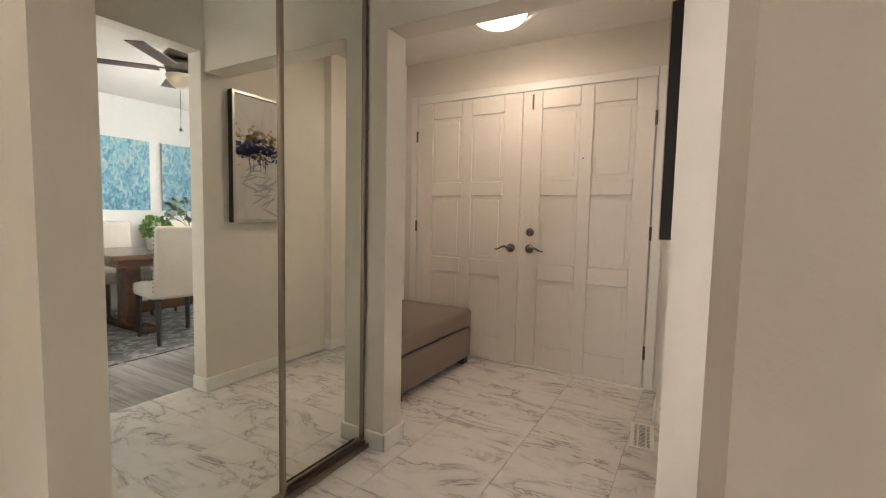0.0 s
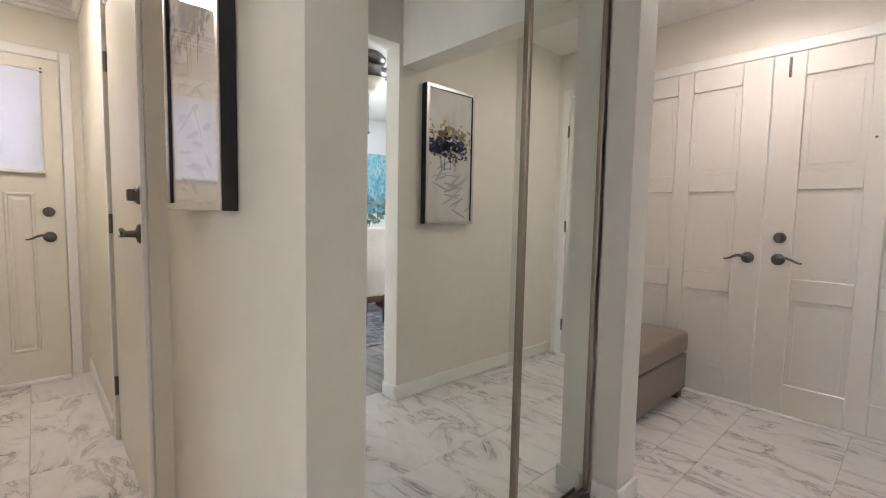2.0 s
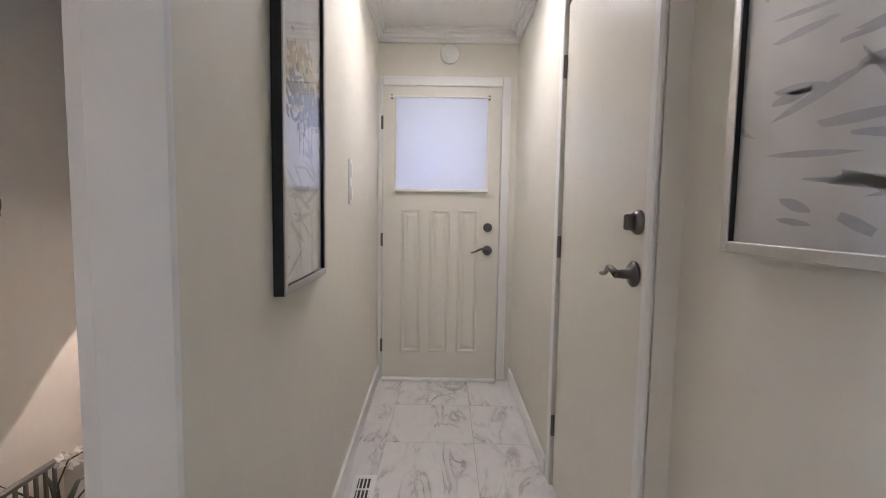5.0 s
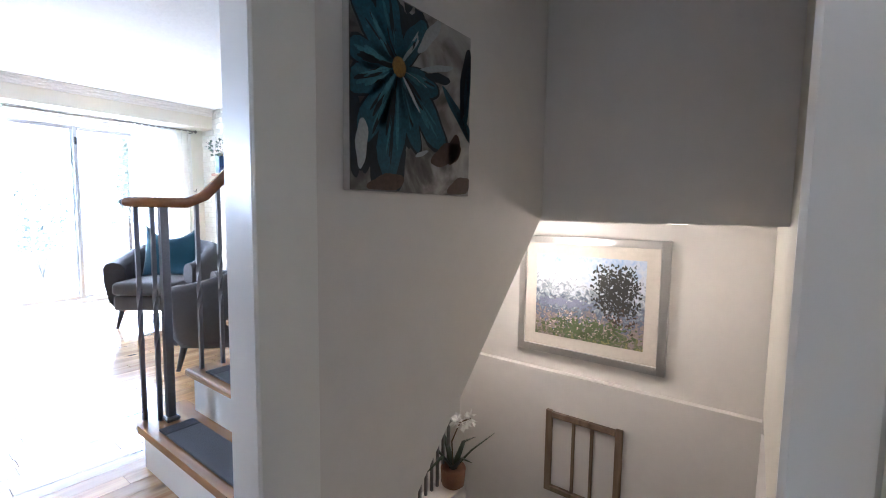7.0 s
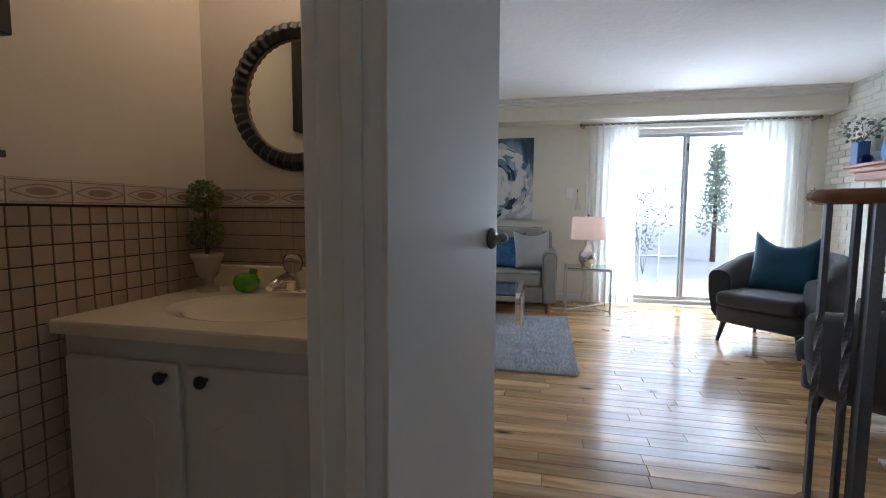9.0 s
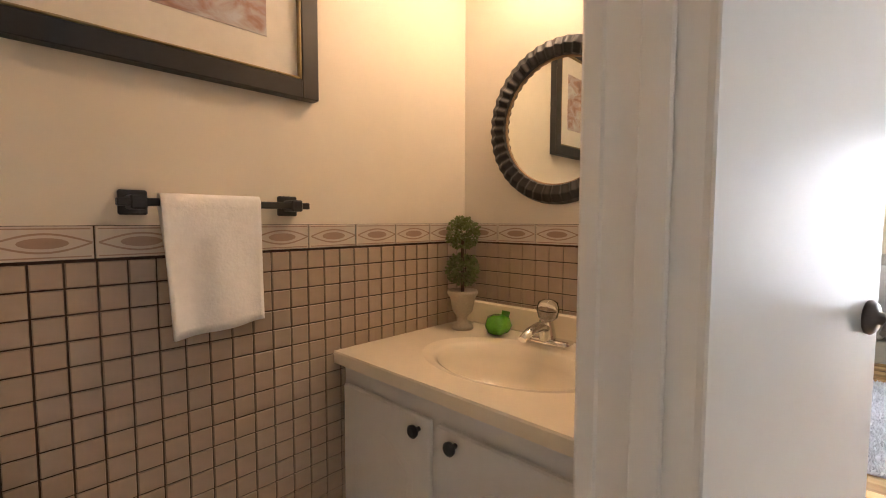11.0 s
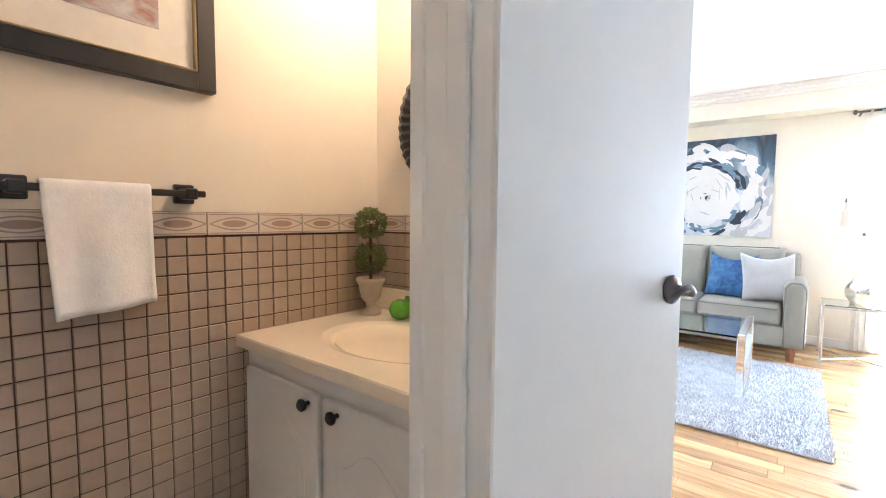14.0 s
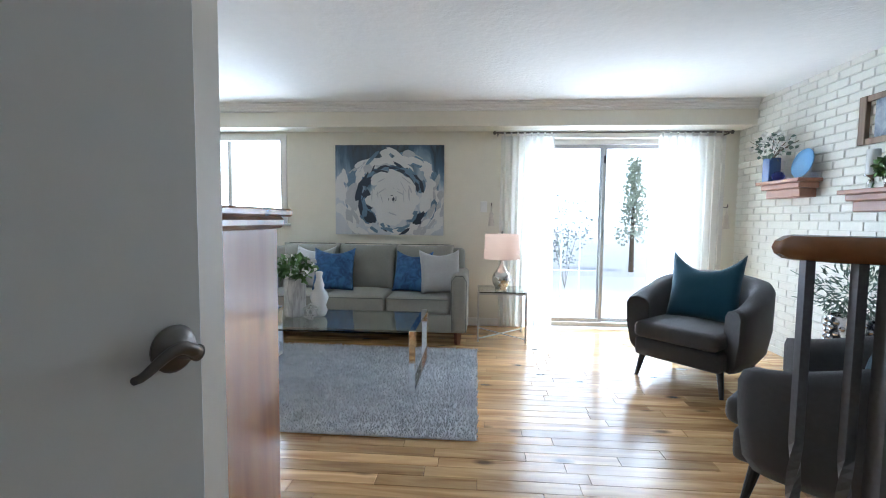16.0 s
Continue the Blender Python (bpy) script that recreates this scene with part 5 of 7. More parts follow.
arched_door(0.012, 0.355, 0.045)
arched_door(-0.355, -0.012, -0.07)


def vanity_top():
    """A moulded top with an oval basin sunk in it."""
    b = bmesh.new()
    x0, x1, y0, y1, z = -0.385, 0.376, 0.0, 0.558, 0.795
    cx, cy, ra, rb = -0.03, 0.285, 0.215, 0.155
    n = 48
    rings = []

    def edge(a):
        c, s = math.cos(a), math.sin(a)
        k = min((x1 - cx) / c if c > 1e-6 else ((x0 - cx) / c if c < -1e-6 else 9), (y1 - cy) / s if s > 1e-6 else ((y0 - cy) / s if s < -1e-6 else 9))
        return cx + c * k, cy + s * k
    angs = sorted([2 * math.pi * i / n for i in range(n)] + [math.atan2(yy - cy, xx - cx) % (2 * math.pi) for xx in (x0, x1) for yy in (y0, y1)])
    outer = [edge(a) for a in angs]
    for kx, kz in ((1.0, -0.034), (1.0, -0.005)):
        rings.append([b.verts.new((x, y, z + kz)) for x, y in outer])
    rings.append([b.verts.new((cx + (x - cx) * 0.992, cy + (y - cy) * 0.992, z)) for x, y in outer])
    for s, dz in ((1.22, 0.0), (1.17, -0.004), (1.08, -0.005), (1.0, -0.012), (0.93, -0.045), (0.78, -0.095), (0.5, -0.125), (0.12, -0.135)):
        rings.append([b.verts.new((cx + ra * s * math.cos(a), cy + rb * s * math.sin(a), z + dz)) for a in angs])
    for lo, hi in zip(rings, rings[1:]):
        for i in range(len(angs)):
            j = (i + 1) % len(angs)
            f = b.faces.new((lo[i], lo[j], hi[j], hi[i]))
            f.smooth = rings.index(lo) > 2
    b.faces.new(rings[-1])
    return b


vt = thing("sink_counter", "glossy cream cultured marble top with an oval basin", "countertop", at(-0.375, BY + 0.016))
part("basin_top", vanity_top(), COUNTER, vt)
part("backsplash", B(-0.385, 0.376, 0.0, 0.018, 0.794, 0.875, bev=0.005), COUNTER, vt)
part("drain", lathe(bmesh.new(), [(0.02, 0), (0.021, 0.003), (0.010, 0.004)], 20), CHROME, vt).matrix_basis = Matrix.Translation((-0.03, 0.285, 0.660))

f = thing("faucet", "chrome centerset faucet with a clear acrylic knob", "faucet", at(-0.405, BY + 0.105, 0.795))
b = bmesh.new()
soft(b, -0.075, 0.075, -0.025, 0.025, 0.0, 0.022, 0.010, 3)
rod(b, (0, 0, 0.02), (0, 0.01, 0.075), 0.026, 0.020, 20)
sweep(b, [(0, 0.0, 0.05), (0, 0.05, 0.062), (0, 0.10, 0.055), (0, 0.135, 0.040)], lambda u: 0.020 - 0.008 * u, 12, 0.8)
part("spout", b, CHROME, f)
part("knob", lathe(bmesh.new(), [(0.012, 0.07), (0.026, 0.082), (0.031, 0.105), (0.026, 0.128), (0.010, 0.135)], 18, ripple=9, depth=0.07), glass_mat("acrylic", (0.96, 0.97, 0.98)), f, "clear faceted acrylic knob")

t = thing("soap_bottle", "pale pink liquid soap bottle with a pump", "bottle", at(-0.535, BY + 0.10, 0.795))
part("bottle", lathe(bmesh.new(), [(0.028, 0), (0.031, 0.006), (0.031, 0.075), (0.022, 0.095), (0.012, 0.105)], 24), mat("pale_pink_plastic", (0.62, 0.45, 0.38), 0.3, var=0.03), t)
part("pump", sweep(rod(bmesh.new(), (0, 0, 0.104), (0, 0, 0.145), 0.006), [(0, 0, 0.145), (0, 0.02, 0.150), (0, 0.045, 0.143)], 0.006, 8), CERAMIC, t)

t = thing("topiary", "double-ball topiary in a small stone urn", "plant", at(-0.095, BY + 0.13, 0.795))
part("urn", lathe(bmesh.new(), [(0.036, 0), (0.036, 0.012), (0.018, 0.022), (0.016, 0.04), (0.034, 0.062), (0.042, 0.105), (0.052, 0.122), (0.050, 0.132), (0.042, 0.126)], 24, ripple=12, depth=0.02), POTTERY, t, "weathered stone urn")
part("trunk", rod(bmesh.new(), (0, 0, 0.12), (0, 0, 0.32), 0.006), STEM, t)
rg = random.Random(8)
for z, r in ((0.200, 0.050), (0.322, 0.050)):
    part("foliage_ball", leaves(leaves(bmesh.new(), (0, 0, z), r * 1.06, 620, 0.0115, rg, hollow=0.62, aspect=0.42), (0, 0, z), r * 0.6, 90, 0.016, rg), BOX_LEAF, t)
t = thing("glass_apple", "bright green glass leaf ornament on the counter", "ornament", at(-0.235, BY + 0.12, 0.795))
part("body", lathe(bmesh.new(), [(0.012, 0.0), (0.033, 0.012), (0.042, 0.034), (0.034, 0.058), (0.014, 0.066)], 24, ripple=5, depth=0.10), mat("green_glass_paint", (0.10, 0.36, 0.015), 0.1, var=0.2, scale=30, coat=0.5), t)
b = leaves(bmesh.new(), (0.0, 0.0, 0.055), 0.012, 2, 0.03, random.Random(5), 0.4)
part("leaf", b, LEAFL, t)

t = thing("towel_bar", "square black towel bar above the tiles", "towel bar", pose(0.01, -2.105, 1.195, 0, 0, -90))
for x in (-0.165, 0.165):
    p = part("post", B(x - 0.025, x + 0.025, -0.012, 0.0, -0.025, 0.025, bev=0.003), BLACK, t)
    part("arm", B(x - 0.014, x + 0.014, -0.062, -0.012, -0.014, 0.014, bev=0.003), BLACK, p)
part("bar", B(-0.20, 0.20, -0.058, -0.042, -0.008, 0.008, bev=0.002), BLACK, t)


def towel():
    b = bmesh.new()
    rg = random.Random(3)
    w, n, m = 0.20, 22, 34
    front, back = 0.285, 0.27
    total = front + back + 0.05
    g = []
    for i in range(m + 1):
        s = total * i / m
        row = []
        for j in range(n + 1):
            u = j / n - 0.5
            if s < front:
                y, z = -0.066, 0.010 - (front - s)
            elif s < front + 0.05:
                a = (s - front) / 0.05 * math.pi
                y, z = -0.050 - 0.016 * math.cos(a), 0.010 + 0.010 * math.sin(a)
            else:
                y, z = -0.034, 0.010 - (s - front - 0.05)
            low = max(0, -z) / 0.3
            y += -0.010 * low * math.sin(u * 9 + 0.8) - 0.004 * noise.noise((u * 4, s * 5, 1))
            row.append(b.verts.new((u * w * (1 - 0.05 * low) + 0.012 * low * (1 if s < front else 2.2), y, z + (0.018 * u if s < front else -0.02 * u) * low)))
        g.append(row)
    for i in range(m):
        for j in range(n):
            fc = b.faces.new((g[i][j], g[i][j + 1], g[i + 1][j + 1], g[i + 1][j]))
            fc.smooth = True
    bmesh.ops.recalc_face_normals(b, faces=b.faces)
    r = bmesh.ops.solidify(b, geom=list(b.faces), thickness=0.006)
    return b


tw = thing("hand_towel", "folded white terry towel hanging on the bar", "towel", pose(0.01, -2.075, 1.195, 0, 0, -90))
part("cloth", towel(), TOWEL, tw)
MAUVE = art_mat("mauve_landscape_print", [(0.2, (0.12, 0.06, 0.05)), (0.4, (0.34, 0.20, 0.16)), (0.52, (0.42, 0.36, 0.36)), (0.65, (0.50, 0.52, 0.56)), (0.8, (0.32, 0.25, 0.26))], (9, 9, 18), 1.0, distort=1.4)
bp = framed("bathroom_picture", "mauve landscape print in a wide black frame", pose(0.01, -2.02, 1.468, 0, 0, -90), 0.66, 0.52, MAUVE, 0.045, 0.03, BLACK, BLACK, 0.085, mat("white_mount", (0.72, 0.69, 0.63), 0.8))
GOLD = mat("antique_gold", (0.35, 0.27, 0.14), 0.4, 0.7)
for x0, x1, z0, z1 in ((-0.284, -0.278, 0.046, 0.474), (0.278, 0.284, 0.046, 0.474), (-0.278, 0.278, 0.046, 0.052), (-0.278, 0.278, 0.468, 0.474)):
    part("bead_strip", B(x0, x1, -0.033, -0.018, z0, z1, bev=0.002), GOLD, bp, "gold bead strip")

t = thing("round_mirror", "round wall mirror in a fluted black frame", "mirror", pose(-0.375, BY, 1.462, 90, 0, 180))
b = bmesh.new()
n = 352
rings = []
for r, h in ((0.190, 0.010), (0.195, 0.026), (0.222, 0.036), (0.245, 0.026), (0.252, 0.006), (0.250, 0.0)):
    ring = []
    for i in range(n):
        a = 2 * math.pi * i / n
        k = 1 + (0.13 * math.cos(44 * a) if 0.02 < h else 0)
        ring.append(b.verts.new((r * math.cos(a), r * math.sin(a), h * k)))
    rings.append(ring)
for lo, hi in zip(rings, rings[1:]):
    for i in range(n):
        b.faces.new((lo[i], lo[(i + 1) % n], hi[(i + 1) % n], hi[i]))
part("frame", b, BLACK, t, "black fluted ring frame")
part("glass", lathe(bmesh.new(), [(0.192, 0.006), (0.191, 0.010)], 64), MIRROR, t, "mirror glass")
part("bead_ring", sweep(bmesh.new(), [(0.192 * math.cos(a), 0.192 * math.sin(a), 0.013) for a in (math.radians(5 * k) for k in range(73))], 0.004, 6), mat("inner_gold", (0.30, 0.20, 0.12), 0.4, 0.6), t)

t = thing("vanity_light", "lit frosted glass vanity light bar above the mirror", "wall light", pose(-0.40, BY, 2.05, 0, 0, 180))
part("backplate", B(-0.22, 0.22, -0.02, 0, -0.05, 0.05, bev=0.006), NICKEL, t)
for x in (-0.14, 0, 0.14):
    g = part("globe", lathe(bmesh.new(), [(0.012, -0.055), (0.042, -0.03), (0.05, 0.0), (0.042, 0.03), (0.012, 0.055)], 24, (x, -0.09, -0.02)), glow("lit_globe", (1.0, 0.74, 0.44), 9), t, "glowing frosted globe")
    g.visible_shadow = False


# ---- living room ----
ABSTRACT = art_mat("blue_black_ground", [(0.0, (0.42, 0.46, 0.52)), (0.38, (0.55, 0.57, 0.60)), (0.46, (0.25, 0.33, 0.42)), (0.54, (0.05, 0.10, 0.16)), (0.64, (0.025, 0.035, 0.05)), (0.72, (0.09, 0.15, 0.19)), (0.80, (0.03, 0.035, 0.045))], (7, 7, 1.6), 0.55, (0, 0, 0.36), distort=0.8, detail=4)
ap = canvas_art("abstract_painting", "large navy and white abstract canvas above the sofa", pose(-0.495, BACK, 0.985, 0, 0, 180), 1.19, 0.97, ABSTRACT, 0.035)
rg = random.Random(23)
tones = {"white": mat("thick_white_paint", (0.66, 0.655, 0.64), 0.6, var=0.1, scale=20, bump=0.3, bscale=60), "grey": mat("warm_grey_paint", (0.44, 0.45, 0.47), 0.6, var=0.2, scale=20), "blue": mat("slate_blue_paint", (0.13, 0.21, 0.30), 0.6, var=0.4, scale=20), "navy": mat("navy_paint", (0.02, 0.03, 0.055), 0.6, var=0.4, scale=20)}
marks = {n: bmesh.new() for n in tones}
lim = (-0.592, 0.592, 0.004, 0.966)
CX, CZ = 0.03, 0.40


def ring_marks(n, r0, r1, a0, a1, ln, wd, names, y):
    for k in range(n):
        a, r = radians(rg.uniform(a0, a1)), rg.uniform(r0, r1)
        dab(marks[rg.choice(names)], CX + r * math.cos(a), CZ + r * math.sin(a), y - 0.000004 * k, ln * rg.uniform(0.6, 1.5), wd * rg.uniform(0.5, 1.4), a + 1.57 + rg.gauss(0, 0.3), lim)


Y = -0.0368
ring_marks(70, 0.36, 0.52, -30, 200, 0.16, 0.07, ("white", "white", "grey", "blue"), Y)
ring_marks(34, 0.36, 0.60, 150, 250, 0.15, 0.07, ("white", "white", "grey"), Y - 0.0003)
ring_marks(26, 0.36, 0.60, -60, 10, 0.15, 0.07, ("white", "grey", "white"), Y - 0.0003)
ring_marks(40, 0.29, 0.37, 20, 150, 0.14, 0.035, ("navy", "blue"), Y - 0.0006)
ring_marks(36, 0.26, 0.37, 170, 235, 0.14, 0.06, ("navy", "blue", "navy"), Y - 0.0006)
ring_marks(20, 0.30, 0.40, 240, 330, 0.13, 0.05, ("navy", "blue", "white"), Y - 0.0006)
ring_marks(170, 0.0, 0.25, 0, 360, 0.17, 0.08, ("white",), Y - 0.0010)
ring_marks(26, 0.10, 0.27, 0, 360, 0.10, 0.012, ("grey", "white"), Y - 0.0018)
ring_marks(9, 0.0, 0.05, 0, 360, 0.035, 0.016, ("navy", "grey"), Y - 0.0020)
for n, mt in tones.items():
    tagged(part(n + "_brushwork", marks[n], mt, ap), kind="stuff")

s = thing("sofa", "grey-green three-seat upholstered sofa with piping", "sofa", pose(-0.315, -6.60, 0, 0, 0, 180))
W2 = 1.06
part("base", soft(bmesh.new(), -W2 + 0.02, W2 - 0.02, -0.36, 0.36, 0.115, 0.29, 0.02, 3), SOFA, s)
part("back_frame", soft(bmesh.new(), -W2 + 0.05, W2 - 0.05, 0.20, 0.39, 0.20, 0.86, 0.04, 4), SOFA, s)
for sx in (-1, 1):
    a = part("arm", soft(bmesh.new(), sx * (W2 - 0.155), sx * W2, -0.38, 0.38, 0.115, 0.655, 0.05, 4), SOFA, s)
    part("piping", sweep(bmesh.new(), [(sx * (W2 - 0.14), -0.383, 0.13), (sx * (W2 - 0.145), -0.383, 0.60), (sx * (W2 - 0.11), -0.383, 0.648), (sx * (W2 - 0.045), -0.383, 0.648), (sx * (W2 - 0.01), -0.383, 0.60), (sx * (W2 - 0.012), -0.383, 0.13)], 0.005, 6), PIPING, a)
cw = (2 * W2 - 0.32) / 3
for k in range(3):
    x0 = -W2 + 0.16 + k * cw
    c = part("seat_cushion", soft(bmesh.new(), x0 + 0.004, x0 + cw - 0.004, -0.385, 0.23, 0.292, 0.445, 0.035, 4, crown=0.025), SOFA, s)
    part("piping", sweep(bmesh.new(), [(x0 + 0.02, -0.386, 0.428), (x0 + cw - 0.02, -0.386, 0.428)], 0.005, 6), PIPING, c)
    c = part("back_cushion", pillow(bmesh.new(), cw + 0.01, 0.50, 0.20, Matrix.Translation((x0 + cw / 2, 0.16, 0.655)) @ pose(0, 0, 0, -10), 16, 0.32), SOFA, s)
    part("piping", sweep(bmesh.new(), [(x0 + 0.012, 0.175, 0.47), (x0 + 0.014, 0.205, 0.86), (x0 + 0.05, 0.21, 0.897), (x0 + cw - 0.05, 0.21, 0.897), (x0 + cw - 0.014, 0.205, 0.86), (x0 + cw - 0.012, 0.175, 0.47)], 0.0045, 6), PIPING, c)
for x in (-W2 + 0.09, W2 - 0.09):
    for y in (-0.31, 0.31):
        part("leg", rod(bmesh.new(), (x, y, 0), (x, y, 0.116), 0.026, 0.036, 4), wood_mat("sofa_leg_wood", (0.12, 0.04, 0.02), (0.22, 0.09, 0.04), 0.3, along=2, pieces=False), s, "tapered reddish wooden leg")


def throw(name, label, x, y, z, w, rz, tilt, material, ears=0.05, h=None):
    t = thing(name, label, "pillow", pose(x, y, z, 0, 0, rz))
    part("cushion", pillow(bmesh.new(), w, h or w, 0.15, pose(0, 0, (h or w) / 2 - 0.01, -tilt), 16, 0.55, ears), material, t)


throw("throw_pillow", "blue embroidered throw pillow on the sofa", -0.835, -6.47, 0.462, 0.38, 168, 20, BLUE)
throw("throw_pillow", "pale grey throw pillow on the sofa", -1.11, -6.44, 0.460, 0.40, 196, 20, PALE)
throw("throw_pillow", "blue embroidered throw pillow on the sofa", -0.06, -6.46, 0.462, 0.40, 186, 20, BLUE)
throw("throw_pillow", "pale grey throw pillow on the sofa", 0.17, -6.52, 0.460, 0.42, 174, 22, PALE)

# rug: a pile of small tufts on a backing
r = thing("area_rug", "silver-blue shag area rug under the coffee table", "rug", at(-0.43, -5.29))
part("backing", B(-1.035, 1.035, -0.80, 0.80, 0.001, 0.012, bev=0.004), RUG, r)
rg = random.Random(6)
vs, fs = [], []
for _ in range(42000):
    x, y = rg.uniform(-1.04, 1.04), rg.uniform(-0.81, 0.81)
    a, h, w = rg.uniform(0, 6.283), rg.uniform(0.014, 0.026), 0.0045
    dx, dy = rg.gauss(0, 0.010), rg.gauss(0, 0.010)
    k = len(vs)
    vs += [(x + w * math.cos(a), y + w * math.sin(a), 0.010), (x - w * math.cos(a), y - w * math.sin(a), 0.010), (x + dx, y + dy, 0.010 + h)]
    fs.append((k, k + 1, k + 2))
me = bpy.data.meshes.new("shag")
me.from_pydata(vs, [], fs)
me.materials.append(RUG)
p = new("shag", me)
p.parent = r
tagged(p, "silver-blue shag pile", kind="stuff")

# coffee table
t = thing("coffee_table", "glass coffee table on flat chrome loop legs", "coffee table", at(-0.43, -5.43, 0.013))
TX, TY, TZ = 0.63, 0.36, 0.415
part("glass_top", B(-TX + 0.035, TX - 0.03, -TY + 0.02, TY - 0.02, TZ - 0.030, TZ - 0.018, bev=0.002), TGLASS, t, "clear glass top")
for sx in (-1, 1):
    x0, x1 = sx * (TX - 0.045), sx * TX
    b = bmesh.new()
    box(b, x0, x1, TY - 0.014, TY, 0, TZ, bev=0.004), box(b, x0, x1, -TY, -TY + 0.014, 0, TZ, bev=0.004)
    box(b, x0, x1, -TY + 0.014, TY - 0.014, 0, 0.014, bev=0.003), box(b, x0, x1, -TY + 0.014, TY - 0.014, TZ - 0.014, TZ, bev=0.003)
    part("leg_loop", b, CHROME, t, "flat polished chrome loop leg")
TT = 0.413
t = thing("vase", "tall grey-white textured vase of white flowers", "vase", at(-0.07, -5.50, TT))
part("body", lathe(bmesh.new(), [(0.07, 0), (0.078, 0.01), (0.08, 0.26), (0.072, 0.285), (0.062, 0.29), (0.06, 0.27)], 32, ripple=16, depth=0.015), art_mat("grey_white_glaze", [(0.3, (0.30, 0.29, 0.29)), (0.6, (0.60, 0.59, 0.58))], (40, 40, 8), rough=0.5), t)
part("foliage", leaves(bmesh.new(), (0, 0, 0.36), 0.15, 150, 0.06, random.Random(1), 0.55, 0.2), LEAF, t)
part("blossom", leaves(bmesh.new(), (0, 0, 0.385), 0.15, 70, 0.035, random.Random(2), 0.5, 0.6, aspect=0.6), PETAL, t)
t = thing("gourd_vase", "glossy white gourd-shaped bottle vase", "vase", at(-0.26, -5.50, TT))
part("body", lathe(bmesh.new(), [(0.035, 0), (0.05, 0.01), (0.062, 0.045), (0.05, 0.085), (0.056, 0.10), (0.070, 0.145), (0.058, 0.19), (0.034, 0.215), (0.040, 0.24), (0.030, 0.265), (0.022, 0.30), (0.028, 0.335), (0.020, 0.345)], 32), CERAMIC, t)
t = thing("wire_ornament", "silver geometric wire ornament on the table", "ornament", at(-0.235, -5.39, TT))
b = bmesh.new()
ico = bmesh.new()
bmesh.ops.create_icosphere(ico, subdivisions=1, radius=0.062)
for e in ico.edges:
    rod(b, e.verts[0].co + Vector((0, 0, 0.056)), e.verts[1].co + Vector((0, 0, 0.056)), 0.0035, seg=6)
part("wire", b, SILVER, t)

# side table and lamp
t = thing("side_table", "square glass side table with silver crossed base", "side table", at(-1.70, -6.63))
part("glass_top", B(-0.225, 0.225, -0.215, 0.215, 0.468, 0.478, bev=0.002), TGLASS, t)
for x in (-0.225, 0.225):
    for y in (-0.215, 0.215):
        part("leg", B(x - 0.008, x + 0.008, y - 0.008, y + 0.008, 0, 0.481, bev=0.002), SILVER, t)
b = bmesh.new()
for y in (-0.215, 0.215):
    box(b, -0.217, 0.217, y - 0.007, y + 0.007, 0.453, 0.467)
for x in (-0.225, 0.225):
    box(b, x - 0.007, x + 0.007, -0.207, 0.207, 0.453, 0.467)
part("top_rail", b, SILVER, t)
b = bmesh.new()
rod(b, (-0.225, -0.215, 0.03), (0.225, 0.215, 0.03), 0.007, seg=8), rod(b, (-0.225, 0.215, 0.03), (0.225, -0.215, 0.03), 0.0065, seg=8)
part("cross_stretcher", b, SILVER, t)
t = thing("table_lamp", "mercury glass table lamp with lit blush drum shade", "lamp", at(-1.70, -6.62, 0.479))
part("base", lathe(bmesh.new(), [(0.055, 0), (0.062, 0.008), (0.06, 0.018), (0.085, 0.05), (0.098, 0.10), (0.085, 0.15), (0.05, 0.195), (0.022, 0.235), (0.016, 0.26), (0.016, 0.34)], 32), MERCURY, t)
b = bmesh.new()
n = 40
for r0, r1 in ((0.178, 0.165),):
    lo = [b.verts.new((r0 * math.cos(6.2832 * i / n), r0 * math.sin(6.2832 * i / n), 0.30)) for i in range(n)]
    hi = [b.verts.new((r1 * math.cos(6.2832 * i / n), r1 * math.sin(6.2832 * i / n), 0.545)) for i in range(n)]
    for i in range(n):
        fc = b.faces.new((lo[i], lo[(i + 1) % n], hi[(i + 1) % n], hi[i]))
        fc.smooth = True
part("shade", b, SHADE, t, "blush cloth drum shade")
part("finial", lathe(bmesh.new(), [(0.006, 0.545), (0.012, 0.556), (0.004, 0.575)], 16), NICKEL, t)


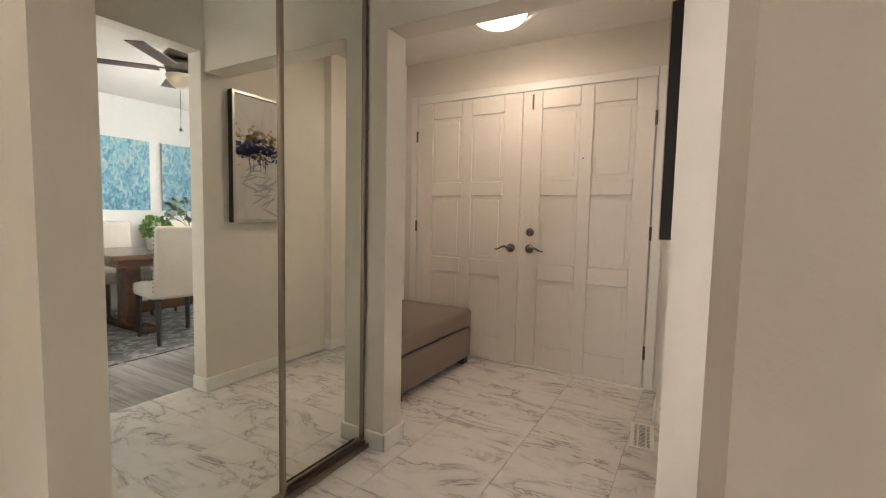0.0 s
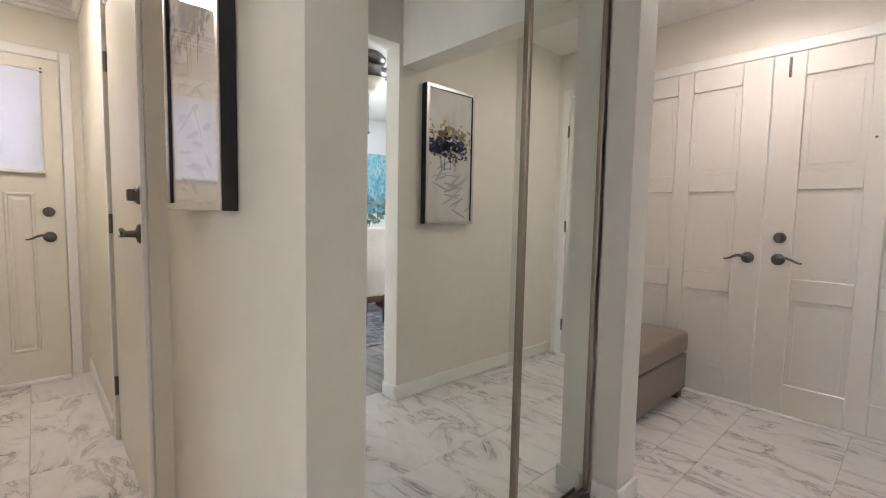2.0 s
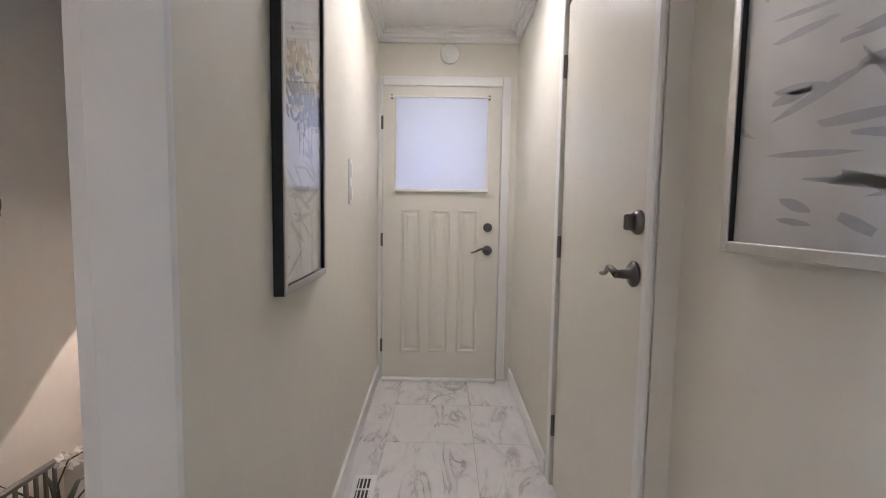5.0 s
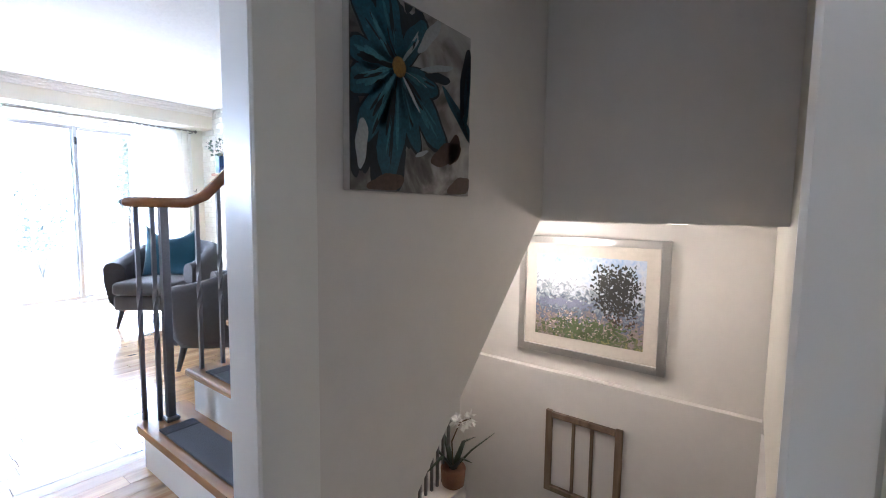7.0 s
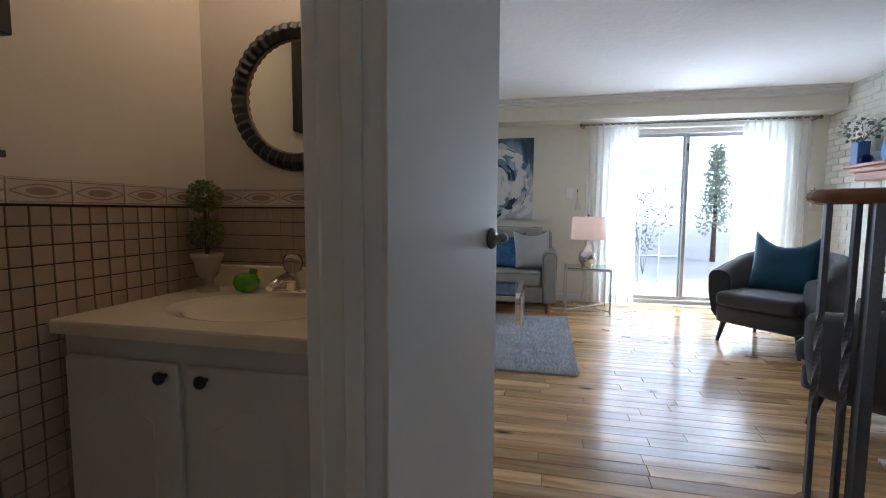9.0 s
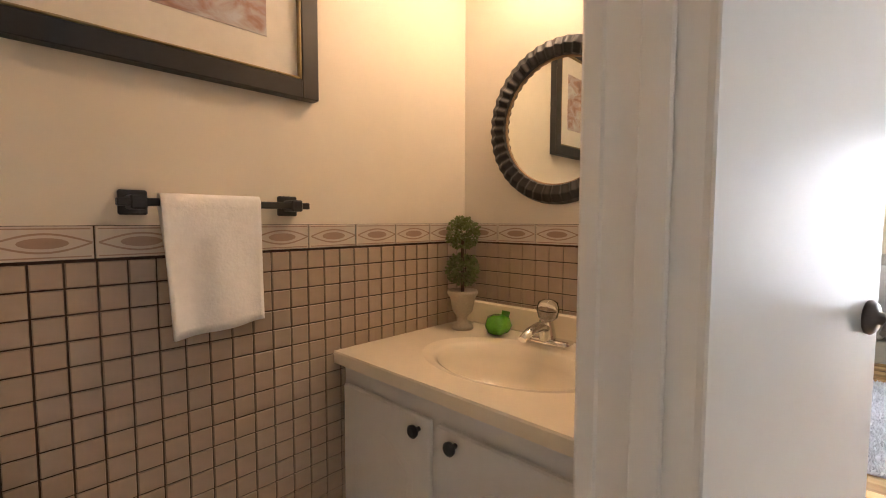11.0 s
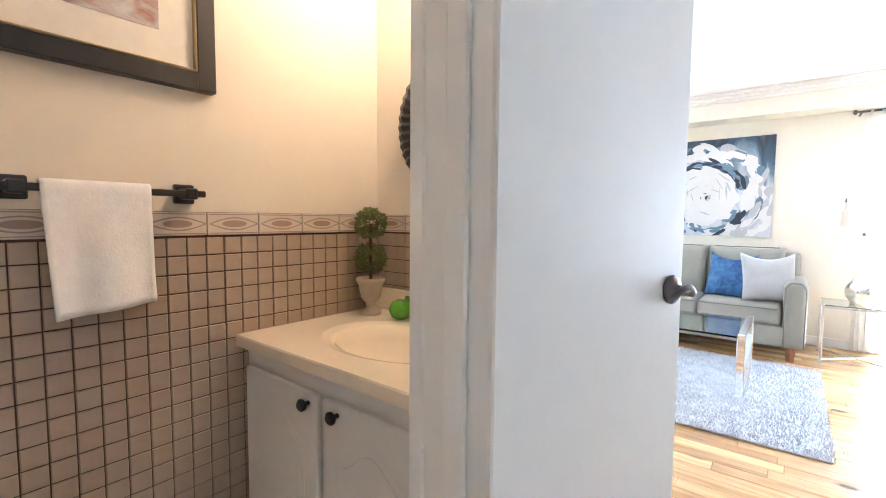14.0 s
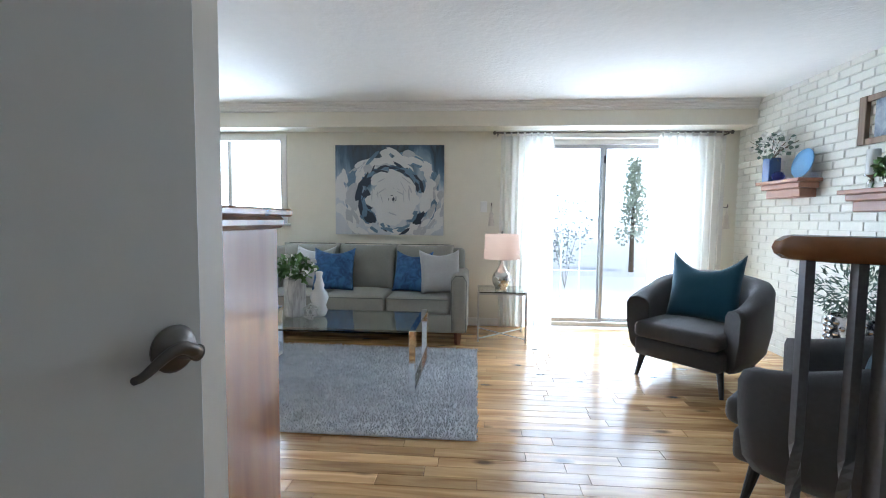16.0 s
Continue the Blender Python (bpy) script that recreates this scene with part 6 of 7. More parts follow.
# armchairs
def armchair():
    t = thing("armchair", "charcoal tub armchair on splayed dark legs", "armchair", group="pair of charcoal armchairs")
    b = bmesh.new()
    n = 40
    loops = []
    for i in range(n + 1):
        u = i / n
        a = math.radians(-38 + 256 * u)      # round the back from arm to arm
        top = 0.595 + 0.19 * math.sin(math.pi * u) ** 1.5
        flat = 0.30 if 0.1 < u < 0.9 else 0.30
        ca, sa = math.cos(a), math.sin(a)
        ex = (abs(ca) ** 3.8 + abs(sa) ** 3.8) ** (-1 / 3.8)
        sec = []
        for off, z in ((-0.045, 0.17), (-0.005, 0.24), (0.018, 0.40), (0.022, top - 0.05), (0.006, top - 0.012), (-0.035, top), (-0.08, top - 0.02), (-0.10, top - 0.06), (-0.11, 0.30), (-0.12, 0.17)):
            rr = (0.36 + off) * ex
            sec.append(b.verts.new((rr * ca * 1.0, rr * sa * 0.98, z)))
        loops.append(sec)
    for l0, l1 in zip(loops, loops[1:]):
        for i in range(len(l0)):
            j = (i + 1) % len(l0)
            fc = b.faces.new((l0[i], l0[j], l1[j], l1[i]))
            fc.smooth = True
    b.faces.new(loops[0]), b.faces.new(loops[-1][::-1])
    part("shell", b, CHAIRC, t, "curved charcoal back and arms")
    part("seat_base", soft(bmesh.new(), -0.27, 0.27, -0.30, 0.28, 0.17, 0.31, 0.03, 3), CHAIRC, t)
    part("seat_cushion", soft(bmesh.new(), -0.262, 0.262, -0.335, 0.25, 0.312, 0.43, 0.04, 4, crown=0.02), CHAIRC, t)
    for x in (-0.24, 0.24):
        for y in (-0.22, 0.24):
            part("leg", rod(bmesh.new(), (x * 1.12, y * 1.15, 0), (x, y, 0.18), 0.012, 0.022, 12), BLACK, t, "tapered black wooden leg")
    return t


ac = armchair()
ac.matrix_basis = at(-3.08, -5.60, 0, 131)
ac.scale = (1.1, 1.1, 1.0)
copy_thing(ac, at(-2.965, -4.10, 0, 46))
throw("throw_pillow", "large teal velvet throw pillow on the armchair", -3.15, -5.66, 0.435, 0.50, 135, 14, TEAL, 0.13, 0.43)
throw("throw_pillow", "large teal velvet throw pillow on the armchair", -3.05, -4.01, 0.435, 0.50, 46, 16, TEAL, 0.13, 0.43)

# patio door
d = thing("door_6", "white-framed sliding glass patio door", "door", kind="structure")
sy = BACK - 0.14


def frame_rect(b, x0, x1, z0, z1, y0, y1, w):
    box(b, x0, x0 + w, y0, y1, z0, z1, bev=0.003), box(b, x1 - w, x1, y0, y1, z0, z1, bev=0.003)
    box(b, x0 + w, x1 - w, y0, y1, z0, z0 + w, bev=0.003), box(b, x0 + w, x1 - w, y0, y1, z1 - w, z1, bev=0.003)


b = bmesh.new()
frame_rect(b, -3.72, -1.92, 0.0, 2.03, sy - 0.05, sy + 0.05, 0.05)
part("outer_frame", b, TRIM, d)
ALU = mat("aluminium_sash", (0.50, 0.50, 0.50), 0.4, 0.6, var=0.04)
for x0, x1, y in ((-2.83, -1.97, sy + 0.012), (-3.67, -2.77, sy - 0.024)):
    b = bmesh.new()
    frame_rect(b, x0, x1, 0.05, 1.98, y - 0.012, y + 0.012, 0.04)
    sh = part("sash", b, ALU, d, "grey aluminium sash")
    g = part("pane", B(x0 + 0.04, x1 - 0.04, y - 0.003, y + 0.003, 0.09, 1.94), GLASS, sh, "clear glass pane")
    g.visible_shadow = False
part("lock", B(-2.822, -2.798, sy + 0.024, sy + 0.05, 1.78, 1.86, bev=0.004), BLACK, d)
structure("trim", B(-3.80, -1.86, BACK - 0.02, BACK + 0.012, 2.03, 2.095, bev=0.004), TRIM, "white head trim over the patio door", "trim")

w = thing("window_1", "white-framed living room window", "window", kind="structure")
b = bmesh.new()
frame_rect(b, 0.66, 2.06, 1.10, 2.08, BACK - 0.15, BACK + 0.015, 0.07)
part("window_frame", b, TRIM, w)
part("mullion", B(1.33, 1.38, BACK - 0.13, BACK - 0.06, 1.17, 2.01, bev=0.003), TRIM, w)
part("window_sill", B(0.62, 2.10, BACK - 0.02, BACK + 0.05, 1.07, 1.10, bev=0.006), TRIM, w)
for x0, x1 in ((0.73, 1.33), (1.38, 1.99)):
    g = part("pane", B(x0, x1, BACK - 0.10, BACK - 0.094, 1.17, 2.01), GLASS, w)
    g.visible_shadow = False


# sheer curtains
def curtain(name, x0, x1, folds, rg):
    t = thing(name, "white sheer tab-top curtain hanging beside the patio door", "curtain")
    b = bmesh.new()
    n, m = folds * 8, 12
    g = []
    for j in range(m + 1):
        v = j / m
        g.append([b.verts.new((x0 + (x1 - x0) * (i / n) + 0.012 * math.sin(i * 1.7 + v * 3) * v, BACK + 0.10 + (0.018 + 0.022 * v) * math.sin(2 * math.pi * i / 8) + 0.012 * noise.noise((i * 0.2, v * 2, x0)), 2.03 - 2.0 * v)) for i in range(n + 1)])
    for j in range(m):
        for i in range(n):
            fc = b.faces.new((g[j][i], g[j][i + 1], g[j + 1][i + 1], g[j + 1][i]))
            fc.smooth = True
    part("cloth", b, SHEERW, t)
    for k in range(folds):
        x = x0 + (x1 - x0) * (k + 0.5) / folds
        part("tab", sweep(bmesh.new(), [(x, BACK + 0.10, 2.03), (x, BACK + 0.088, 2.062), (x, BACK + 0.10, 2.078), (x, BACK + 0.112, 2.062), (x, BACK + 0.10, 2.03)], 0.012, 6, 0.15), SHEERW, t)


rg = random.Random(9)
curtain("curtain", -1.69, -2.24, 8, rg)
curtain("curtain", -3.28, -3.93, 9, rg)
t = thing("curtain_rod", "thin brushed metal curtain rod", "curtain rod")
part("rod", rod(bmesh.new(), (-1.62, BACK + 0.10, 2.066), (-3.99, BACK + 0.10, 2.066), 0.009), NICKEL, t)
for x in (-1.62, -3.99):
    part("finial", lathe(bmesh.new(), [(0.008, -0.02), (0.020, 0), (0.008, 0.02)], 16, (x, BACK + 0.10, 2.066)), NICKEL, t)
for x in (-1.655, -3.955):
    part("bracket", B(x - 0.008, x + 0.008, BACK + 0.001, BACK + 0.10, 2.045, 2.058, bev=0.002), NICKEL, t)
for x in (-1.60, -3.965):
    t = thing("curtain_tieback", "white tassel curtain tieback on a hook", "tieback", at(x, BACK + 0.0, 1.22))
    part("hook", sweep(bmesh.new(), [(0, 0.001, 0.10), (0, 0.12, 0.09), (0, 0.13, 0.12)], 0.006, 8), NICKEL, t)
    part("tassel", lathe(bmesh.new(), [(0.006, 0.09), (0.010, 0.02), (0.024, 0.0), (0.020, -0.02), (0.034, -0.12), (0.030, -0.125)], 20, (0, 0.115, 0)), CREAMC, t)
t = thing("light_switch", "white thermostat and switch plate beside the curtain", "switch", pose(-1.52, BACK, 1.30, 0, 0, 180))
part("plate", B(-0.036, 0.036, -0.008, 0, -0.058, 0.058, bev=0.003), SWITCH, t)
part("rocker", B(-0.016, 0.016, -0.012, -0.008, -0.03, 0.03, bev=0.002), SWITCH, t)


# shelves on the brick
def ledge(name, label, y0, y1, z, depth):
    t = thing(name, label, "shelf", at(BRX + 0.004, 0, z))
    part("top_board", B(0, depth, y0, y1, -0.028, 0, bev=0.004), SHELFW, t)
    part("moulding", B(0, depth - 0.03, y0 + 0.03, y1 - 0.03, -0.075, -0.028, bev=0.008), SHELFW, t)
    part("lower_beam", B(0, depth - 0.06, y0 + 0.06, y1 - 0.06, -0.145, -0.075, bev=0.006), SHELFW, t)
    return t


ledge("wall_shelf", "stepped red-brown wooden shelf on the brick", -6.43, -5.90, 1.515, 0.19)
ledge("mantel", "stepped red-brown wooden fireplace mantel", -5.48, -3.75, 1.385, 0.22)
MX = BRX + 0.10
t = thing("blue_vase", "square blue vase of white blossom sprigs", "vase", at(MX, -6.37, 1.515))
part("body", B(-0.05, 0.05, -0.05, 0.05, 0, 0.21, bev=0.006), mat("blue_glaze", (0.03, 0.07, 0.20), 0.25, var=0.1), t)
rg = random.Random(12)
part("stem", stems(bmesh.new(), (0, 0, 0.2), [(rg.uniform(-0.12, 0.12), rg.uniform(-0.18, 0.22), rg.uniform(0.28, 0.40)) for _ in range(9)]), STEM, t)
part("blossom", leaves(bmesh.new(), (0, 0.02, 0.33), 0.17, 150, 0.035, rg, 0.55, 0.3, aspect=0.55), PETAL, t)
part("foliage", leaves(bmesh.new(), (0, 0.05, 0.30), 0.17, 70, 0.04, rg, 0.6, 0.3), LEAFG, t)
t = thing("glass_ball", "small cobalt glass ornament on the shelf", "ornament", at(MX + 0.03, -6.235, 1.515))
part("body", lathe(bmesh.new(), [(0.012, 0), (0.035, 0.012), (0.048, 0.04), (0.035, 0.07), (0.012, 0.082)], 24, ripple=7, depth=0.08), COBALT, t)
t = thing("glass_plate", "round blue glass plate standing on the shelf", "plate", pose(MX - 0.02, -6.03, 1.518, 0, 78, 0) @ Matrix.Scale(0.8, 4))
part("plate", lathe(bmesh.new(), [(0.05, 0.010), (0.10, 0.014), (0.145, 0.026), (0.150, 0.030), (0.146, 0.034), (0.10, 0.020), (0.04, 0.016)], 40, (-0.150, 0, 0)), PLATEG, t)
for yy in (-5.36, -3.95):
    t = thing("candle_holder", "chrome holder with a white pillar candle", "candle", at(MX, yy, 1.385))
    part("holder", lathe(bmesh.new(), [(0.045, 0), (0.045, 0.008), (0.014, 0.018), (0.026, 0.045), (0.014, 0.075), (0.045, 0.09), (0.045, 0.098)], 24), CHROME, t)
    part("candle", lathe(bmesh.new(), [(0.036, 0.0985), (0.036, 0.26), (0.030, 0.263)], 24), CERAMIC, t, "white pillar candle")
for yy in (-5.20, -4.75):
    t = thing("mantel_plant", "small dark green plant in a chrome pot", "plant", at(MX, yy, 1.385))
    part("pot", lathe(bmesh.new(), [(0.045, 0), (0.055, 0.095), (0.048, 0.09)], 24), CHROMEV, t)
    part("foliage", leaves(bmesh.new(), (0, 0, 0.13), 0.09, 170, 0.04, random.Random(21), 0.75, 0.2), LEAF, t)
t = thing("window_frame_picture", "old wooden three-pane window frame with blue-grey panes", "wall decor", at(BRX + 0.004, 0, 1.70))
b = bmesh.new()
for y in (-5.55, -4.90, -4.30, -3.70):
    part("stile", B(0, 0.035, y - 0.028, y + 0.028, 0, 0.33, bev=0.003), BARN, t)
for z in (0, 0.29):
    part("rail", B(0, 0.03, -5.522, -3.728, z, z + 0.04, bev=0.003), BARN, t)
PRINT = art_mat("blue_grey_print", [(0.3, (0.10, 0.13, 0.17)), (0.5, (0.24, 0.28, 0.33)), (0.7, (0.42, 0.45, 0.48))], (5, 9, 9), distort=1)
for y in (-5.472, -4.872, -4.272):
    part("pane", B(0.004, 0.012, y, y + 0.544, 0.04, 0.29), PRINT, t, "blue-grey print behind the bars")

# fireplace insert
t = thing("fireplace_insert", "black fireplace insert with blue-grey glass doors", "fireplace", at(BRX, 0, 0))
part("surround", B(-0.19, 0.012, -5.145, -4.155, 0.0, 0.795, bev=0.004), BLACK, t)
part("glass", B(0.0125, 0.020, -5.05, -4.25, 0.12, 0.70, bev=0.002), mat("dark_fire_glass", (0.02, 0.025, 0.035), 0.08, var=0.05), t)
for y in (-5.06, -4.66, -4.26):
    part("bar", B(0.0205, 0.028, y - 0.012, y + 0.012, 0.10, 0.72, bev=0.002), STEEL, t)

# plants by the hearth
t = thing("floor_vase_plant", "tall dimpled silver vase holding a leafy fern", "plant", at(-3.88, -5.25))
part("vase", lathe(bmesh.new(), [(0.11, 0), (0.13, 0.02), (0.13, 0.56), (0.12, 0.57), (0.11, 0.55)], 36), CHROMEV, t, "silver dimpled vase")
b = bmesh.new()
for i in range(12):
    for j in range(14):
        a = 2 * math.pi * (i + 0.5 * (j % 2)) / 12
        bmesh.ops.create_uvsphere(b, u_segments=6, v_segments=4, radius=0.018, matrix=Matrix.Translation((0.131 * math.cos(a), 0.131 * math.sin(a), 0.05 + j * 0.037)))
part("dimples", b, CHROMEV, t)
rg = random.Random(31)
part("stem", stems(bmesh.new(), (0, 0, 0.55), [(rg.uniform(-0.25, 0.25), rg.uniform(-0.25, 0.25), rg.uniform(0.65, 0.90)) for _ in range(16)]), LEAFG, t)
part("foliage", leaves(bmesh.new(), (0, 0, 0.72), 0.24, 520, 0.05, rg, 0.7, 0.25, aspect=0.12), LEAFG, t)
t = thing("fiddle_leaf_plant", "broad-leaved green plant in a dark pot", "plant", at(-3.55, -3.62))
part("pot", lathe(bmesh.new(), [(0.12, 0), (0.16, 0.02), (0.18, 0.28), (0.165, 0.29), (0.15, 0.26)], 32), BLACK, t)
part("trunk", sweep(bmesh.new(), [(0, 0, 0.25), (0.02, 0.01, 0.7), (0.0, 0.03, 1.25)], 0.014, 8), STEM, t)
rg = random.Random(44)
b = bmesh.new()
for k in range(34):
    z = 0.45 + 0.9 * k / 34
    a = k * 2.4
    base = Vector((0.01, 0.01, z))
    d0 = Vector((math.cos(a), math.sin(a), rg.uniform(0.0, 0.5))).normalized()
    side = d0.cross(Vector((0, 0, 1))).normalized()
    s0 = rg.uniform(0.17, 0.24)
    prev = None
    for i in range(7):
        u = i / 6
        c = base + d0 * s0 * (0.25 + u) + Vector((0, 0, -0.10 * u * u))
        wd = 0.085 * math.sin(math.pi * (0.06 + 0.9 * u)) ** 0.7
        cur = [b.verts.new(c - side * wd), b.verts.new(c + Vector((0, 0, -0.012))), b.verts.new(c + side * wd)]
        if prev:
            for q in (0, 1):
                fc = b.faces.new((prev[q], prev[q + 1], cur[q + 1], cur[q]))
                fc.smooth = True
        prev = cur
part("leaves", b, LEAFL, t, "broad glossy green leaves")

# pine chest behind the bathroom door
t = thing("pine_chest", "tall glossy knotty pine chest with moulded top", "chest", at(-0.82, -3.105))
part("body", B(0.0, 0.85, -0.49, 0.0, 0.06, 1.13, bev=0.004), PINE, t)
part("plinth", B(-0.018, 0.87, -0.51, 0.0, 0.0, 0.09, bev=0.006), PINE, t)
part("top", B(-0.035, 0.89, -0.53, 0.0, 1.165, 1.19, bev=0.006), PINE, t)
part("cornice", B(-0.018, 0.87, -0.51, 0.0, 1.13, 1.165, bev=0.010), PINE, t)
for k in range(4):
    dr = part("drawer", B(0.04, 0.81, -0.508, -0.491, 0.12 + 0.25 * k, 0.345 + 0.25 * k, bev=0.004), PINE, t)
    for x in (0.22, 0.63):
        part("knob", lathe(bmesh.new(), [(0.008, 0), (0.018, 0.015), (0.012, 0.026)], 16), BLACK, dr).matrix_basis = Matrix.Translation((x, -0.508, 0.235 + 0.25 * k)) @ pose(0, 0, 0, 90)

# ---- dining room ----
t = thing("dining_rug", "grey trellis-patterned rug under the dining table", "rug", at(1.85, 2.30))
part("rug", B(-0.85, 1.15, -1.0, 1.35, 0.001, 0.010, bev=0.003), art_mat("trellis_rug", [(0.4, (0.10, 0.105, 0.11)), (0.5, (0.16, 0.165, 0.17)), (0.56, (0.42, 0.42, 0.42)), (0.62, (0.13, 0.135, 0.14))], (9, 9, 9), distort=0), t)
t = thing("dining_table", "dark walnut trestle dining table", "table", at(2.0, 2.45, 0.01))
part("tabletop", B(-0.50, 0.50, -0.85, 0.85, 0.695, 0.74, bev=0.010, seg=2), ESPRESSO, t)
part("apron", B(-0.42, 0.42, -0.77, 0.77, 0.63, 0.694, bev=0.006), ESPRESSO, t)
for y in (-0.5, 0.5):
    part("trestle", B(-0.09, 0.09, y - 0.07, y + 0.07, 0.07, 0.63, bev=0.02, seg=2), ESPRESSO, t)
    part("foot", B(-0.36, 0.36, y - 0.06, y + 0.06, 0.0, 0.075, bev=0.02, seg=2), ESPRESSO, t)
part("stretcher", B(-0.04, 0.04, -0.43, 0.43, 0.14, 0.24, bev=0.008), ESPRESSO, t)


def dining_chair():
    c = thing("dining_chair", "cream upholstered dining chair with nailhead trim", "chair", group="chairs round the dining table")
    part("seat", soft(bmesh.new(), -0.24, 0.24, -0.25, 0.22, 0.38, 0.49, 0.03, 3, crown=0.015), CREAMC, c)
    bk = soft(bmesh.new(), -0.235, 0.235, 0.19, 0.27, 0.40, 1.02, 0.025, 3)
    for v in bk.verts:
        v.co.y += 0.14 * max(0, v.co.z - 0.5) ** 1.2
        v.co.z -= 0.03 * (v.co.x / 0.235) ** 2 if v.co.z > 0.9 else 0
    back = part("backrest", bk, CREAMC, c)
    b = bmesh.new()
    for sx in (-1, 1):
        for k in range(16):
            z = 0.46 + k * 0.035
            bmesh.ops.create_icosphere(b, subdivisions=1, radius=0.008, matrix=Matrix.Translation((sx * 0.235, 0.225 + 0.14 * max(0, z - 0.5) ** 1.2, z)))
    part("nailheads", b, NICKEL, back)
    b = bmesh.new()
    for k in range(14):
        bmesh.ops.create_icosphere(b, subdivisions=1, radius=0.008, matrix=Matrix.Translation((-0.22 + k * 0.034, -0.25, 0.40)))
    part("nailheads", b, NICKEL, c)
    for x in (-0.20, 0.20):
        for y in (-0.21, 0.21):
            part("leg", rod(bmesh.new(), (x, y * 1.05, 0), (x, y, 0.39), 0.017, 0.026, 4), BLACK, c, "dark tapered wooden leg")
    return c


dc = dining_chair()
dc.matrix_basis = at(1.38, 2.02, 0.011, 98)
copy_thing(dc, at(1.42, 2.72, 0.011, 90))
copy_thing(dc, at(2.62, 2.15, 0.011, -90))
copy_thing(dc, at(2.62, 2.80, 0.011, -90))
copy_thing(dc, at(2.0, 1.42, 0.011, 180))
rg = random.Random(17)
t = thing("table_topiary", "round green topiary in a patterned white pot", "plant", at(1.95, 2.18, 0.75))
part("pot", lathe(bmesh.new(), [(0.06, 0), (0.075, 0.01), (0.09, 0.12), (0.082, 0.13), (0.075, 0.12)], 24), CERAMIC, t)
part("foliage", leaves(bmesh.new(), (0, 0, 0.21), 0.13, 520, 0.032, rg, 0.9, 0.5), LEAFL, t)
t = thing("table_topiary", "round green topiary in a patterned white pot", "plant", at(1.95, 2.95, 0.75))
part("pot", lathe(bmesh.new(), [(0.06, 0), (0.075, 0.01), (0.09, 0.12), (0.082, 0.13), (0.075, 0.12)], 24), CERAMIC, t)
part("foliage", leaves(bmesh.new(), (0, 0, 0.21), 0.13, 520, 0.032, rg, 0.9, 0.5), LEAFL, t)
t = thing("branch_vase", "teal glass vase with eucalyptus branches", "vase", at(2.0, 2.55, 0.75))
part("body", lathe(bmesh.new(), [(0.03, 0), (0.05, 0.01), (0.055, 0.06), (0.022, 0.14), (0.018, 0.20), (0.024, 0.22)], 24), mat("teal_vase_glass", (0.10, 0.30, 0.33), 0.1, var=0.1), t)
part("stem", stems(bmesh.new(), (0, 0, 0.18), [(rg.uniform(-0.15, 0.15), rg.uniform(-0.2, 0.2), rg.uniform(0.3, 0.5)) for _ in range(6)]), STEM, t)
part("leaves", leaves(bmesh.new(), (0, 0, 0.42), 0.22, 70, 0.07, rg, 0.6, 0.4, aspect=0.5), LEAFG, t)
SEA = art_mat("turquoise_abstract", [(0.25, (0.02, 0.07, 0.12)), (0.42, (0.05, 0.22, 0.34)), (0.55, (0.16, 0.42, 0.52)), (0.68, (0.48, 0.52, 0.42)), (0.8, (0.62, 0.66, 0.66))], (20, 20, 11), 0.9, (0, 0, 0.12), distort=1.5)
canvas_art("seascape_painting", "turquoise blue abstract canvas in the dining room", pose(3.15, 2.33, 1.13, 0, 0, -90), 0.80, 0.82, SEA)
canvas_art("seascape_painting", "turquoise and gold abstract canvas in the dining room", pose(3.15, 3.27, 1.13, 0, 0, -90), 0.80, 0.82, SEA)
f = thing("ceiling_fan", "bronze ceiling fan with wooden blades and bowl light", "ceiling fan", at(1.02, 1.93, H))
part("canopy", lathe(bmesh.new(), [(0.05, -0.10), (0.115, -0.085), (0.125, -0.05), (0.10, -0.02), (0.075, -0.001)], 32), NICKEL, f)
part("motor", lathe(bmesh.new(), [(0.05, -0.20), (0.11, -0.19), (0.125, -0.15), (0.11, -0.11), (0.05, -0.10)], 32), NICKEL, f)
BLADE = wood_mat("fan_blade_wood", (0.05, 0.025, 0.018), (0.12, 0.06, 0.045), 0.35, along=0, fine=6, pieces=False)
for k in range(5):
    b = bmesh.new()
    box(b, 0.16, 0.62, -0.062, 0.062, -0.172, -0.165, bev=0.003)
    bmesh.ops.transform(b, matrix=pose(0, 0, 0, 0, 0, 20 + 72 * k), verts=b.verts)
    bl_ = part("blade", b, BLADE, f, "dark wooden blade")
    b = bmesh.new()
    box(b, 0.09, 0.20, -0.014, 0.014, -0.165, -0.158)
    bmesh.ops.transform(b, matrix=pose(0, 0, 0, 0, 0, 20 + 72 * k), verts=b.verts)
    part("blade_iron", b, NICKEL, bl_)
part("bowl", lathe(bmesh.new(), [(0.02, -0.31), (0.07, -0.295), (0.105, -0.255), (0.115, -0.21), (0.05, -0.205)], 32), mat("frosted_bowl", (0.66, 0.60, 0.48), 0.35, var=0.04), f, "cream frosted glass bowl")
b = bmesh.new()
rod(b, (0.03, 0.0, -0.31), (0.03, 0.0, -0.62), 0.0025, seg=6)
bmesh.ops.create_uvsphere(b, u_segments=10, v_segments=8, radius=0.013, matrix=Matrix.Translation((0.03, 0, -0.63)))
part("pull_chain", b, NICKEL, f)
w = thing("window_2", "white-framed dining room window", "window", kind="structure")
b = bmesh.new()
frame_rect(b, 0.35, 1.60, 0.78, 2.08, 4.035, 4.20, 0.07)
part("window_frame", b, TRIM, w)
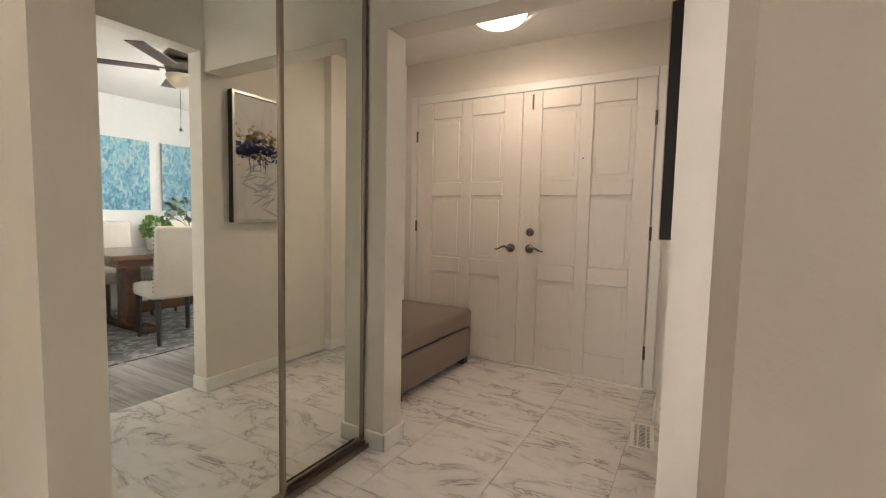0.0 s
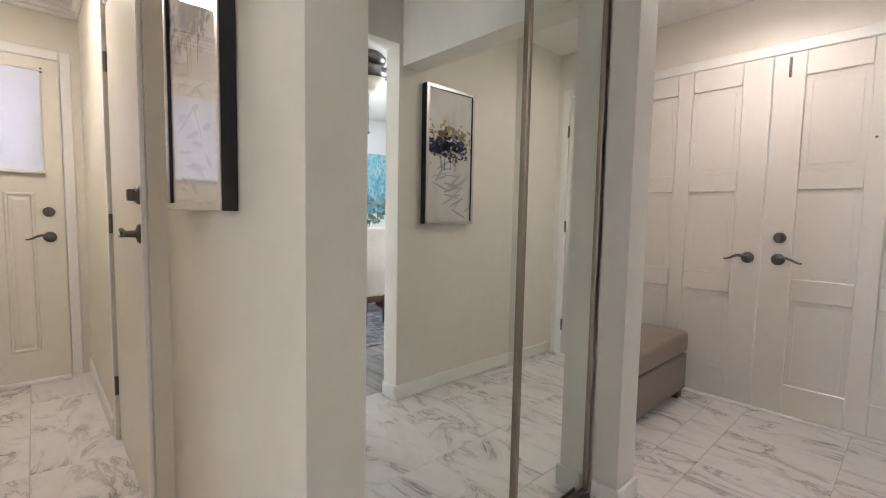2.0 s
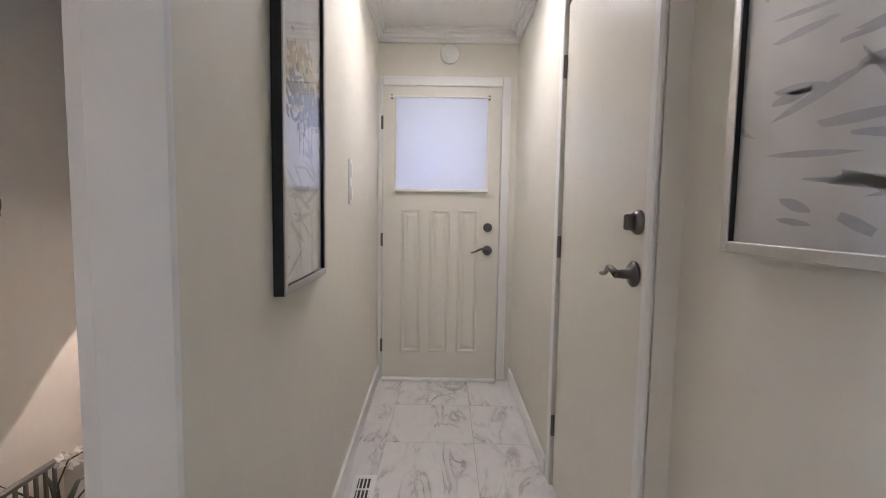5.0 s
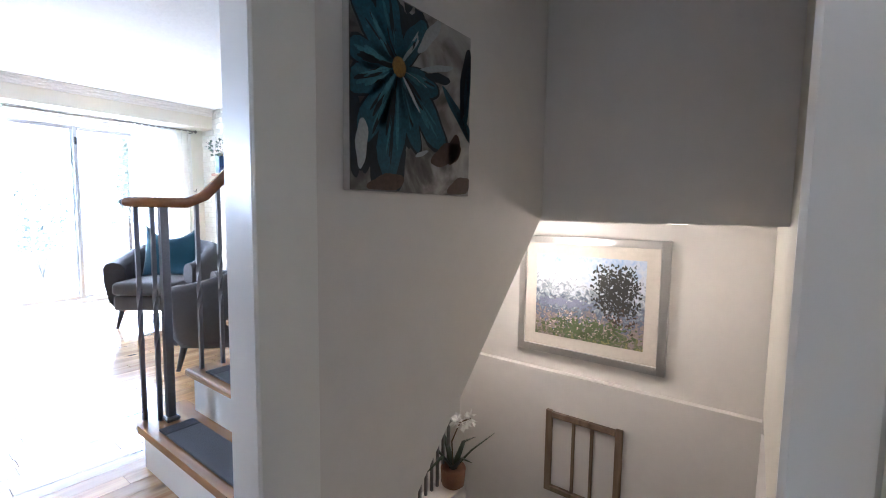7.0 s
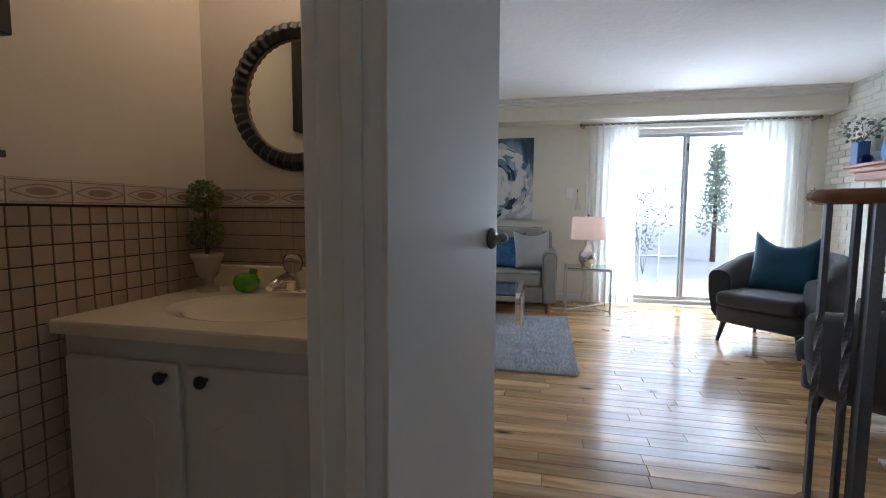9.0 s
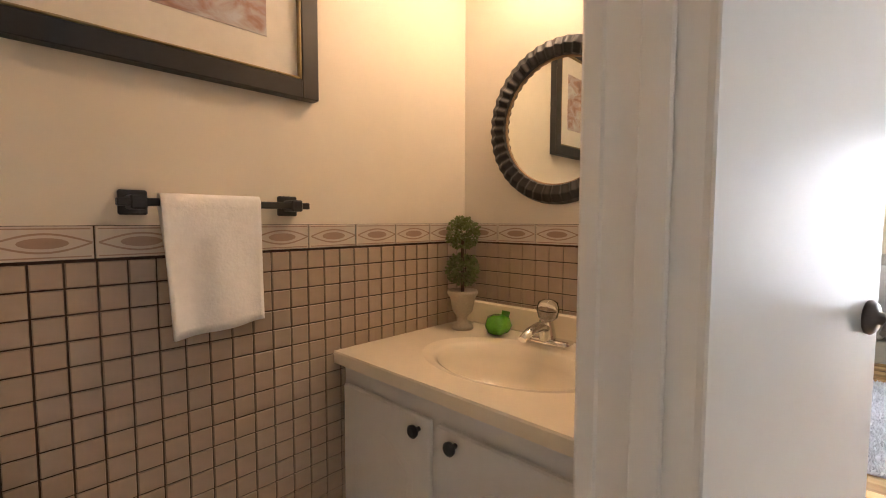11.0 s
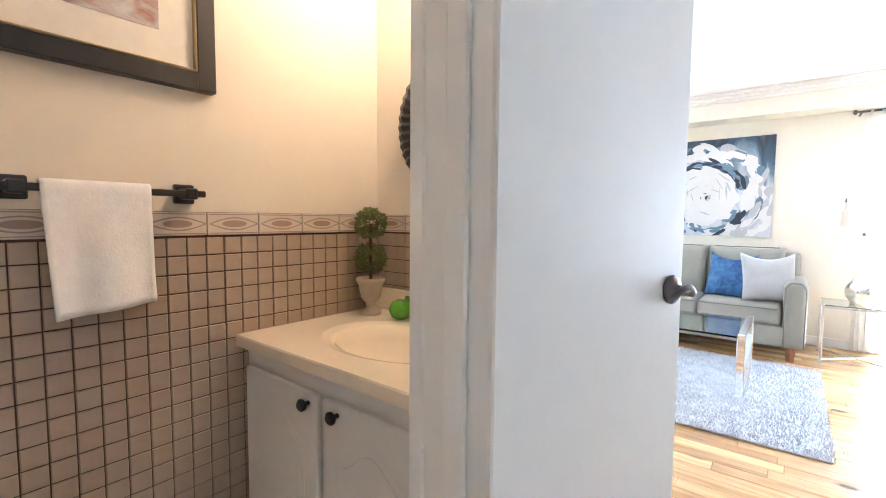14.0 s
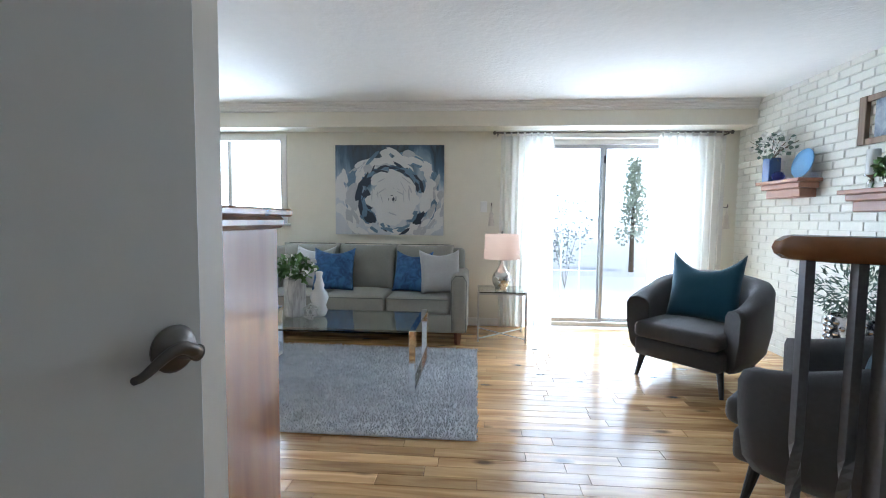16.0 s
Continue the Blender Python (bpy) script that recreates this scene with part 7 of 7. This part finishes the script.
part("window_sill", B(0.30, 1.65, 3.99, 4.06, 0.75, 0.78, bev=0.006), TRIM, w)
part("mullion", B(0.95, 1.0, 4.08, 4.14, 0.85, 2.01), TRIM, w)
for x0, x1 in ((0.42, 0.95), (1.0, 1.53)):
    part("pane", B(x0, x1, 4.10, 4.106, 0.85, 2.01), GLASS, w).visible_shadow = False
t = thing("curtain_rod", "black curtain rod above the dining window", "curtain rod")
part("rod", rod(bmesh.new(), (0.22, 3.96, 2.20), (1.9, 3.96, 2.20), 0.010), BLACK, t)
for x in (0.30, 1.7):
    part("bracket", B(x - 0.008, x + 0.008, 3.96, 4.049, 2.19, 2.202), BLACK, t)
t = thing("sideboard", "warm brown wooden sideboard with glare painted on its top", "sideboard", at(0.36, 2.15))
part("body", B(0.0, 0.45, 0.0, 1.1, 0.07, 0.60, bev=0.004), wood_mat("sideboard_wood", (0.16, 0.07, 0.03), (0.29, 0.14, 0.06), 0.35, along=2, pieces=False), t)
part("base_moulding", B(-0.012, 0.462, -0.012, 1.112, 0.0, 0.075, bev=0.008), SHELFW, t)
# whitish glare on the top is put into its base colour
part("top", B(-0.02, 0.47, -0.02, 1.12, 0.60, 0.625, bev=0.006), mat("glare_pale_top", (0.66, 0.65, 0.63), 0.4), t)
t = thing("buffet_lamp", "white table lamp with a pale drum shade", "lamp", at(0.52, 2.75, 0.625))
part("base", lathe(bmesh.new(), [(0.06, 0), (0.06, 0.012), (0.02, 0.03), (0.035, 0.10), (0.015, 0.20), (0.010, 0.30)], 24), CERAMIC, t)
part("shade", lathe(bmesh.new(), [(0.12, 0.27), (0.105, 0.48)], 32), cloth("pale_shade", (0.66, 0.66, 0.64)), t)
t = thing("magazine_stack", "small stack of dark magazines on the sideboard", "magazines", pose(0.47, 2.30, 0.625, 0, 0, 12))
part("magazine", B(-0.09, 0.09, -0.12, 0.12, 0, 0.010, bev=0.001), BLACK, t)
part("magazine", B(-0.085, 0.09, -0.11, 0.12, 0.0105, 0.020, bev=0.001), PALE, t)

# ---- outside ----
g_ = bmesh.new()
box(g_, -400, -5.0, -700, 700, -0.30, -0.22), box(g_, 3.3, 400, -700, 700, -0.30, -0.22), box(g_, -5.0, 3.3, -700, -7.26, -0.30, -0.22), box(g_, -5.0, 3.3, 4.26, 700, -0.30, -0.22)
structure("ground", g_, mat("pale_paving", (0.72, 0.72, 0.72), 0.9, var=0.1, scale=2), "pale open ground round the house", "ground")
structure("patio", B(-6.5, 3.5, -12.5, BACK - 0.21, -0.22, -0.10, bev=0.01), mat("pale_concrete", (0.80, 0.80, 0.80), 0.85, var=0.06, scale=3, bump=0.2), "pale concrete patio outside the sliding door", "patio")
t = thing("garden_arch", "white metal garden trellis on the patio", "trellis", at(-2.98, -9.6, -0.10))
WHITEM = mat("white_metal", (0.72, 0.73, 0.74), 0.4, var=0.03)
for x in (-0.45, -0.15, 0.15, 0.45):
    part("upright", rod(bmesh.new(), (x, 0, 0), (x, 0, 1.9 if abs(x) > 0.4 else 1.25), 0.014, seg=8), WHITEM, t)
for z in (0.45, 1.25, 1.86):
    part("bar", rod(bmesh.new(), (-0.45, 0, z), (0.45, 0, z), 0.012, seg=8), WHITEM, t)
for x in (-0.3, 0.0, 0.3):
    part("scroll", sweep(bmesh.new(), [(x + 0.15 * math.cos(a), 0, 1.25 + 0.28 * math.sin(a)) for a in (math.radians(15 * q) for q in range(13))], 0.009, 6), WHITEM, t)
t = thing("shrub", "loose green shrub behind the white trellis", "shrub", at(-3.1, -10.6, -0.10))
rg = random.Random(77)
b = bmesh.new()
for k in range(46):
    leaves(b, (rg.uniform(-0.42, 0.42), rg.uniform(-0.2, 0.2), rg.uniform(0.45, 1.70)), 0.24, 13, 0.06, rg, 0.8, 0.1, aspect=0.35)
part("foliage", b, mat("pale_shrub_leaf", (0.24, 0.29, 0.27), 0.7, var=0.3, scale=6), t)
part("stem", stems(bmesh.new(), (0, 0, 0.0), [(rg.uniform(-0.4, 0.4), rg.uniform(-0.2, 0.2), rg.uniform(0.8, 1.5)) for _ in range(5)], 0.006), mat("pale_shrub_stem", (0.34, 0.32, 0.27), 0.8, var=0.2), t)
t = thing("cedar_tree", "tall narrow green cedar beyond the patio", "tree", at(-5.65, -14.6, -0.22))
part("trunk", rod(bmesh.new(), (0, 0, 0), (0, 0, 2.9), 0.07, 0.02), STEM, t)
rg = random.Random(50)
b = bmesh.new()
for k in range(26):
    z = 1.0 + 2.05 * k / 26
    rr = 0.36 * (1 - k / 30) ** 0.8 + 0.04
    for q in range(3):
        a = rg.uniform(0, 6.28)
        leaves(b, (0.5 * rr * math.cos(a), 0.5 * rr * math.sin(a), z), rr * 0.8, 26, 0.10, rg, 0.8, 0.1, aspect=0.3)
part("crown", b, mat("cedar_green", (0.46, 0.50, 0.38), 0.7, var=0.3, scale=6), t)
b = bmesh.new()
box(b, -60, 60, -70, -69.9, -0.2, 40), box(b, -60, 60, 60, 60.1, -0.2, 40)
structure("backdrop", b, glow("bright_overcast_sky", (0.86, 0.93, 1.0), SKY_GLOW), "bright overcast sky beyond the garden", "backdrop")


# ---- laid floors and walls, piece by piece ----
def slab_mesh(name, w, d, h, material, bev=0.002):
    """A tile or board with chamfered upper edges."""
    b = bmesh.new()
    lo = [b.verts.new((x, y, 0)) for x, y in ((0, 0), (w, 0), (w, d), (0, d))]
    mid = [b.verts.new((x, y, h - bev)) for x, y in ((0, 0), (w, 0), (w, d), (0, d))]
    top = [b.verts.new((x, y, h)) for x, y in ((bev, bev), (w - bev, bev), (w - bev, d - bev), (bev, d - bev))]
    for a, c in ((lo, mid), (mid, top)):
        for i in range(4):
            b.faces.new((a[i], a[(i + 1) % 4], c[(i + 1) % 4], c[i]))
    b.faces.new(top)
    return mesh_of(name, b, material)


MESHES = {}


def piece(name, parent, w, d, h, material, m, bev=0.002):
    key = (name, round(w, 3), round(d, 3), material.name)
    if key not in MESHES:
        MESHES[key] = slab_mesh(name, w, d, h, material, bev)
    ob = new(name, MESHES[key])
    ob.parent = parent
    ob.matrix_basis = m
    return ob


def clip_runs(lo, hi, start, step):
    out = []
    x = start
    while x < hi:
        a, c = max(x, lo), min(x + step, hi)
        if c - a > 0.02:
            out.append((a, c))
        x += step
    return out


# hall tiles
bed = bmesh.new()
HALL = [(-1.28, 0.16, -1.2, 3.06), (FOY_L, -1.28, 1.64, 3.06), (EX, -1.28, CY0 - 0.03, CY1 + 0.05), (0.16, 1.4, -1.2, 0.11), (-1.80, -1.28, -1.2, CY0), (-1.80, -1.28, -2.0, -1.2), (-1.28, WX0, -2.0, -1.2)]
for x0, x1, y0, y1 in HALL:
    box(bed, x0, x1, y0, y1, -0.12, -0.004)
floor = structure("floor", bed, GROUT, "white marble-look floor tiles with grey veins", "floor")
T = 0.457
for k, (x0, x1, y0, y1) in enumerate(HALL):
    for a, c in clip_runs(x0, x1, -4.3, T):
        for e, f in clip_runs(y0, y1, -2.0, T):
            piece("tile", floor, c - a - 0.0016, f - e - 0.0016, 0.009, MARBLE, at(a + 0.0008, e + 0.0008, -0.009), 0.0012)

# living room boards, running along x
bed = bmesh.new()
box(bed, BRX - 0.1, LIVX, BACK - 0.05, -3.0, -0.12, -0.018), box(bed, -2.03, WX0, -3.0, -2.0, -0.12, -0.018)
floor2 = structure("floor_living", bed, mat("board_gap", (0.10, 0.06, 0.03), 0.8), "glossy natural hickory strip floor", "floor")
rng = random.Random(4)
W = 0.083
rest = bmesh.new()
count = 0
y = -2.0 - W
row = 0
rows_left = []
while y > BACK - 0.02:
    x0, x1 = (BRX, LIVX) if y + W < -2.99 else (-2.03, WX0)
    x = x0 - rng.uniform(0, 0.9)
    while x < x1:
        ln = rng.choice((0.45, 0.6, 0.75, 0.9, 1.1, 1.3))
        a, c = max(x, x0), min(x + ln, x1)
        if c - a > 0.05:
            near = y > -6.2 and -3.3 < (a + c) / 2 < 0.4
            full = abs(c - a - ln) < 1e-6
            if near and full and count < 300:
                piece("plank", floor2, ln - 0.0012, W - 0.0012, 0.018, OAK, at(a, y, -0.018 + rng.uniform(-0.0003, 0.0003)), 0.0014)
                count += 1
            else:
                box(rest, a, c - 0.0012, y, y + W - 0.0012, -0.018, -0.0002)
        x += ln
    y -= W
OAKR = wood_mat("hardwood_plank_joined", (0.33, 0.165, 0.06), (0.66, 0.43, 0.20), 0.20, along=0, fine=11, coat=0.35, knots=True)
nt = OAKR.node_tree
geo = nt.nodes.new("ShaderNodeNewGeometry")
for n in [n for n in nt.nodes if n.type == "OBJECT_INFO"]:
    for l in list(n.outputs["Random"].links):
        nt.links.new(geo.outputs["Random Per Island"], l.to_socket)
tagged(part("plank_field", rest, OAKR, floor2, "hickory strips further off"), kind="stuff")

# dining room boards
bed = B(0.16, 3.15, 0.56, 4.1, -0.12, -0.014)
floor3 = structure("floor_dining", bed, mat("grey_board_gap", (0.12, 0.12, 0.12), 0.8), "weathered grey plank floor of the dining room", "floor")
y = 0.56
while y < 4.05:
    x = 0.16 - rng.uniform(0, 0.8)
    while x < 3.15:
        a, c = max(x, 0.16), min(x + 1.2, 3.15)
        if c - a > 0.05:
            piece("plank", floor3, round(c - a, 2) - 0.002, 0.176, 0.012, GREYPLANK, at(a, y, -0.012), 0.002)
        x += 1.2
    y += 0.178
structure("floor_kitchen", B(1.4, 3.15, -2.9, 0.56, -0.12, -0.002), GREYPLANK, "plain grey floor of the kitchen", "floor")
structure("floor_bath", B(WX0 + 0.0, 0.01, BY, BN, -0.12, -0.003), MARBLE, "pale marble-look bathroom floor", "floor")

# painted brick wall of the fireplace
FBY0, FBY1, FBZ = -5.15, -4.15, 0.80
bed = bmesh.new()
box(bed, BRX - 0.2, BRX - 0.008, BACK - 0.2, FBY0, 0, H), box(bed, BRX - 0.2, BRX - 0.008, FBY1, -3.05, 0, H), box(bed, BRX - 0.2, BRX - 0.008, FBY0, FBY1, FBZ, H)
bw = structure("wall_brick", bed, MORTAR, "cream-white painted brick fireplace wall", "wall")
BL, BH = 0.205, 0.0655
restb = bmesh.new()
count = 0
for r in range(int(H / BH) + 1):
    z = r * BH
    off = (r % 2) * BL / 2
    y = BACK - off
    while y < -3.05:
        a, c = max(y, BACK), min(y + BL, -3.05)
        hh = min(BH, H - z) - 0.009
        z_in = z < FBZ and a < FBY1 and c > FBY0
        if z_in:
            c, a = (min(c, FBY0), a) if a < FBY0 else (c, max(a, FBY1))
        if c - a > 0.03 and hh > 0.01:
            out = rng.uniform(0, 0.003)
            if z > 1.15 and count < 300 and abs(c - a - BL) < 1e-6 and hh > 0.05 and y < -4.6:
                piece("brick", bw, BL - 0.009, hh, 0.014, BRICK, pose(BRX - 0.012 + out, a, z, 90, 0, 90), 0.004)
                count += 1
            else:
                box(restb, BRX - 0.012, BRX + 0.002 + out, a, c - 0.009, z, z + hh)
        y += BL
tagged(part("brick_field", restb, BRICK, bw, "painted bricks further off"), kind="stuff")

# bathroom mosaic and border
TILE = mat("beige_mosaic", (0.40, 0.31, 0.235), 0.28, var=0.10, scale=9, bump=0.05, bscale=60)
GR2 = mat("brown_grout", (0.06, 0.038, 0.026), 0.9, var=0.2, scale=30)
BORD = mat("border_tile_glaze", (0.62, 0.55, 0.48), 0.3, var=0.06, scale=14)
BORD2 = mat("border_tile_motif", (0.36, 0.25, 0.19), 0.35, var=0.1, scale=14)
PT, TOPZ = 0.0492, 1.083
wain = bmesh.new()
box(wain, 0.000, 0.0095, BY + 0.009, BN, 0, TOPZ + 0.066), box(wain, WX1, 0.0095, BY + 0.0005, BY + 0.009, 0, TOPZ + 0.066)
wn_ = structure("wall_tiling", wain, GR2, "beige square mosaic wainscot with patterned border", "tiling")
restt = bmesh.new()
count = 0
for r in range(21):
    z = TOPZ - (r + 1) * PT
    for c in range(34):
        y = BY + 0.012 + c * PT
        if r < 14 and count < 300 and 3 < c < 27:
            piece("mosaic_tile", wn_, PT - 0.0036, PT - 0.0036, 0.006, TILE, pose(0.001, y + PT - 0.0036, z, 90, 0, -90), 0.0015)
            count += 1
        else:
            box(restt, -0.005, 0.001, y, y + PT - 0.0036, z, z + PT - 0.0036)
    for c in range(15):
        x = -0.006 - (c + 1) * PT
        box(restt, x, x + PT - 0.0036, BY + 0.008, BY + 0.014, z, z + PT - 0.0036)
tagged(part("mosaic_field", restt, TILE, wn_, "beige mosaic tiles"), kind="stuff")
bw_, bh_ = 0.1495, 0.062


def border_tile():
    b = bmesh.new()
    box(b, 0, bw_ - 0.003, 0, 0.006, 0, bh_, bev=0.001)
    return mesh_of("border_tile", b, BORD)


def motif(b):
    cx, cz = bw_ / 2, bh_ / 2
    n = 16
    for s in (-1, 1):
        prev = None
        for i in range(n + 1):
            u = -1 + 2 * i / n
            z0 = s * 0.017 * math.cos(u * math.pi / 2)
            cur = [b.verts.new((cx + u * 0.07, -0.0012, cz + z0 - s * 0.0018)), b.verts.new((cx + u * 0.07, -0.0012, cz + z0 + s * 0.0018))]
            if prev:
                b.faces.new((prev[0], cur[0], cur[1], prev[1]))
            prev = cur
    ring = [b.verts.new((cx + 0.036 * math.cos(a), -0.0010, cz + 0.010 * math.sin(a))) for a in (2 * math.pi * k / 16 for k in range(16))]
    b.faces.new(ring)
    for z in (0.004, bh_ - 0.006):
        box(b, 0.004, bw_ - 0.007, -0.0012, 0.0, z, z + 0.0025)


BT = border_tile()
mb = bmesh.new()
motif(mb)
MO = mesh_of("motif", mb, BORD2)
spots = [pose(0.0, BY + 0.047 + (k + 1) * bw_ - bw_, TOPZ + 0.003, 0, 0, -90) @ Matrix.Translation((0, -0.0065, 0)) for k in range(12)]
spots += [pose(-0.006 - (k + 1) * bw_, BY + 0.0155, TOPZ + 0.003, 0, 0, 180) @ pose(-bw_, 0, 0) for k in range(5)]
for m in spots:
    t = new("border_tile", BT)
    t.parent = wn_
    t.matrix_basis = m
    o = new("motif", MO)
    o.parent = t
